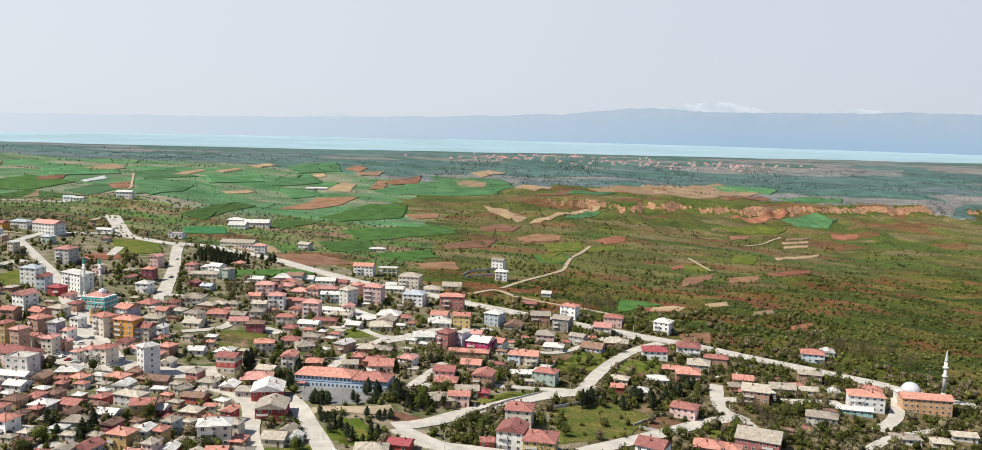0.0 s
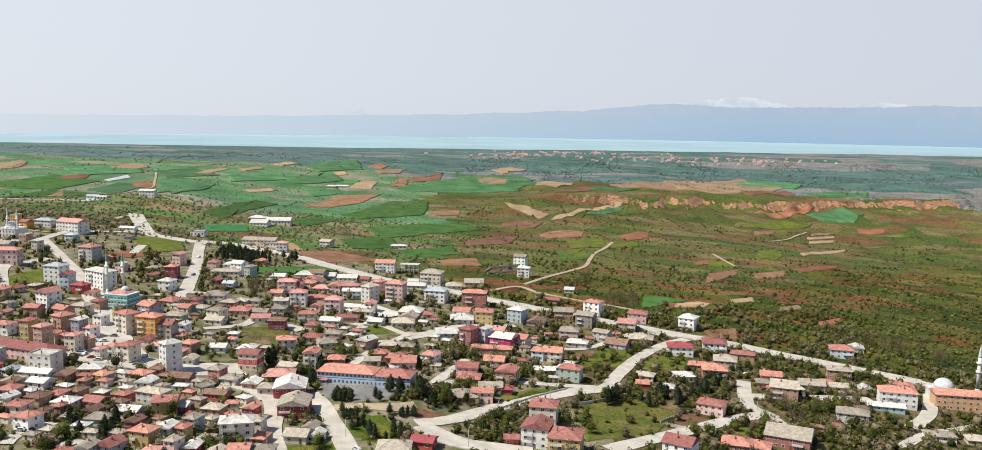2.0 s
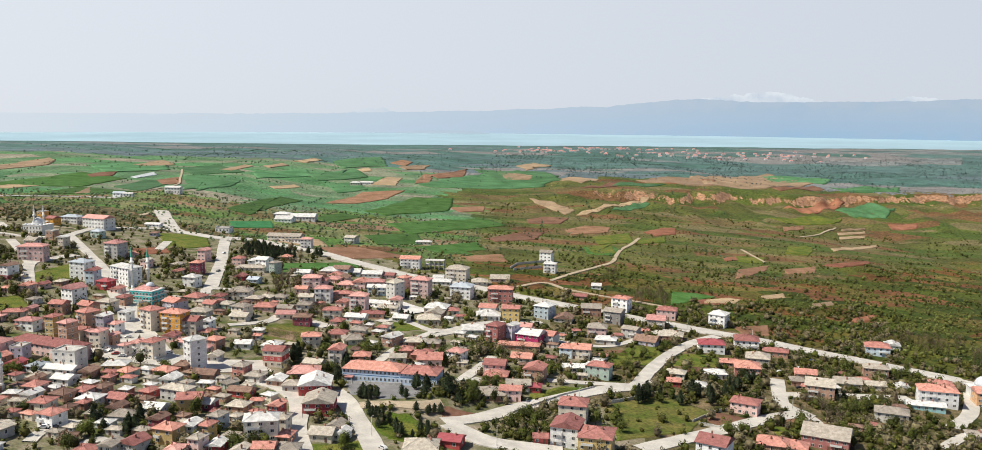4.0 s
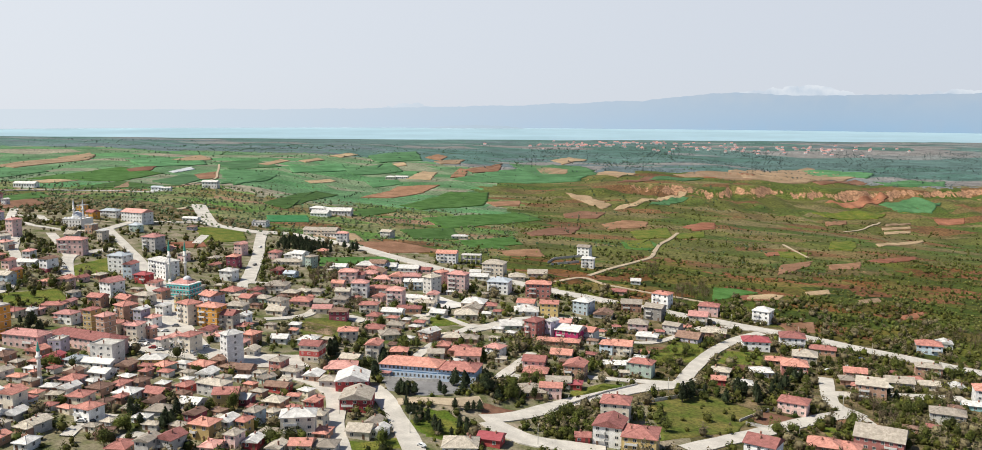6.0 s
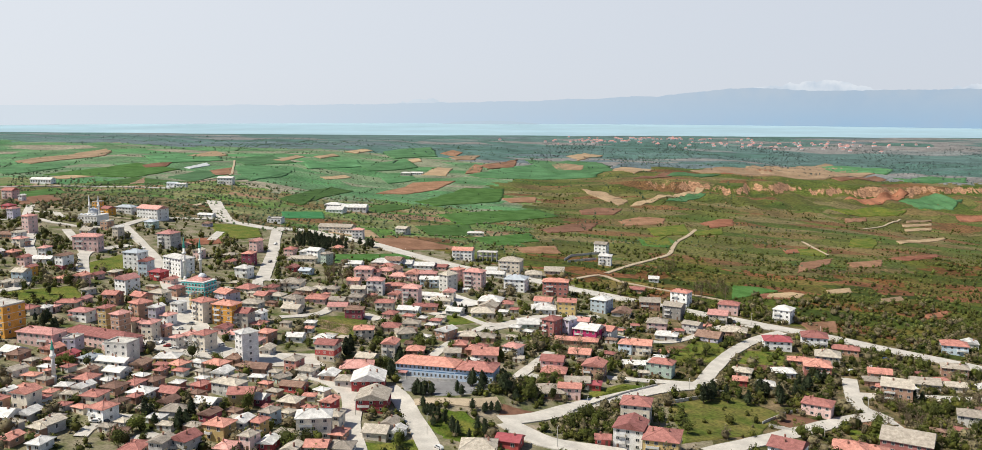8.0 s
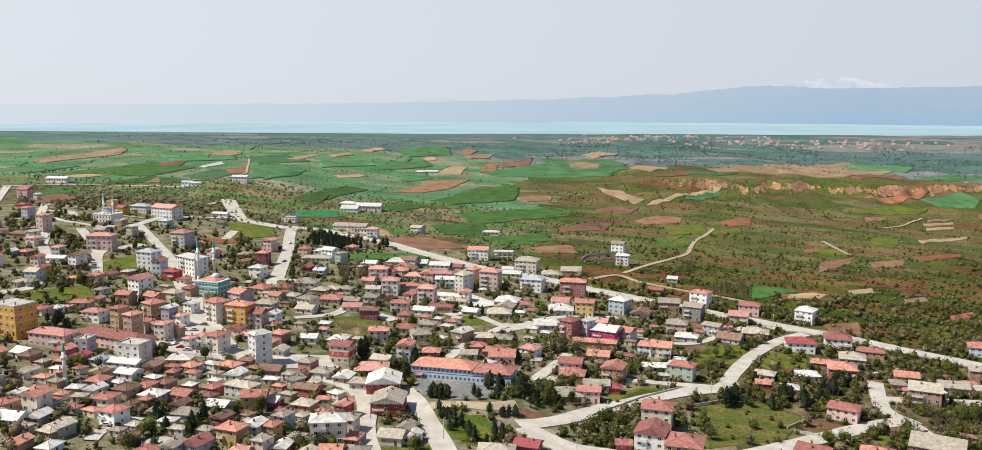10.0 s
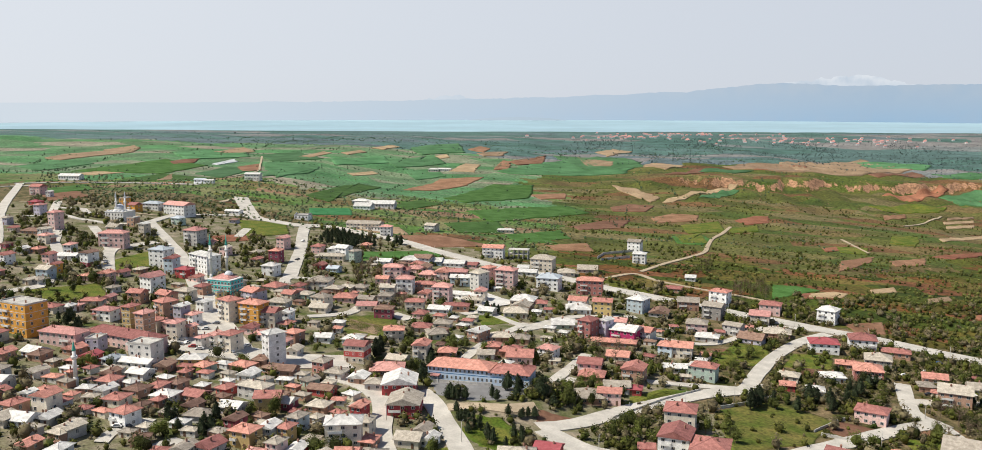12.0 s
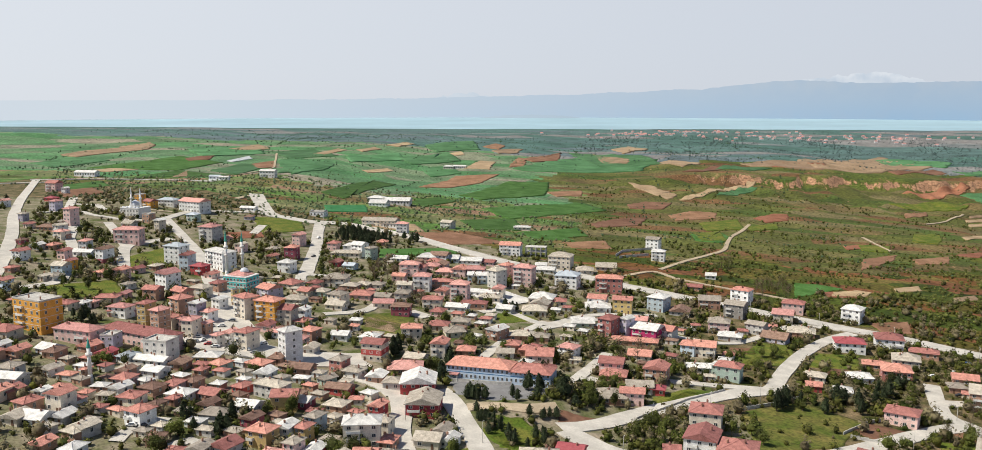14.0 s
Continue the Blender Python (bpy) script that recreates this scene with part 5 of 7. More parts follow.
house(-250.9, 484.2, 6.9, 7.7, 1, 3.00, -16, "R", "n")
house(-263.4, 474.6, 8.3, 7.8, 1, 2.80, -17, "W", "w")
house(-258.9, 471.4, 6.5, 7.8, 1, 3.00, -6, "D", "n")
house(-247.3, 451.8, 5.9, 7.5, 1, 3.00, -19, "G", "g")
house(-234.1, 455.2, 2.1, 4, 1, 3.37, -11, "R", "n")
house(-229.5, 478.4, 6, 7.6, 1, 3.00, -14, "B", "w")
house(-220.7, 461, 5, 7.6, 1, 3.08, -10, "D", "n")
house(-218.1, 478.5, 15.1, 7.1, 1, 3.00, -8, "W", "w")
house(-210.5, 467, 8.6, 7.6, 1, 2.78, -12, "W", "w")
house(-218.8, 487.3, 11.9, 9, 3, 2.95, -10, "F", "g")
house(-221.4, 464.9, 6.2, 8.1, 1, 3.00, -6, "G", "g")
house(-206, 479.1, 6.5, 7.6, 1, 3.00, -5, "D", "n")
house(-199.5, 492.5, 10.7, 7.8, 1, 3.00, 5, "W", "y")
house(-190.6, 485.1, 6.9, 7.6, 1, 3.00, -20, "R", "v")
house(-194, 474.1, 3.8, 5.1, 1, 3.00, -10, "R", "n")
house(-298.4, 540, 8.8, 7, 1, 3.20, -12, "R", "c")
house(-292, 545.2, 4.9, 6.4, 1, 3.20, -9, "W", "w")
house(-289, 549.4, 3.3, 4.5, 1, 3.18, -5, "P", "p")
house(-289, 561.5, 11.9, 7, 1, 3.00, 8, "R", "c")
house(-285.8, 572.9, 4.8, 6.7, 1, 3.00, -4, "P", "p")
house(-268.5, 540.1, 10.6, 7.7, 2, 2.74, -9, "P", "w")
house(-263.7, 544.9, 3.3, 4.5, 1, 3.00, -6, "P", "p")
house(-272.9, 538.1, 1.9, 4, 1, 3.00, -5, "R", "p")
house(-175.7, 491.9, 9.5, 7.6, 1, 3.14, -20, "R", "n")
house(-168.9, 481.7, 7.1, 7.6, 1, 3.00, -11, "W", "w")
house(-171.7, 503.1, 6.1, 7.6, 1, 3.00, -5, "D", "n")
house(-163.4, 494.2, 5.4, 7, 1, 3.00, -20, "D", "n")
house(-156.4, 493.9, 9.1, 7.6, 1, 3.00, -5, "D", "n")
house(-142.4, 484.2, 5.2, 6.6, 1, 3.00, -35, "G", "v")
house(-134, 475.2, 10.6, 7, 1, 3.16, -10, "D", "r")
house(-143, 504.1, 6.3, 7.6, 2, 2.72, -15, "G", "q")
house(-134.8, 499.1, 8.6, 8.2, 1, 3.11, -15, "G", "g")
house(-157.4, 551, 8.6, 7.6, 1, 3.00, 0, "W", "w")
house(-132.9, 526.3, 10.2, 9, 3, 2.83, -8, "R", "c", band="r")
house(-142.9, 553.2, 8.8, 7.6, 1, 3.00, -9, "W", "w")
house(-124.7, 567.2, 10.3, 7.7, 2, 3.23, 10, "R", "c")
house(-104.1, 538.6, 7.2, 9, 3, 2.95, -4, "R", "c")
house(-113.6, 528.2, 9.4, 7.6, 1, 3.28, -12, "G", "c")
house(-115.2, 513.8, 15.2, 12.3, 1, 2.90, 10, "P", "n")
house(-123.8, 496.1, 7.6, 7.8, 1, 3.00, -4, "W", "n")
house(-114.8, 490.2, 7.7, 7.6, 1, 3.49, -2, "G", "g")
house(-103.8, 490.1, 14.3, 14.9, 2, 2.90, 8, "W", "r", "gable")
house(-96.4, 467, 13.1, 14.5, 2, 2.81, 4, "G", "r", "gable")
house(-111.8, 454.3, 4.8, 7, 2, 2.90, -15, "R", "r", "gable")
house(-129.1, 456.7, 8.2, 7.6, 1, 3.00, -12, "G", "n")
house(-110.7, 428.4, 13.1, 9, 3, 2.95, 12, "W", "c")
house(-105.5, 440.1, 5.2, 7.1, 2, 2.90, -6, "G", "c")
house(-101.1, 428.6, 5.3, 7.3, 1, 3.00, -7, "R", "n")
house(-87.6, 435.2, 9.4, 8.8, 1, 3.24, -5, "G", "c")
house(-84.1, 445, 6.2, 7.6, 1, 3.00, -15, "G", "g", "gable")
house(-80.3, 437.4, 5.4, 7.4, 1, 3.00, -10, "W", "w")
house(-47.4, 432.4, 13.5, 11.2, 1, 3.00, 2, "G", "w")
house(-128.3, 636.7, 11.1, 7.7, 2, 2.90, 2, "R", "c")
house(-121.2, 619.6, 7.3, 7.7, 1, 3.28, -11, "R", "p")
house(-112.7, 635.2, 12.8, 7.7, 1, 3.39, -9, "W", "w")
house(-105.4, 647.6, 16.4, 7, 1, 3.42, 1, "R", "n")
house(-98.5, 670.6, 12.8, 8.5, 1, 3.00, 1, "G", "c")
house(-68.6, 649.1, 14.1, 11.2, 1, 3.44, 2, "G", "c")
house(-66.3, 670.5, 11.4, 13.2, 1, 3.00, -10, "G", "n")
house(-66.5, 680.9, 15.2, 13, 1, 4.27, -7, "W", "c")
house(-56.2, 678.4, 9.5, 8, 1, 3.57, 2, "R", "c")
house(-85.7, 646.6, 9.3, 8.8, 1, 3.00, -12, "W", "g")
house(-105.4, 604.4, 9.3, 7.7, 1, 3.00, -3, "G", "c")
house(-115.3, 591.5, 10.3, 8.9, 1, 3.00, -1, "R", "c")
house(-105.3, 583.1, 10.2, 11.1, 1, 3.00, 20, "G", "c")
house(-82.7, 586.3, 7.8, 10.3, 2, 2.90, -30, "W", "n", "gable")
house(-70.2, 590.9, 12.6, 8.6, 1, 3.00, 2, "G", "n")
house(-71.9, 566.1, 6.6, 7.7, 1, 4.37, 0, "R", "n")
house(-64.7, 563.2, 6.5, 7.7, 1, 3.46, -2, "R", "n")
house(-60.3, 591, 9.3, 7.7, 1, 3.05, -2, "G", "n")
house(-93.5, 551.3, 8.7, 7.7, 1, 2.85, 3, "R", "n")
house(-74.6, 556.3, 8.3, 7.7, 1, 2.65, 3, "G", "g")
house(-57.4, 556.8, 13, 11.7, 1, 3.69, 2, "R", "p")
house(-43.7, 567.2, 8.9, 8, 2, 2.90, -25, "P", "w")
house(-53, 525, 9.5, 7.6, 1, 3.98, -5, "R", "p")
house(-22, 550.8, 11.3, 9.8, 2, 2.90, -8, "R", "p")
house(-21.1, 541, 11.9, 10.5, 1, 2.73, -6, "R", "n")
house(-7.8, 579.2, 11.4, 9.8, 1, 3.00, -10, "R", "c")
house(-0.8, 547.9, 10.3, 11.2, 2, 3.22, -15, "R", "n")
house(-9.5, 526.8, 11.9, 8, 1, 3.33, 1, "G", "g")
house(-22.4, 509, 13.8, 11.9, 1, 3.00, 2, "G", "n")
house(-13, 509.3, 10.1, 7.6, 2, 2.81, -3, "R", "p", "gable")
house(-1.2, 525.8, 6.2, 6.3, 1, 3.00, -6, "M", "r")
house(-10.2, 604.4, 25, 7.2, 1, 3.13, -8, "R", "n")
house(20.8, 568.9, 12.7, 7.7, 1, 3.00, 0, "W", "w")
house(29.9, 566.6, 5, 6.3, 2, 2.80, -22, "W", "v")
house(34.4, 561.5, 12, 8.1, 2, 3.56, -20, "R", "v")
house(-2.8, 622.4, 14.5, 13.3, 2, 3.23, -22, "W", "x", "gable")
house(7.7, 627.1, 10.5, 9.6, 2, 2.80, -25, "R", "w")
house(-24.3, 619.6, 8.4, 9.5, 3, 3.36, -30, "R", "q")
house(-14.3, 623.2, 5.5, 7.2, 3, 3.44, -40, "W", "l")
house(-6.8, 642.6, 9.6, 8.4, 2, 2.90, -9, "P", "c")
house(-16.1, 679, 11.8, 9.2, 3, 2.95, -5, "R", "y")
house(-31.7, 688.1, 11.5, 9.9, 2, 3.08, -10, "R", "w")
house(-31.3, 678.3, 15.3, 13.6, 1, 3.00, 3, "W", "w")
house(-39.3, 634.5, 12.9, 12.2, 1, 3.00, 3, "W", "v")
house(-24.9, 735.2, 18, 9.6, 3, 3.50, -4, "R", "q")
house(7, 697, 11.2, 11.5, 3, 2.95, -28, "W", "b")
house(20.1, 690.5, 11.9, 12.1, 1, 3.00, -10, "D", "g")
house(-53.7, 739.7, 15.4, 12.9, 3, 2.95, -10, "B", "w")
house(-62.6, 809.3, 17.3, 13.4, 3, 3.21, -10, "G", "c")
house(-43.8, 797.3, 12.7, 12.2, 1, 3.00, 3, "G", "c")
house(-27.9, 819.8, 15.5, 13.2, 1, 3.00, -2, "G", "c")
house(-99.8, 713.7, 8.2, 10.4, 4, 3.03, -35, "G", "g")
house(-95.9, 734.3, 6.7, 8.7, 4, 3.09, -35, "R", "p")
house(-82.9, 728.9, 13.7, 9, 4, 3.27, -15, "P", "p")
house(-74.2, 781.6, 18, 8.6, 1, 3.00, -7, "W", "g")
house(-105.8, 844.5, 17.1, 10.8, 3, 2.84, -5, "R", "w")
house(-178.9, 952.8, 11.2, 9.8, 2, 2.90, -20, "G", "g")
house(-111.2, 984.7, 15.9, 6.3, 1, 3.23, 0, "W", "c")
house(-236.5, 922.9, 32.2, 12.9, 2, 2.81, -5, "G", "c")
house(-209.4, 895.9, 10.1, 8.2, 3, 2.95, 1, "P", "w")
house(-258.7, 1080.4, 27.9, 13.9, 1, 4.81, 0, "W", "w")
house(-284.3, 1086.6, 18.6, 11.1, 1, 4.26, -12, "W", "w")
house(-273.5, 1056, 18.7, 16.6, 1, 3.54, -3, "W", "w")
house(-301.6, 939.4, 13.7, 12, 1, 4.24, 0, "F", "w")
house(-211.7, 770.3, 10.2, 9, 3, 2.95, -20, "W", "w")
house(-200.5, 762.1, 5.9, 7.6, 3, 2.90, -30, "G", "v")
house(-222.3, 782.1, 9.6, 7.7, 2, 2.59, -2, "W", "w")
house(-235.1, 780.9, 8.1, 7.7, 2, 2.84, -11, "R", "p")
house(-208.5, 824.3, 8, 7.7, 1, 3.20, 4, "R", "n")
house(-219.6, 762.1, 21.8, 7.3, 1, 3.00, 0, "G", "c")
house(-215.5, 725, 7.4, 7.7, 1, 3.00, -7, "R", "r", "gable")
house(-203.5, 719.3, 8.1, 7.7, 1, 3.00, -10, "B", "b", "gable")
house(-206.3, 654.5, 7.2, 8, 1, 3.00, -16, "R", "c")
house(-195.8, 664.4, 14.1, 12.7, 2, 2.90, 2, "G", "c")
house(-179.2, 666.5, 9, 7.7, 1, 2.90, -10, "G", "c")
house(-171.1, 670.6, 8.4, 7.7, 1, 3.00, -7, "G", "c")
house(-184.9, 658.8, 10.5, 8, 1, 3.00, -9, "G", "n")
house(-172.1, 639.6, 13, 10.5, 1, 3.00, -1, "R", "p")
house(-180.3, 618.8, 9.9, 8.2, 2, 3.21, -20, "G", "c")
house(-177.8, 608.7, 10.4, 9, 1, 3.00, -8, "G", "c")
house(-195.5, 634.8, 8.2, 7.7, 1, 3.00, -9, "G", "v")
house(-203.9, 631.5, 7.7, 7.7, 1, 3.00, -19, "R", "c")
house(-158.9, 641.1, 10.2, 7.7, 1, 3.00, -10, "G", "c")
house(-154.5, 624.9, 11.4, 8.8, 1, 3.29, 4, "P", "c")
house(-140.9, 611.2, 10.3, 7.9, 2, 2.90, 2, "D", "m")
house(-148, 643.9, 8.3, 8.7, 2, 2.90, 0, "G", "c")
house(-161.1, 718.6, 12.8, 9, 3, 2.95, 3, "P", "p")
house(-143.9, 680.8, 10.8, 9, 3, 3.22, 0, "P", "w")
house(-155.9, 725.4, 9.6, 9.8, 2, 3.21, -1, "R", "p")
house(-162.2, 783.4, 14.1, 11.4, 1, 3.00, -3, "W", "p")
house(-152.4, 752, 10.6, 11, 1, 3.00, -10, "P", "p")
house(-179.7, 765.2, 12.2, 8.7, 1, 3.00, -4, "W", "w")
house(-154.1, 769.1, 10.2, 8.3, 1, 3.00, -9, "R", "p")
house(-153.2, 785.6, 13.4, 11, 2, 2.57, -8, "D", "w")
house(-145.1, 788, 12.7, 11.3, 1, 3.00, -1, "W", "b")
house(-129.1, 737, 9.8, 11.1, 2, 2.90, -7, "R", "p")
house(-139.2, 736.1, 12.2, 10.2, 1, 3.00, -5, "P", "p")
house(-119.2, 738.8, 14.5, 8.9, 2, 3.19, 2, "P", "p")
house(-114.3, 722.8, 13.3, 8.9, 2, 2.86, 3, "W", "b")
house(-116.1, 788.4, 9.9, 7.7, 1, 3.00, -9, "R", "p")
house(-132.8, 689.3, 13.2, 7.7, 2, 2.83, 1, "R", "n")
house(-130, 787.5, 17.9, 9.9, 1, 3.00, -3, "W", "w")
house(-163.9, 700.5, 8.5, 7.7, 1, 3.78, -1, "R", "p")
house(-76, 787, 8.1, 7.7, 2, 2.57, 1, "W", "w")
house(13.6, 944.1, 11.9, 9.3, 3, 3.16, -20, "G", "w")
house(15.3, 883.4, 10.9, 9, 3, 2.81, -10, "W", "w")
house(52.7, 824.3, 7.7, 7.7, 1, 3.00, -8, "W", "w")
house(36, 773.1, 11.2, 7.7, 1, 3.00, -13, "R", "n")
house(41.1, 720.3, 13.9, 11.5, 2, 2.90, -5, "G", "n")
house(55.4, 699.3, 12.4, 10.5, 3, 2.95, -25, "G", "k")
house(65, 743.2, 12.7, 9.2, 3, 3.32, -30, "R", "w")
house(40.7, 660, 12.1, 10.6, 2, 2.76, -10, "G", "p")
house(62.7, 660.6, 10.3, 8, 2, 3.14, -30, "G", "g", "gable")
house(44.5, 639, 12.8, 8.6, 1, 3.00, -12, "W", "g")
house(71.3, 647.3, 14, 12, 1, 3.00, -25, "D", "l", "gable")
house(84.8, 700.4, 12.3, 11.6, 2, 2.90, -15, "P", "c")
house(73.3, 673.2, 5.6, 5.3, 1, 3.00, -8, "R", "p")
house(96.7, 730.1, 13.7, 10.5, 2, 3.55, -17, "R", "p")
house(89.6, 668, 15.4, 11.8, 1, 3.00, -12, "G", "n")
house(18.1, 599.2, 7.5, 8.7, 2, 2.90, -15, "R", "b")
house(26.6, 599, 11, 9.8, 2, 3.10, -10, "R", "c")
house(132.3, 720.8, 11.8, 11.3, 3, 3.01, -30, "W", "w")
house(110.9, 643.4, 15.8, 12.2, 2, 2.90, -5, "M", "w")
house(136.6, 658.4, 15, 13.6, 2, 3.50, -10, "R", "w")
house(152.4, 647.1, 15, 8.4, 1, 3.53, -16, "R", "n")
house(134, 618.9, 13.4, 12.6, 2, 2.90, -15, "G", "c")
house(116.4, 610.8, 12.8, 7, 1, 3.00, -14, "R", "n")
house(121.3, 593.1, 13.9, 12.6, 2, 3.13, -10, "R", "q")
house(101.2, 583.3, 11, 8.8, 1, 3.11, 0, "W", "w")
house(77.9, 576.4, 10.3, 7.7, 1, 3.00, -19, "G", "c")
house(74, 559.5, 6.9, 6.7, 1, 3.00, -9, "R", "r")
house(86.6, 556.1, 8.1, 7.7, 1, 2.94, -11, "W", "w")
house(153.9, 591.4, 11.5, 8.8, 2, 2.96, -14, "R", "n")
house(147.7, 584.2, 8.1, 7.7, 1, 3.18, -8, "G", "n")
house(152, 559.5, 14.6, 13.5, 3, 3.04, -20, "G", "n")
house(103.9, 524.8, 13.3, 9.9, 2, 2.90, -25, "R", "p")
house(177.7, 591.3, 14.3, 10.7, 1, 3.00, -10, "G", "g")
house(204.7, 620, 13.8, 9.1, 2, 2.90, -15, "G", "n")
house(227.9, 677.8, 15.1, 11.7, 2, 3.04, -15, "R", "b")
house(247.2, 700.7, 9.4, 10.1, 1, 3.00, -16, "W", "w")
house(132.1, 488.4, 20.1, 16.4, 2, 2.92, -25, "G", "q")
house(104.1, 475.7, 13, 10.6, 1, 3.50, -17, "R", "n")
house(75.3, 460.6, 12.7, 12.1, 2, 3.40, -30, "R", "w")
house(114.2, 475.4, 10, 9.9, 1, 3.00, -21, "R", "c")
house(24.1, 450, 13.7, 14.4, 3, 2.95, -12, "R", "y")
house(12.1, 458.2, 11.9, 12.6, 3, 2.95, -15, "R", "w")
house(16.3, 487.6, 12.5, 11.6, 3, 2.95, -10, "R", "c")
house(-36.2, 442.3, 9.4, 8.1, 1, 3.25, -12, "M", "r")
house(0.8, 456.2, 6, 5.8, 1, 2.78, -1, "R", "r")
house(-216.4, 453.1, 7.4, 7.6, 1, 3.00, -9, "R", "p")
house(-212.1, 442.7, 5.7, 7.3, 1, 3.19, -17, "W", "w")
house(-203, 435.2, 7.8, 8, 1, 3.39, -6, "R", "c")
house(-201.4, 447.9, 7.6, 7.8, 1, 3.00, -16, "D", "n")
house(-196, 454.3, 5.9, 7.6, 1, 3.00, -13, "R", "p")
house(-188.5, 445.8, 8.9, 7.8, 1, 3.00, -10, "W", "w")
house(-190.5, 460.5, 5.3, 6.9, 1, 3.00, -15, "D", "n")
house(-178.2, 450.3, 9.2, 7.6, 1, 3.00, -16, "R", "n")
house(-170.4, 462.3, 5.6, 7.2, 1, 3.00, -20, "R", "r")
house(-188.1, 439.8, 4.1, 5.3, 1, 3.00, -15, "R", "n")
house(-191.1, 432.5, 4.3, 5.5, 1, 3.00, -18, "D", "n")
house(-190, 418.2, 7.9, 7.6, 2, 2.90, -19, "R", "w")
house(-174.4, 439.9, 5.3, 6.9, 1, 2.83, -17, "D", "n")
house(-160.1, 443.8, 9, 7.6, 1, 3.00, -10, "W", "l")
house(-167.6, 431.4, 9.7, 7.6, 1, 3.00, -6, "G", "g")
house(-153.5, 431.2, 5.5, 7.1, 1, 3.38, -18, "D", "m")
house(-176.3, 404, 5.3, 6.9, 1, 2.80, 10, "D", "n")
house(-164.7, 393.8, 7.3, 8.9, 1, 3.00, -4, "R", "n")
house(-156.1, 395.6, 5.5, 7.4, 2, 2.90, -10, "G", "g", "gable")
house(-149.4, 400.1, 7.6, 8.1, 2, 2.90, -20, "R", "g", "gable")
house(-142.8, 415.1, 8.8, 7.6, 2, 3.22, -15, "R", "y")
house(-135.8, 403.7, 5.8, 7.6, 1, 3.00, -9, "P", "p")
house(-157.5, 461.3, 13.2, 7.6, 2, 2.90, -19, "G", "g")
house(-148.4, 451.7, 9.8, 8.8, 2, 2.95, 10, "R", "y")
house(-143.1, 455.7, 7.7, 7.6, 1, 3.00, -9, "W", "m", "gable")
house(-137.2, 423.3, 5.5, 7.6, 2, 2.73, -8, "W", "w")
house(-131.1, 424.7, 4.5, 6.1, 2, 2.71, -15, "R", "y")
house(-130.5, 435.2, 5.2, 6.9, 2, 2.90, -19, "G", "b")
house(-129.5, 410, 4.8, 6.5, 2, 2.90, -15, "G", "p")
house(-123.1, 412.7, 5.2, 7.4, 1, 3.00, -4, "W", "r")
house(-113.4, 409.7, 5.2, 7.6, 1, 3.00, -9, "G", "g")
house(-105.3, 414.1, 8, 7.6, 1, 3.37, 3, "R", "c")
house(-96.6, 416.4, 8.4, 7.6, 1, 3.00, -1, "G", "g")
house(-202, 403.1, 6.8, 7.7, 1, 3.75, -19, "G", "g")
house(-214.8, 410.4, 5.8, 7.6, 1, 3.00, -7, "W", "g")
house(-214, 398.8, 5, 6.4, 1, 2.91, -17, "G", "g")
house(-235.4, 428.8, 3.7, 4.7, 1, 3.00, -12, "W", "w")
house(-221.8, 419.9, 7.2, 7.7, 2, 3.57, -11, "R", "c")
house(-196, 387.4, 5.4, 7, 1, 3.00, -8, "W", "w")
house(-207.4, 387.9, 5.4, 7, 1, 2.81, -8, "R", "n")
house(-203.1, 400.4, 6.4, 7.6, 1, 3.00, -18, "G", "n")
house(-533.5, 761.2, 6.3, 8, 2, 3.45, -17, "R", "b")
house(-659, 1129.9, 26.7, 10.7, 1, 5.07, 0, "W", "w")
house(178.9, 532.1, 15.5, 9.9, 2, 2.90, -21, "G", "g")
house(209.4, 592.5, 6.7, 7.7, 1, 3.00, -7, "W", "g")
house(-292.4, 486.1, 11, 9.1, 1, 3.90, -11, "R", "c")
house(-282.6, 468.8, 5.2, 8, 1, 2.94, -6, "W", "b")
house(-272.4, 466.4, 6.4, 7.9, 1, 3.16, -12, "R", "n")
house(-259.8, 444.2, 7.6, 7.9, 1, 4.19, -6, "G", "g")
house(-252.2, 434.7, 10, 7.9, 1, 4.05, -4, "W", "g")
house(-246, 425.2, 6.2, 7.9, 1, 2.77, -9, "R", "n")
house(-231.6, 415.3, 6.4, 7.9, 1, 4.03, -19, "R", "n")
house(-228.7, 404.5, 7.5, 7.9, 1, 2.75, -6, "G", "c")
house(-222.4, 406.6, 9.4, 8.6, 1, 2.72, -5, "W", "w")
house(-316.4, 503.5, 6.8, 8, 1, 3.84, -12, "R", "n")
house(-296.2, 476.1, 6.6, 8, 1, 4.10, -17, "G", "w")
house(-278.8, 457.7, 8.3, 8, 1, 3.59, -15, "R", "n")
house(-247.3, 420.2, 6, 8, 1, 4.07, -5, "R", "c")
house(-103.4, 683.2, 19.5, 7.6, 1, 3.00, -12, "W", "w")
house(-101.3, 474, 4.8, 7.6, 1, 2.65, -4, "R", "n")
house(-444.8, 1172, 19, 9.5, 2, 3.93, 0, "W", "w")
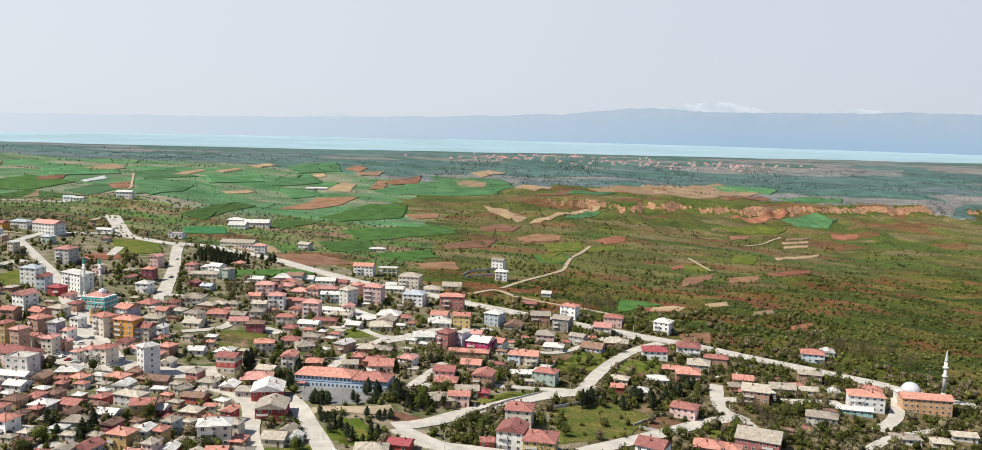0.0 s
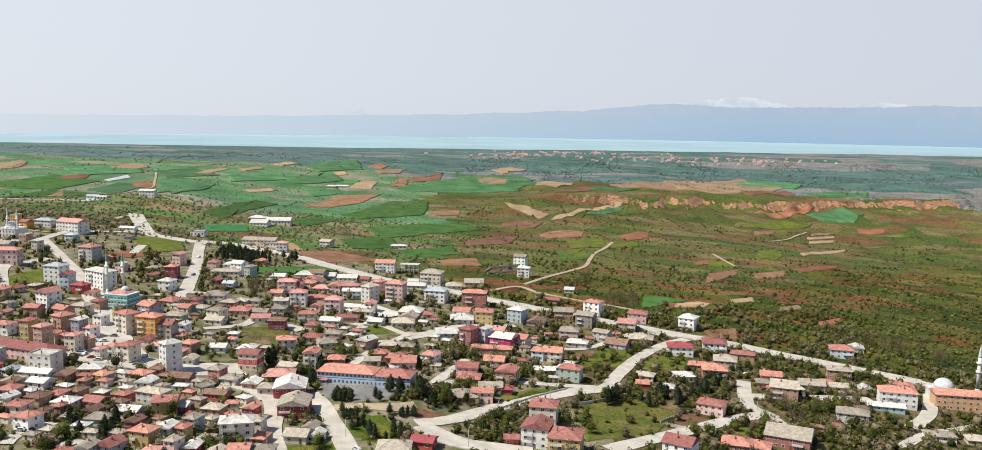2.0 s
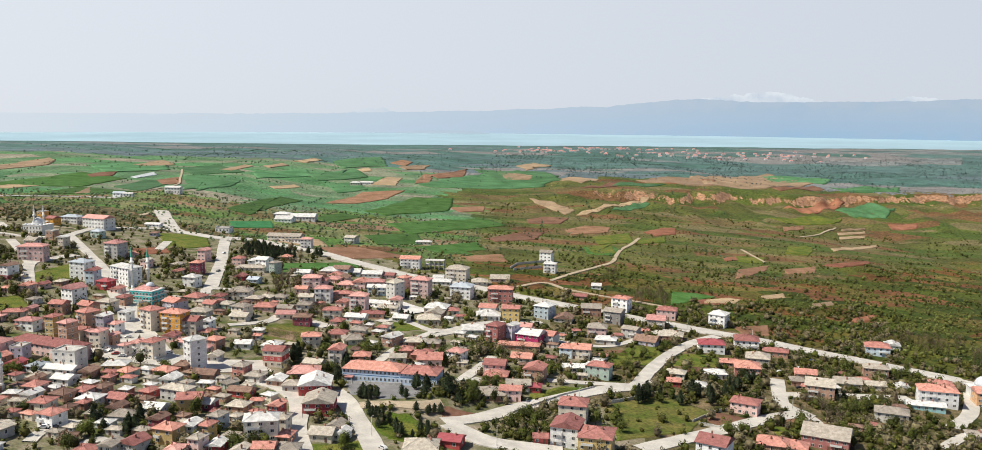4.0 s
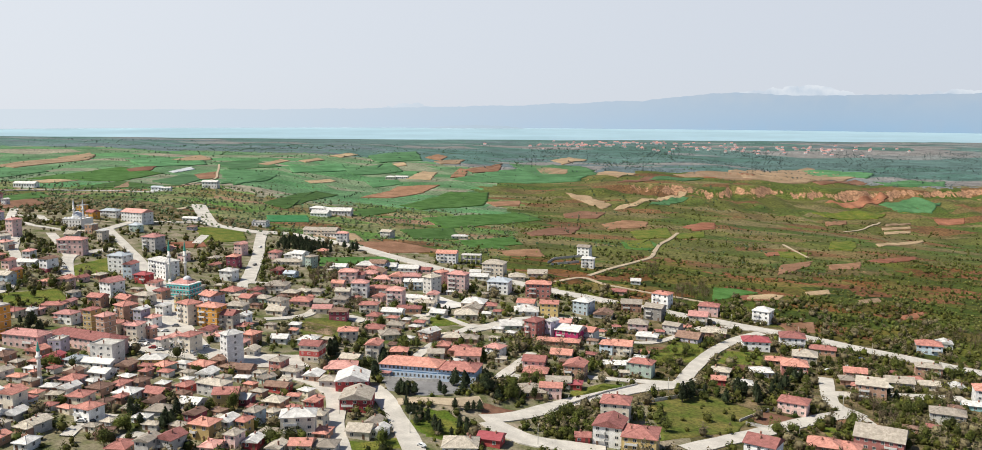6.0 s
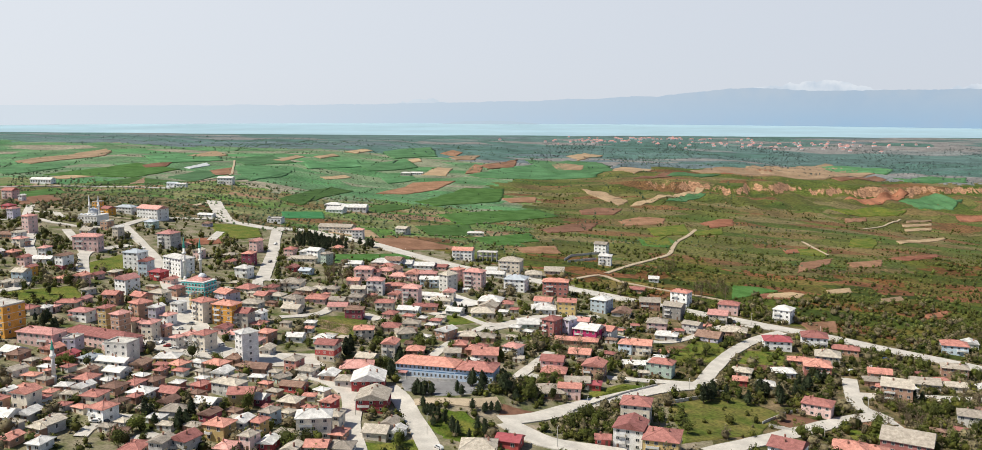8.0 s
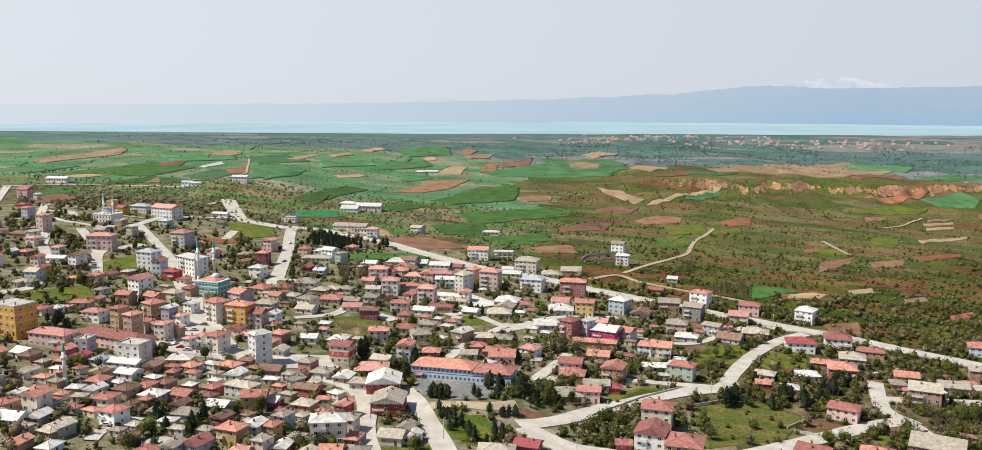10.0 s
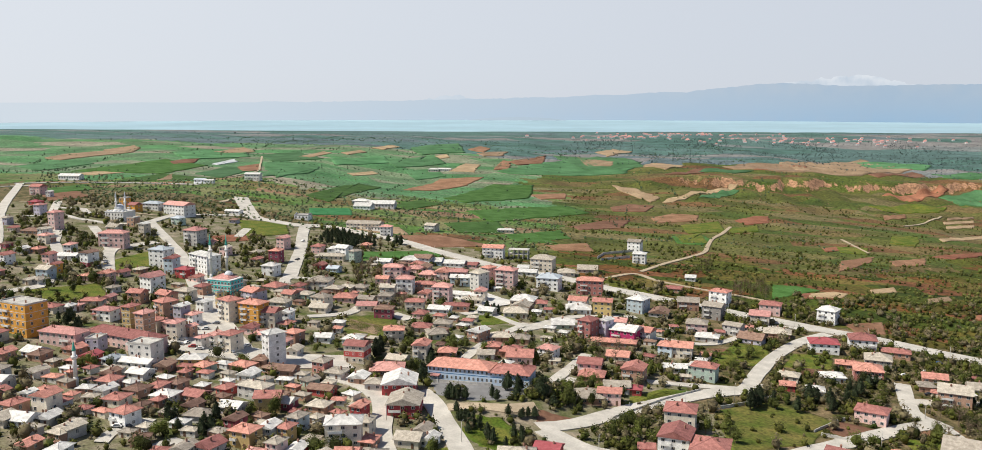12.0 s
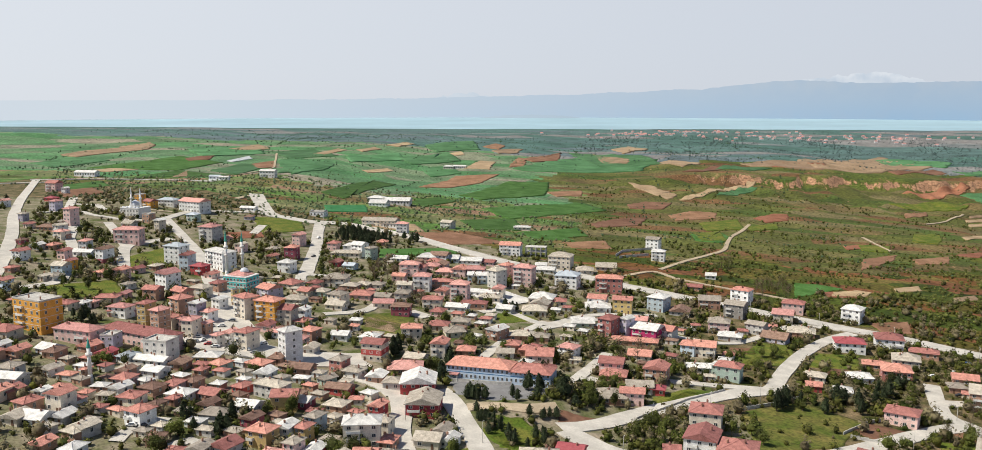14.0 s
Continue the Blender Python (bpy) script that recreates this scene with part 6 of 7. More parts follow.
house(-497.6, 1137.6, 13.1, 6.5, 1, 4.06, 0, "B", "w")
house(-482, 1128.3, 11.5, 5.8, 1, 4.01, 0, "W", "w")
house(-284.4, 1515.5, 15.5, 7.8, 1, 5.12, 0, "W", "c")
house(-269.2, 1531.2, 19.9, 7.9, 1, 3.44, 0, "W", "w")
house(-115.6, 659.2, 10.8, 9, 4, 2.95, -5, "P", "p")
house(-147.5, 760.5, 9, 11.2, 1, 3.00, -8, "D", "p")
house(-152.2, 667.4, 9.1, 7.9, 2, 2.90, 1, "G", "c")
house(-225, 918.5, 19.9, 8, 1, 4.59, -12, "G", "w")
house(-128.8, 669.2, 6.6, 7.7, 1, 4.27, -12, "R", "p")
house(-94.6, 682.9, 6.9, 7.7, 2, 3.25, -7, "P", "c")
house(193.1, 591.2, 11.1, 8, 1, 3.00, -8, "G", "c")
house(-258.5, 584.1, 9.5, 8, 2, 2.90, -25, "R", "n")
house(257.3, 578.6, 27.3, 11, 3, 2.95, -10, "R", "a")
house(219.4, 571.9, 19.5, 11, 3, 2.95, -14, "R", "w")
house(208.2, 560.6, 19, 8, 1, 3.00, -14, "W", "e")
house(238, 607.4, 12.2, 8, 1, 3.00, -12, "R", "c")
house(217, 517.5, 14.1, 8, 1, 3.00, -10, "G", "w")
house(255, 531.8, 12.4, 8, 1, 3.00, -10, "G", "w")
house(235, 516.3, 9.4, 8, 1, 3.00, -12, "G", "c")
house(-590.3, 964.3, 12.4, 11, 3, 2.95, -8, "R", "p")
house(-566.6, 947.2, 4.6, 6, 2, 2.90, -10, "W", "w")
house(-542.1, 824.5, 6, 7.6, 2, 2.90, -10, "P", "w")
house(-476.9, 798.8, 6.3, 8.1, 3, 2.95, -12, "P", "l")
house(-535.1, 878.7, 9.8, 8, 1, 3.00, -10, "M", "r")
house(-460.4, 735, 4.6, 5.9, 2, 2.90, -12, "G", "l")
house(-438.9, 711, 5, 6.3, 1, 3.00, -15, "R", "c")
house(-423.8, 712.3, 16.6, 8, 1, 3.00, -5, "D", "n")
house(-430.1, 737.2, 4.6, 5.9, 1, 3.00, -10, "G", "n")
house(-408.3, 660.3, 4.8, 6.1, 1, 3.00, -12, "D", "m")
house(-382, 622.2, 7.1, 8, 2, 2.90, -14, "R", "w")
house(-386.2, 660.5, 6.5, 8, 1, 3.00, -8, "R", "n")
house(-393.2, 654, 6, 7.9, 1, 3.00, -5, "W", "g")
house(-365.7, 591.6, 4.9, 6.2, 1, 3.00, -12, "R", "n")
house(-340.9, 584.9, 4.8, 6.1, 1, 3.00, -16, "G", "c")
house(-398.9, 694.1, 3.8, 4.8, 1, 3.00, -10, "R", "n")
house(-344.1, 555.7, 5.8, 7.3, 2, 2.90, -12, "R", "b")
house(-321.5, 535.3, 5.9, 7.5, 1, 3.00, -10, "R", "n")


# ---- trees ----
def leaf_cloud(rnd, count, radius, height, size, cone=False, core=True):
    """Many small leaves in an uneven crown; returns vertices and faces."""
    v, f = [], []
    lumps = [(rnd.uniform(-0.5, 0.5), rnd.uniform(-0.5, 0.5), rnd.uniform(0.2, 0.85), rnd.uniform(0.35, 0.6)) for _ in range(7)]
    for _ in range(count):
        if cone:
            t = rnd.random() ** 1.3
            a = rnd.uniform(0, 6.283)
            r = radius * (1.03 - t ** 2.4) * min(1.0, 0.5 + 1.8 * t) * (0.45 + 0.55 * rnd.random()) * (0.8 + 0.35 * math.sin(t * 13 + 2 * a))
            c = Vector((r * math.cos(a), r * math.sin(a), height * t))
        else:
            lx, ly, lz, lr = rnd.choice(lumps)
            d = Vector((rnd.gauss(0, 1), rnd.gauss(0, 1), rnd.gauss(0, 0.8))).normalized() * lr * rnd.uniform(0.6, 1.1)
            c = Vector(((lx + d.x) * radius, (ly + d.y) * radius, max(0.03, (lz + d.z * 0.8)) * height))
        i = len(v)
        for k in range(3):
            v.append(tuple(c + Vector((rnd.uniform(-1, 1), rnd.uniform(-1, 1), rnd.uniform(-0.8, 0.8))) * size))
        f.append((i, i + 1, i + 2))
    if core:
        i = len(v)
        n = 5
        for j, (rr, zz) in enumerate(((0.35, 0.12), (0.62, 0.4), (0.45, 0.72)) if not cone else ((0.62, 0.06), (0.6, 0.4), (0.25, 0.82))):
            for k in range(n):
                a = 6.283 * k / n
                q = rr * radius * rnd.uniform(0.75, 1.1)
                v.append((q * math.cos(a), q * math.sin(a), zz * height))
        for j in range(2):
            for k in range(n):
                f.append((i + j * n + k, i + j * n + (k + 1) % n, i + (j + 1) * n + (k + 1) % n, i + (j + 1) * n + k))
        f.append(tuple(i + 2 * n + k for k in range(n)))
        f.append(tuple(i + k for k in range(n))[::-1])
    return v, f


def trunk_mesh(rnd, height, radius, limbs):
    v, f = [], []

    def limb(p, q, r0, r1):
        i, n = len(v), 6
        d = (q - p).normalized()
        s = d.cross(Vector((0.3, 0.9, 0.2))).normalized()
        u = d.cross(s)
        for c, r in ((p, r0), ((p + q) / 2 + s * 0.06 * (q - p).length, (r0 + r1) / 2), (q, r1)):
            for k in range(n):
                a = 6.283 * k / n
                v.append(tuple(c + (s * math.cos(a) + u * math.sin(a)) * r))
        for j in range(2):
            for k in range(n):
                f.append((i + j * n + k, i + j * n + (k + 1) % n, i + (j + 1) * n + (k + 1) % n, i + (j + 1) * n + k))

    limb(Vector((0, 0, -0.4)), Vector((0, 0, height)), radius, radius * 0.45)
    for _ in range(limbs):
        t = rnd.uniform(0.45, 0.95)
        a = rnd.uniform(0, 6.283)
        p = Vector((0, 0, height * t))
        limb(p, p + Vector((math.cos(a), math.sin(a), rnd.uniform(0.5, 1.1))) * height * 0.42, radius * 0.4, radius * 0.12)
    return mesh_of("trunk", v, f, [M_bark])


def tree_kind(kind, seed):
    rnd = random.Random(seed)
    word = {"leaf": "leafy green broadleaf tree", "pine": "dark green pine tree", "bare": "bare brown-twigged poplar", "poplar": "slender yellow-green poplar"}[kind]
    ob = thing("pine_tree" if kind == "pine" else "tree", 0, -230, -60, 0, f"{word} standing on the ground", "tree", "trees of the town")
    if kind == "leaf":
        hgt, r = rnd.uniform(3.6, 5.6), rnd.uniform(2.2, 3.3)
        child("trunk", trunk_mesh(rnd, 2.6, 0.2, 6), ob)
        v, f = leaf_cloud(rnd, 760, r, hgt, 0.29)
        child("crown", mesh_of("crown", v, f, [M_leaf]), ob, (0, 0, 1.3))
    elif kind == "pine":
        hgt, r = rnd.uniform(4.2, 6.2), rnd.uniform(2.1, 2.8)
        child("trunk", trunk_mesh(rnd, hgt * 0.85, 0.22, 3), ob)
        v, f = leaf_cloud(rnd, 900, r, hgt, 0.33, cone=True)
        child("crown", mesh_of("crown", v, f, [M_pine]), ob, (0, 0, 1.1))
    elif kind == "poplar":
        hgt, r = rnd.uniform(8.0, 11.0), rnd.uniform(1.1, 1.6)
        child("trunk", trunk_mesh(rnd, hgt * 0.8, 0.17, 12), ob)
        v, f = leaf_cloud(rnd, 520, r, hgt, 0.24, core=False)
        child("crown", mesh_of("crown", v, f, [M_spring]), ob, (0, 0, 1.2))
    else:
        hgt, r = rnd.uniform(7.0, 10.0), rnd.uniform(1.3, 1.9)
        child("trunk", trunk_mesh(rnd, hgt * 0.75, 0.18, 16), ob)
        v, f = leaf_cloud(rnd, 420, r, hgt, 0.18, core=False)
        child("crown", mesh_of("crown", v, f, [M_twig]), ob, (0, 0, 1.5))
    return ob


KINDS = {k: [tree_kind(k, 40 + i) for i in range(4 if k in ("leaf", "pine") else 2)] for k in ("leaf", "pine", "bare", "poplar")}
FIRST = {id(o): True for group in KINDS.values() for o in group}


TAKEN = np.array(BUILT + [(x, y, r + 0.6) for x, y, r in ROAD_LINES])


def free(x, y, gap):
    """True where no house or road lies within the gap."""
    reach = TAKEN[:, 2] + gap
    return not np.any((np.abs(TAKEN[:, 0] - x) < reach) & (np.abs(TAKEN[:, 1] - y) < reach))


TREES = random.Random(9)
FAR_TREES = []


def plant(kind, x, y):
    if kind == "leaf" and y > 690:
        FAR_TREES.append((x, y, TREES.uniform(1.9, 3.1)))
        return
    src = TREES.choice(KINDS["pine" if kind in ("bigpine", "smallpine") else kind])
    k = TREES.uniform(0.75, 1.3) * {"bigpine": 1.2, "smallpine": 0.82}.get(kind, 1)
    m = pose(x, y, float(ground_z(x, y)), 0, 0, TREES.uniform(0, 360))
    if FIRST.pop(id(src), None):
        src.matrix_basis = m
    else:
        src = copy_thing(src, m)
    src.scale = (k, k, k * TREES.uniform(0.9, 1.15))


def grove(kind, count, *poly):
    xs, ys = [p[0] for p in poly], [p[1] for p in poly]
    done = tries = 0
    poly = list(poly)
    while done < count and tries < count * 14:
        tries += 1
        x, y = TREES.uniform(min(xs), max(xs)), TREES.uniform(min(ys), max(ys))
        if inside(x, y, poly) and free(x, y, 0.6 if kind in ("leaf", "bare") else 0.1):
            plant(kind, x, y)
            done += 1


def sheds(count, *poly):
    """Small outbuildings in the gaps between the houses."""
    global TAKEN
    xs, ys = [p[0] for p in poly], [p[1] for p in poly]
    poly, done = list(poly), 0
    for _ in range(count * 30):
        x, y = TREES.uniform(min(xs), max(xs)), TREES.uniform(min(ys), max(ys))
        if done < count and inside(x, y, poly) and free(x, y, 3.2) and not in_field(x, y):
            shed(x, y, TREES.uniform(4.2, 7.0), TREES.uniform(3.6, 5.2), TREES.uniform(-25, 5), TREES.choice("RRGGWDG"), TREES.choice("cgwnngc"))
            TAKEN = np.vstack([TAKEN, (x, y, 3.4)])
            done += 1


def shed(x, y, w, d, turn, roof, wall):
    z = float(ground_z(x, y))
    ob = thing("shed", x, y, z, turn, f"small {WALL_WORD[wall]} outbuilding with {ROOF_WORD[roof]} roof", "shed", "outbuildings")
    body = child("wall", boxes("wall", [(-w / 2, -d / 2, -1.5, w / 2, d / 2, 2.4)], WALL[wall]), ob)
    me, _ = hip_roof(w, d, ROOF[roof], 0.35, 0.36)
    child("roof", me, ob, (0, 0, 2.41))
    child("door", DOOR, body, (-w * 0.2, -d / 2 - 0.02, 0.0))
    child("window", WINDOW, body, (w * 0.25, -d / 2 - 0.02, 1.0), scale=(1.0, 1, 0.9))

sheds(52, (-260.7, 467.1), (-191.7, 501.6), (-113.8, 503.4), (-91.3, 417.3), (-213.1, 398.6))
sheds(26, (-282, 615.4), (-217.5, 677.3), (-121.3, 665.3), (-111.4, 546.2), (-158.7, 528.8))
sheds(22, (-121.3, 665.3), (-35.3, 669.9), (20.4, 599.2), (-26.4, 535.3), (-99, 550.6))
sheds(18, (-205.1, 826.7), (-110.3, 819.9), (-60, 718.7), (-121.3, 665.3), (-172.1, 703.4))
sheds(8, (4.2, 651.5), (88.2, 688.2), (68.1, 567.3), (11.2, 541.8))
sheds(8, (144.2, 605), (227.9, 626.4), (176.7, 501.2), (141.4, 503.8))

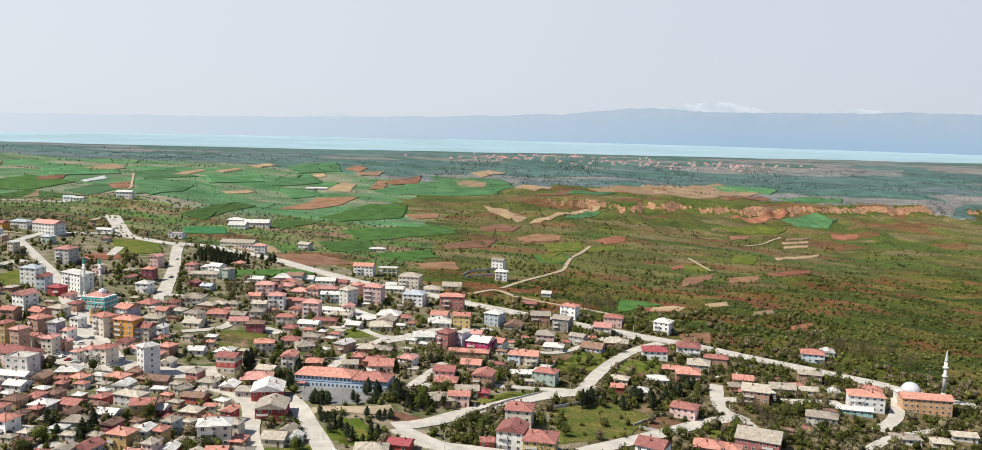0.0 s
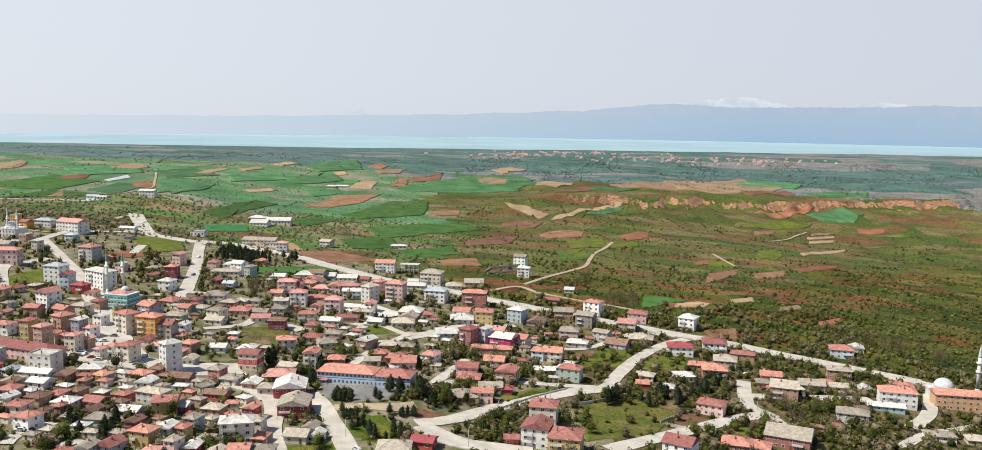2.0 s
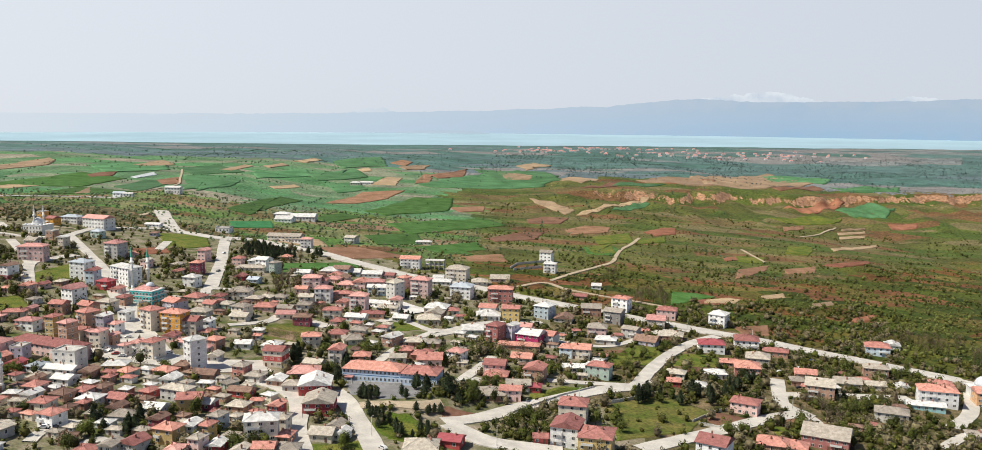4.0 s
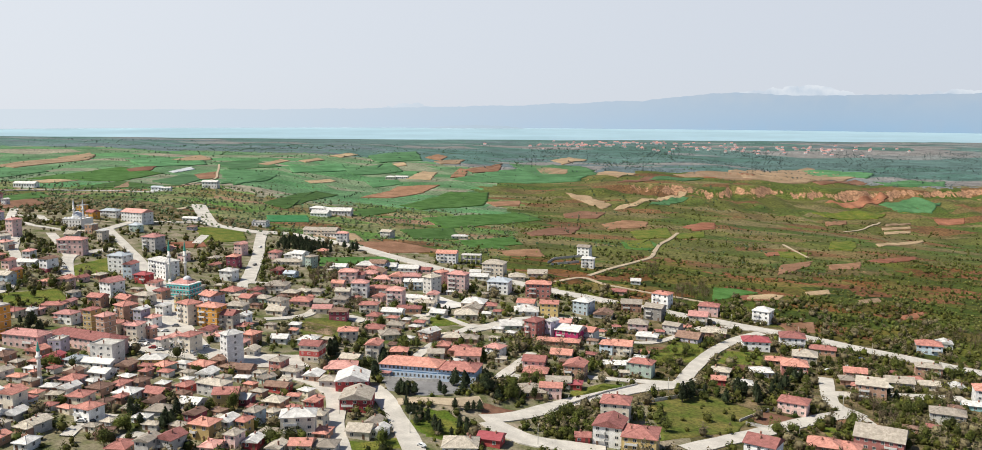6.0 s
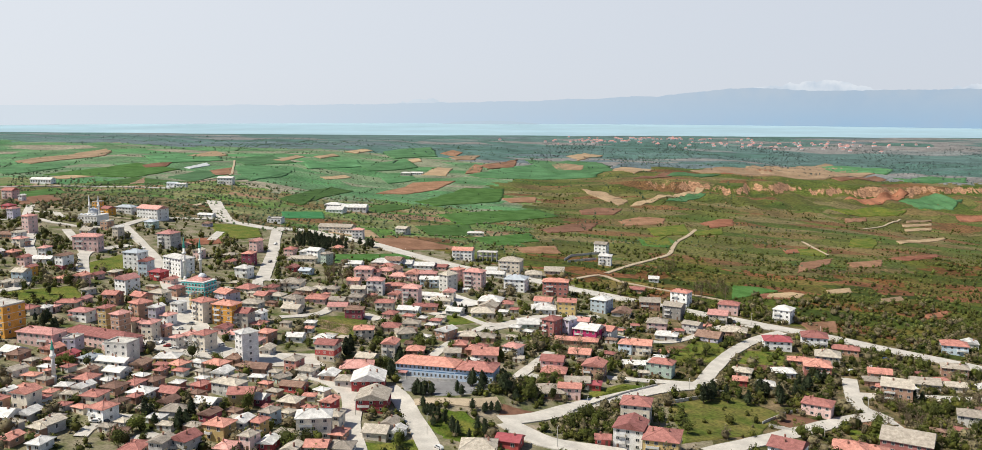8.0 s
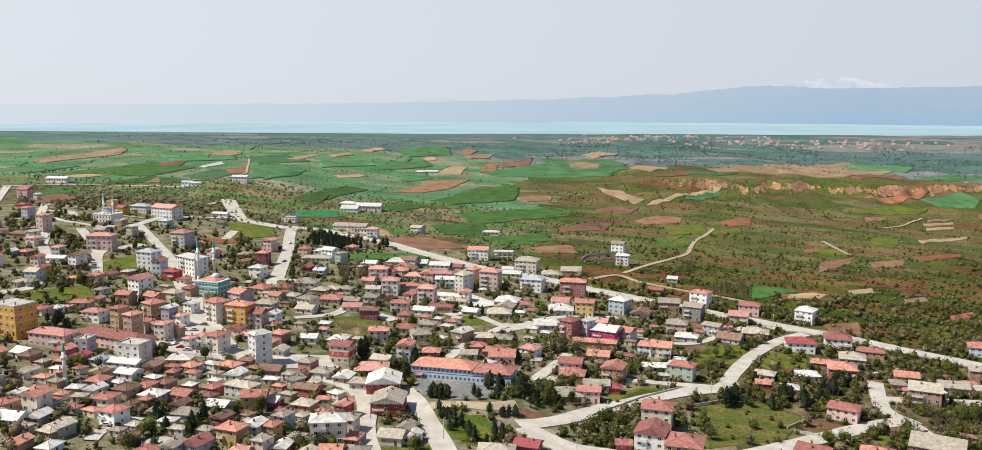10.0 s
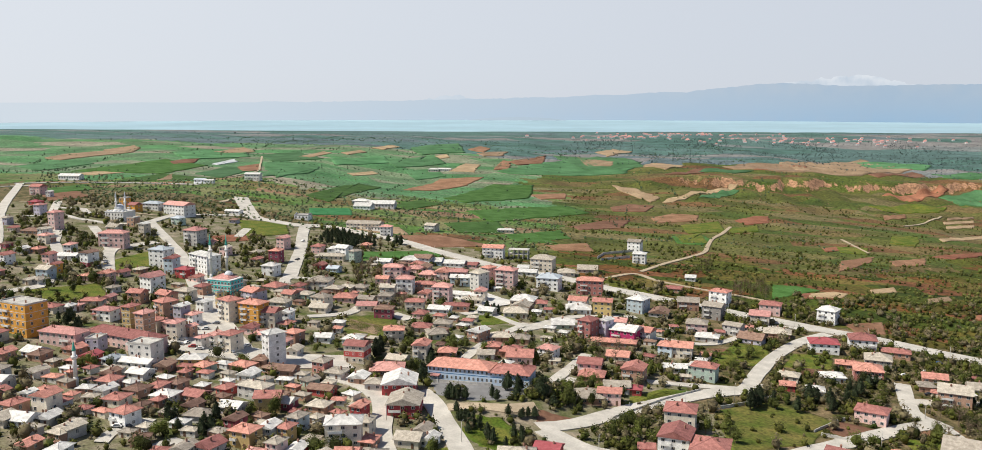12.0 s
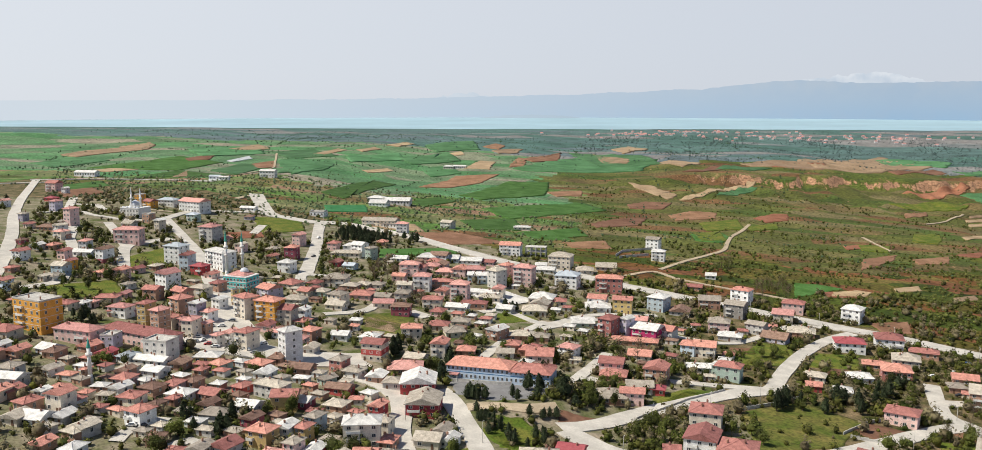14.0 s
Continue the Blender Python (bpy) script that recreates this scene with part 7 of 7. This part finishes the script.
for args in (
    ("pine", 86, (-248.6, 819.6), (-256.6, 867.1), (-238.1, 876), (-209, 852.3), (-198.8, 833.6), (-222.9, 814.8)),
    ("pine", 7, (-201.2, 864.9), (-158.2, 855.2), (-150.4, 842.4), (-195.6, 842.3)),
    ("bigpine", 7, (69.6, 545.4), (128.7, 587.3), (126.5, 573.1), (72.4, 534.5)),
    ("bigpine", 5, (80.2, 543.5), (124.7, 572.6), (122.1, 562.9), (80.4, 529)),
    ("smallpine", 7, (-87, 490.1), (-72.3, 488.1), (-49.8, 489.8), (-49.6, 483.5), (-71.5, 483.6), (-86.2, 486)),
    ("smallpine", 12, (-79.3, 473.7), (-75.8, 474.6), (-45.4, 434.7), (-48.3, 431.2)),
    ("smallpine", 3, (-61.6, 475.9), (-47.1, 490.9), (-37.8, 453.1), (-46.7, 442.9)),
    ("pine", 2, (-69.6, 519), (-62.7, 525.3), (-49, 512.3), (-65.2, 498.2)),
    ("pine", 3, (-102.8, 538.2), (-98.1, 539.1), (-92.2, 516.2), (-95.8, 511.7)),
    ("pine", 9, (-181.9, 427.8), (-165.2, 439.6), (-152.2, 415.8), (-169.6, 415.6)),
    ("pine", 10, (-294.5, 534.5), (-277.3, 537.1), (-265.3, 516.9), (-281.4, 514.7)),
    ("leaf", 3, (-119.6, 527), (-104.7, 531.9), (-99.7, 516), (-113.3, 514)),
    ("leaf", 7, (-42.8, 507.2), (-16.8, 539), (-18.8, 499.2), (-38, 484.8)),
    ("leaf", 8, (-23, 457.4), (4.3, 505.8), (5.6, 464.4), (-12.6, 452.5)),
    ("leaf", 5, (20.7, 493.1), (38.9, 507.2), (38, 475.1), (21.5, 469.3)),
    ("leaf", 6, (-249.2, 508.5), (-221.6, 498.3), (-223.3, 457.6), (-244.1, 466.2)),
    ("leaf", 5, (-198.5, 515.8), (-176.7, 508.8), (-168.9, 481.8), (-181.3, 476.7)),
    ("leaf", 5, (-98, 584.4), (-78.9, 599.8), (-80, 559), (-95.6, 552.4)),
    ("leaf", 6, (-262.4, 712.7), (-236.1, 730.2), (-217.2, 689.6), (-238.8, 665.3)),
    ("leaf", 5, (-258, 792.6), (-245.3, 801.3), (-209.6, 706.7), (-222.7, 698.7)),
    ("leaf", 5, (-212.3, 730.2), (-180, 749.9), (-167.1, 683.2), (-192.3, 680.5)),
    ("bare", 5, (-192.2, 742.2), (-175.7, 751.7), (-161.9, 696.8), (-170.8, 681.4)),
    ("leaf", 7, (-31.3, 579.8), (20.9, 599), (18.3, 549.6), (-26.1, 535.2)),
    ("leaf", 7, (20.9, 599), (77.3, 621.3), (68.5, 567.1), (21.1, 545.1)),
    ("leaf", 6, (144.4, 645.2), (178, 657.3), (158.8, 597.8), (132.2, 588.4)),
    ("leaf", 5, (163.2, 611.4), (225.7, 637.1), (213.5, 598.4), (162.1, 587.3)),
    ("leaf", 7, (158.2, 556.4), (211.6, 587.2), (191.1, 536), (150.2, 514.5)),
    ("bare", 4, (113.9, 520.6), (146.3, 539.2), (137.2, 510), (112, 502.1)),
    ("pine", 1, (126.1, 554.6), (134.6, 557.4), (128.8, 537.2), (122.2, 534.9)),
    ("pine", 2, (161.9, 567.2), (169.1, 569.4), (162, 549.1), (156.7, 547.4)),
    ("leaf", 5, (50.7, 729.1), (108.7, 734.5), (98, 675.7), (47.7, 654.4)),
    ("leaf", 5, (101.8, 773.2), (136.7, 707.3), (123.9, 669), (92.7, 690.6)),
    ("bare", 7, (72.8, 808), (115.2, 826.7), (109.2, 776), (77, 762.7)),
    ("leaf", 8, (-418.3, 707.4), (-383.3, 727.7), (-320.6, 620.4), (-350.3, 613.5)),
    ("leaf", 8, (-359.6, 608.4), (-314.4, 624.1), (-276.8, 564.1), (-313, 546.8)),
    ("leaf", 5, (-322.1, 740.5), (-309.9, 767.9), (-278.7, 687.2), (-290.2, 678.6)),
    ("leaf", 4, (-184.7, 430.9), (-163, 412.1), (-158.2, 396.7), (-170, 396.2)),
    ("leaf", 6, (-156.8, 438.7), (-142.3, 448.3), (-135, 421.9), (-145.9, 418.2)),
    ("leaf", 4, (-125.9, 431.4), (-110.2, 430.1), (-105.3, 413.4), (-116.4, 410.3)),
    ("leaf", 5, (-174.4, 565.1), (-142.8, 540.5), (-139.8, 519.9), (-158.7, 528.8)),
    ("pine", 3, (-136.8, 543), (-123.4, 542.4), (-115.9, 512.4), (-124.5, 509.9)),
    ("leaf", 4, (-136.8, 597.1), (-109.7, 572.5), (-108.1, 547.7), (-122.9, 554.4)),
    ("leaf", 5, (-135.7, 657.6), (-110.3, 651.7), (-105, 602.7), (-118.5, 597.3)),
    ("pine", 4, (-94.5, 678.8), (-79.6, 677), (-76.2, 650), (-87.3, 644.2)),
    ("leaf", 4, (-57.6, 642), (-36.5, 688.6), (-35.7, 670), (-51.2, 613.1)),
    ("leaf", 6, (-17, 819.3), (25.7, 762.2), (27.7, 718.9), (-7.2, 723.2)),
    ("leaf", 4, (-86.8, 451.6), (-71.5, 441.4), (-70.8, 423.9), (-78.8, 426.9)),
    ("leaf", 4, (-70.5, 589.9), (-49.6, 592.2), (-46.2, 550.6), (-59.1, 520.9)),
    ("leaf", 6, (106.4, 591.5), (151.1, 554.1), (142.8, 538.1), (109.8, 539.5)),
    ("leaf", 7, (-659, 942.1), (-574.9, 918.4), (-398.2, 671.1), (-424.3, 663.6)),
    ("leaf", 7, (-420, 654.6), (-404.1, 679.6), (-342.3, 585.2), (-366.3, 589.3)),
    ("leaf", 5, (-574.9, 918.4), (-555.2, 938.5), (-436.8, 765.7), (-445.8, 747.3)),
    ("leaf", 6, (-401.7, 605.5), (-363, 590.6), (-331.2, 548.9), (-357, 553)),
    ("pine", 4, (-610.2, 884), (-595, 898.7), (-506.2, 784.3), (-519.7, 778.4)),
    ("leaf", 7, (201.9, 578.8), (225.4, 535.9), (208, 502.7), (177.7, 502.7)),
    ("leaf", 7, (263, 581.8), (297.4, 593.5), (270.7, 539.3), (243.9, 530.9)),
    ("leaf", 6, (31.3, 554.2), (74.1, 580.9), (71, 526.4), (33.8, 514.2)),
    ("leaf", 7, (119.8, 543.1), (134.6, 501.8), (94.6, 477.1), (82.7, 485)),
    ("leaf", 7, (151.1, 554.1), (207.4, 576.7), (177, 501.1), (144.1, 505.1)),
    ("leaf", 5, (94.9, 658.2), (144.1, 631), (128.7, 587.3), (82.3, 571.6)),
    ("leaf", 6, (-54, 502.5), (-26.1, 535.2), (-26.6, 479.5), (-46.1, 482.2)),
    ("smallpine", 2, (-43.2, 513.6), (-34.9, 524), (-32.5, 485.8), (-39.3, 483.9)),
    ("leaf", 4, (-231.5, 458.4), (-185.8, 438.5), (-168.3, 392.7), (-189.2, 396.4)),
    ("bigpine", 6, (51.5, 541.5), (71.1, 553.7), (66.8, 528.3), (49.7, 518.9)),
    ("bigpine", 4, (70.2, 539.1), (97.5, 552.3), (92.9, 531.8), (70.1, 521.5)),
    ("bigpine", 2, (-44.1, 506.5), (-34.4, 526.8), (-31.2, 486.9), (-40.7, 484.1)),
    ("bigpine", 3, (-135.5, 538.2), (-124.6, 542.2), (-116.7, 510.3), (-124, 508)),
    ("bigpine", 2, (-101, 521.3), (-96.2, 521), (-93.4, 507), (-96.8, 501.8)),
    ("bigpine", 2, (-65.5, 511.6), (-46.9, 521.7), (-44.3, 509.1), (-62.4, 498.9)),
    ("leaf", 14, (146.4, 547.6), (188.5, 568.7), (171.2, 521), (187.3, 526.6), (177, 501.1), (148.2, 493.3), (140.4, 511.1)),
    ("bare", 8, (130, 546.6), (147.6, 543.7), (150.2, 514.5), (130.7, 507.6)),
    ("leaf", 8, (195.9, 664.3), (230.7, 633.8), (220.7, 609.7), (183.4, 618.7)),
    ("leaf", 7, (172.4, 634.1), (197.3, 618.1), (184.6, 593.6), (162.5, 598.8)),
    ("bare", 5, (180.6, 565.3), (207.4, 576.7), (197, 550.5), (177, 546.7)),
    ("poplar", 9, (60.8, 866), (77.7, 874.4), (80.6, 900.2), (64.9, 892.3)),
    ("poplar", 22, (77.6, 775.5), (102.2, 777.6), (108.9, 818.5), (86.5, 818.2)),
    ("poplar", 34, (235.9, 692.5), (291.1, 691.7), (309.6, 726.2), (252, 729)),
    ("poplar", 8, (283.1, 669.8), (299.6, 672.8), (315, 705.8), (299.4, 699.8)),
    ("bare", 8, (-210.6, 645.4), (-201.9, 646.3), (-172.6, 701.6), (-183.3, 724.5)),
    ("bare", 7, (-140.1, 623.1), (-130.3, 627.8), (-135.4, 650.5), (-145.6, 649.1)),
    ("bare", 8, (-20.5, 555.2), (-4.1, 567.1), (-2.1, 592.8), (-19.7, 591.2)),
    ("leaf", 9, (-30.5, 496), (-12, 502.9), (-19.9, 526.6), (-33.4, 520.8)),
    ("bigpine", 4, (-51.8, 513.2), (-41.6, 483.5), (-37, 485.7), (-46.5, 513.7)),
    ("leaf", 10, (-18.3, 460.9), (9.3, 469.6), (7.8, 496.6), (-11.9, 481.9)),
    ("leaf", 8, (-96.5, 537.4), (-87.2, 559.1), (-74.5, 564.3), (-83.6, 580.1), (-96, 570.9)),
    ("pine", 6, (-105.4, 533.9), (-98.9, 536.5), (-101.7, 550.7), (-107.8, 548.2)),
    ("smallpine", 7, (-83.5, 482.4), (-63, 480.4), (-62.8, 483.2), (-83.7, 486.2)),
    ("smallpine", 6, (-79.5, 471.4), (-64.8, 439.3), (-62.5, 440.1), (-76.2, 472.5)),
    ("smallpine", 5, (-60.7, 473.7), (-42.6, 469.5), (-42.6, 475.8), (-60.4, 477.5)),
    ("leaf", 3, (-104.5, 515.7), (-99.1, 516.3), (-100.9, 524.9), (-105.7, 523.8)),
    ("bigpine", 4, (-60, 494), (-49, 497.5), (-47, 501), (-58, 499)),
):
    grove(*args)


# overgrown plots: how many clumps, and their corners
DENSE = (
    (110, (-53.9, 511.8), (-29.4, 545), (-19.3, 508.8), (-40.6, 479.5), (-57.5, 486.2)),
    (60, (-79.7, 468.9), (-71.2, 480.6), (-45.2, 450.8), (-45.1, 431), (-60.9, 438.9)),
    (90, (-23.5, 480.1), (4, 501.8), (8.7, 458.7), (-12.4, 448.9)),
    (220, (151.2, 572.7), (192, 605.1), (214.3, 593.7), (176.7, 501.2), (148.1, 493.5), (136.8, 509.8)),
    (50, (136, 602.2), (179.1, 616.6), (169.8, 590.4), (130.8, 571.7)),
    (80, (-45.4, 631), (4.2, 643.5), (-0.9, 543.2), (-35.1, 524.2)),
    (140, (-359.8, 608.6), (-310, 617), (-272.6, 551), (-312.3, 540.9)),
    (60, (-418.4, 707.5), (-383.2, 728.2), (-316.7, 613.6), (-353, 611)),
    (70, (-190.4, 436.1), (-161.7, 449), (-147.7, 399.5), (-166.1, 393.8)),
    (60, (80.3, 576.1), (131.9, 588.4), (116.7, 542.1), (73.8, 527.5)),
    (300, (94.8, 728.4), (149.6, 694.3), (200.2, 666.5), (233.8, 641.2), (310.2, 826.2), (205.7, 817.9), (131.1, 808.8)),
    (60, (3.1, 592.2), (86.7, 654.8), (68.1, 567.3), (11.2, 541.8)),
)


# ---- shrubs, hedges and far woods, past counting ----
def scatter(name, spots, m, leaves, seed, label):
    """Clumps of leaves at the spots (x, y, size), as one mesh."""
    rnd = random.Random(seed)
    kinds = []
    for _ in range(8):
        v, f = leaf_cloud(rnd, leaves, 1.0, 1.5, 0.25 if leaves > 20 else 0.45, core=leaves > 20)
        tri = []
        for q in f:
            tri += [(q[0], q[k], q[k + 1]) for k in range(1, len(q) - 1)]
        kinds.append((np.array(v), np.array(tri)))
    vs, fs, base = [], [], 0
    for x, y, s in spots:
        v, f = rnd.choice(kinds)
        a = rnd.uniform(0, 6.283)
        c, k = math.cos(a) * s, math.sin(a) * s
        p = np.stack([v[:, 0] * c - v[:, 1] * k + x, v[:, 0] * k + v[:, 1] * c + y, v[:, 2] * s * rnd.uniform(0.75, 1.25) + float(ground_z(x, y)) - 0.15], 1)
        vs.append(p)
        fs.append(f + base)
        base += len(v)
    V, F = np.concatenate(vs), np.concatenate(fs)
    me = bpy.data.meshes.new(name)
    me.vertices.add(len(V))
    me.vertices.foreach_set("co", V.astype(np.float32).ravel())
    me.loops.add(F.size)
    me.loops.foreach_set("vertex_index", F.astype(np.int32).ravel())
    me.polygons.add(len(F))
    me.polygons.foreach_set("loop_start", np.arange(0, F.size, 3, dtype=np.int32))
    me.materials.append(m)
    me.update(calc_edges=True)
    return tagged(new(name, me), label, "bushes", kind="stuff")


def wild():
    r = np.random.RandomState(21)
    spots = []
    # gardens between the houses
    while len(spots) < 10500:
        y = r.uniform(330, 960)
        x = r.uniform(-0.62 * y, 0.60 * y)
        if x * 0.46 + y > 800 or not free(x, y, 0.2) or (in_field(x, y) and r.rand() < 0.9):
            continue
        if r.rand() < (0.6 + 0.5 * ripple(x, y, 50, 41)) * (0.62 if x < -50 and y < 700 else 1) * (0.6 if x < 60 else 1) * (0.5 if x < -60 and y > 820 else 1):
            spots.append((x, y, r.uniform(0.7, 1.9) * (1.9 if r.rand() < 0.33 else 1)))
    for count, *poly in DENSE:
        xs, ys = [p[0] for p in poly], [p[1] for p in poly]
        for _ in range(count * 3):
            x, y = r.uniform(min(xs), max(xs)), r.uniform(min(ys), max(ys))
            if inside(x, y, poly) and free(x, y, 0.9) and not in_field(x, y):
                spots.append((x, y, r.uniform(1.1, 2.6) * (1.3 if r.rand() < 0.2 else 1)))
    bare = [s for k, s in enumerate(spots) if k % 4 == 0]
    spots = [s for k, s in enumerate(spots) if k % 4]
    scatter("leafless_thickets", [(x, y, 1.25 * s) for x, y, s in bare], M_twig, 64, 3, "leafless brownish bushes and fruit trees in the gardens")
    scatter("far_garden_trees", FAR_TREES, M_leaf, 90, 2, "leafy green trees at the far side of the town")
    scatter("garden_bushes", spots, M_garden, 60, 4, "green bushes and small fruit trees in the gardens")
    spots = []
    # the open slope beside the town
    while len(spots) < 5600:
        y = r.uniform(560, 1480)
        x = r.uniform(-420, 0.60 * y + 60)
        if x * 0.46 + y < 800 or not free(x, y, 2) or (in_field(x, y) and r.rand() < 0.93):
            continue
        dense = 0.38 + 0.7 * ripple(x, y, 150, 31) + 0.45 * ripple(x, y, 40, 32) + 0.2 * (y < 900) + 0.45 * float(smooth(60, 300, x)) * (1 - float(smooth(900, 1150, y))) + 0.3 * float(smooth(260, 460, x))
        if x < -60:
            dense *= 0.28
        if y > 1150:
            dense *= 0.55
        if r.rand() < dense:
            spots.append((x, y, (0.5 + 1.5 * r.rand() ** 1.6 + (1.6 * r.rand() if r.rand() < 0.14 else 0)) * (0.72 if y > 1000 else 1)))
    young = []
    for _ in range(330):
        y = r.uniform(640, 1440)
        x, a = r.uniform(-120, 0.6 * y + 40), r.choice((0.15, 0.3, 1.5, -0.2)) + r.normal(0, 0.15)
        if x * 0.46 + y < 830:
            continue
        kind = young if r.rand() < 0.35 else spots
        for k in range(r.randint(6, 20)):
            px, py = x + k * 4.2 * math.cos(a) + r.normal(0, 1.6), y + k * 4.2 * math.sin(a) + r.normal(0, 1.6)
            if px * 0.46 + py > 815 and free(px, py, 1.5) and not in_field(px, py):
                kind.append((px, py, r.uniform(0.6, 1.7) * (1.5 if r.rand() < 0.2 else 1)))
    for _ in range(260):
        y = r.uniform(560, 1150)
        x = r.uniform(40, 0.6 * y + 40)
        if x * 0.46 + y < 815:
            continue
        for k in range(r.randint(2, 12)):
            px, py = x + r.normal(0, 9), y + r.normal(0, 7)
            if px * 0.46 + py > 812 and free(px, py, 1.5) and not in_field(px, py):
                young.append((px, py, r.uniform(1.2, 2.8)))
    scatter("young_trees", young, M_spring, 44, 9, "yellow-green young trees in loose rows on the slope")
    scatter("hillside_shrubs", spots, M_shrub, 42, 5, "scattered shrubs and small trees on the pasture")
    spots = []
    for _ in range(150):
        x, y, a = r.uniform(-900, 260), r.uniform(980, 2300), r.choice((0.25, -0.35, 1.7)) + r.normal(0, 0.15)
        for k in range(r.randint(5, 22)):
            s = k * r.uniform(5, 9)
            spots.append((x + s * math.cos(a) + r.normal(0, 1.5), y + s * math.sin(a) + r.normal(0, 1.5), r.uniform(0.8, 1.9)))
    for _ in range(500):
        spots.append((r.uniform(-1000, 300), r.uniform(1000, 2400), r.uniform(0.8, 1.9)))
    thin = []
    for k in range(2300):
        y = r.uniform(880, 1200)
        x = r.uniform(-0.62 * y, -60)
        if not in_field(x, y):
            (thin if k % 14 else spots).append((x, y, r.uniform(1.0, 2.3)))
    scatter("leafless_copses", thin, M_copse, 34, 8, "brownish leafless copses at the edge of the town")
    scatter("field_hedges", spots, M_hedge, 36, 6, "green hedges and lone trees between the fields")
    spots = []
    while len(spots) < 7000:
        y = r.uniform(1700, 3170)
        x = r.uniform(-0.6 * y, 0.66 * y)
        dense = 0.35 + 0.7 * ripple(x, y * 2.2, 420, 33)
        if x < -100:
            dense *= 0.1
        if y < 2100 and x > -100:
            dense *= 0.4
        if r.rand() < dense:
            spots.append((x, y, r.uniform(1.3, 2.8) * (1.0 if y < 2700 else 0.5)))
    scatter("lakeside_woods", spots, M_wood, 20, 7, "woods on the plain by the lake, greyed with painted haze")


wild()


def far_village():
    """Low white houses with red roofs on the plain, too small to tell apart."""
    r = np.random.RandomState(8)
    v, f, index = [], [], []
    while len(f) < 170 * 11:
        cx, cy, sx, sy = ((430, 2650, 190, 70), (650, 2750, 160, 60), (60, 2750, 90, 40), (240, 2950, 120, 40))[r.randint(4)]
        x, y = r.normal(cx, sx), r.normal(cy, sy)
        w, d, h = r.uniform(5, 10), r.uniform(6, 8), r.uniform(2.2, 3.2)
        z = float(ground_z(x, y))
        k = len(f)
        box(x - w / 2, y - d / 2, z - 1, x + w / 2, y + d / 2, z + h, v, f)
        i = len(v)
        v += [(x - w / 2 - 0.5, y - d / 2 - 0.5, z + h), (x + w / 2 + 0.5, y - d / 2 - 0.5, z + h), (x + w / 2 + 0.5, y + d / 2 + 0.5, z + h),
              (x - w / 2 - 0.5, y + d / 2 + 0.5, z + h), (x - w / 4, y, z + h + 2.2), (x + w / 4, y, z + h + 2.2)]
        f += [(i, i + 1, i + 5, i + 4), (i + 1, i + 2, i + 5), (i + 2, i + 3, i + 4, i + 5), (i + 3, i, i + 4), (i, i + 3, i + 2, i + 1)]
        index += [0] * 6 + [1] * 5
    me = mesh_of("village", v, f, [WALL["w"], ROOF["P"]], index)
    return tagged(new("far_village", me), "distant village of white houses with red roofs", "village", kind="stuff")


far_village()
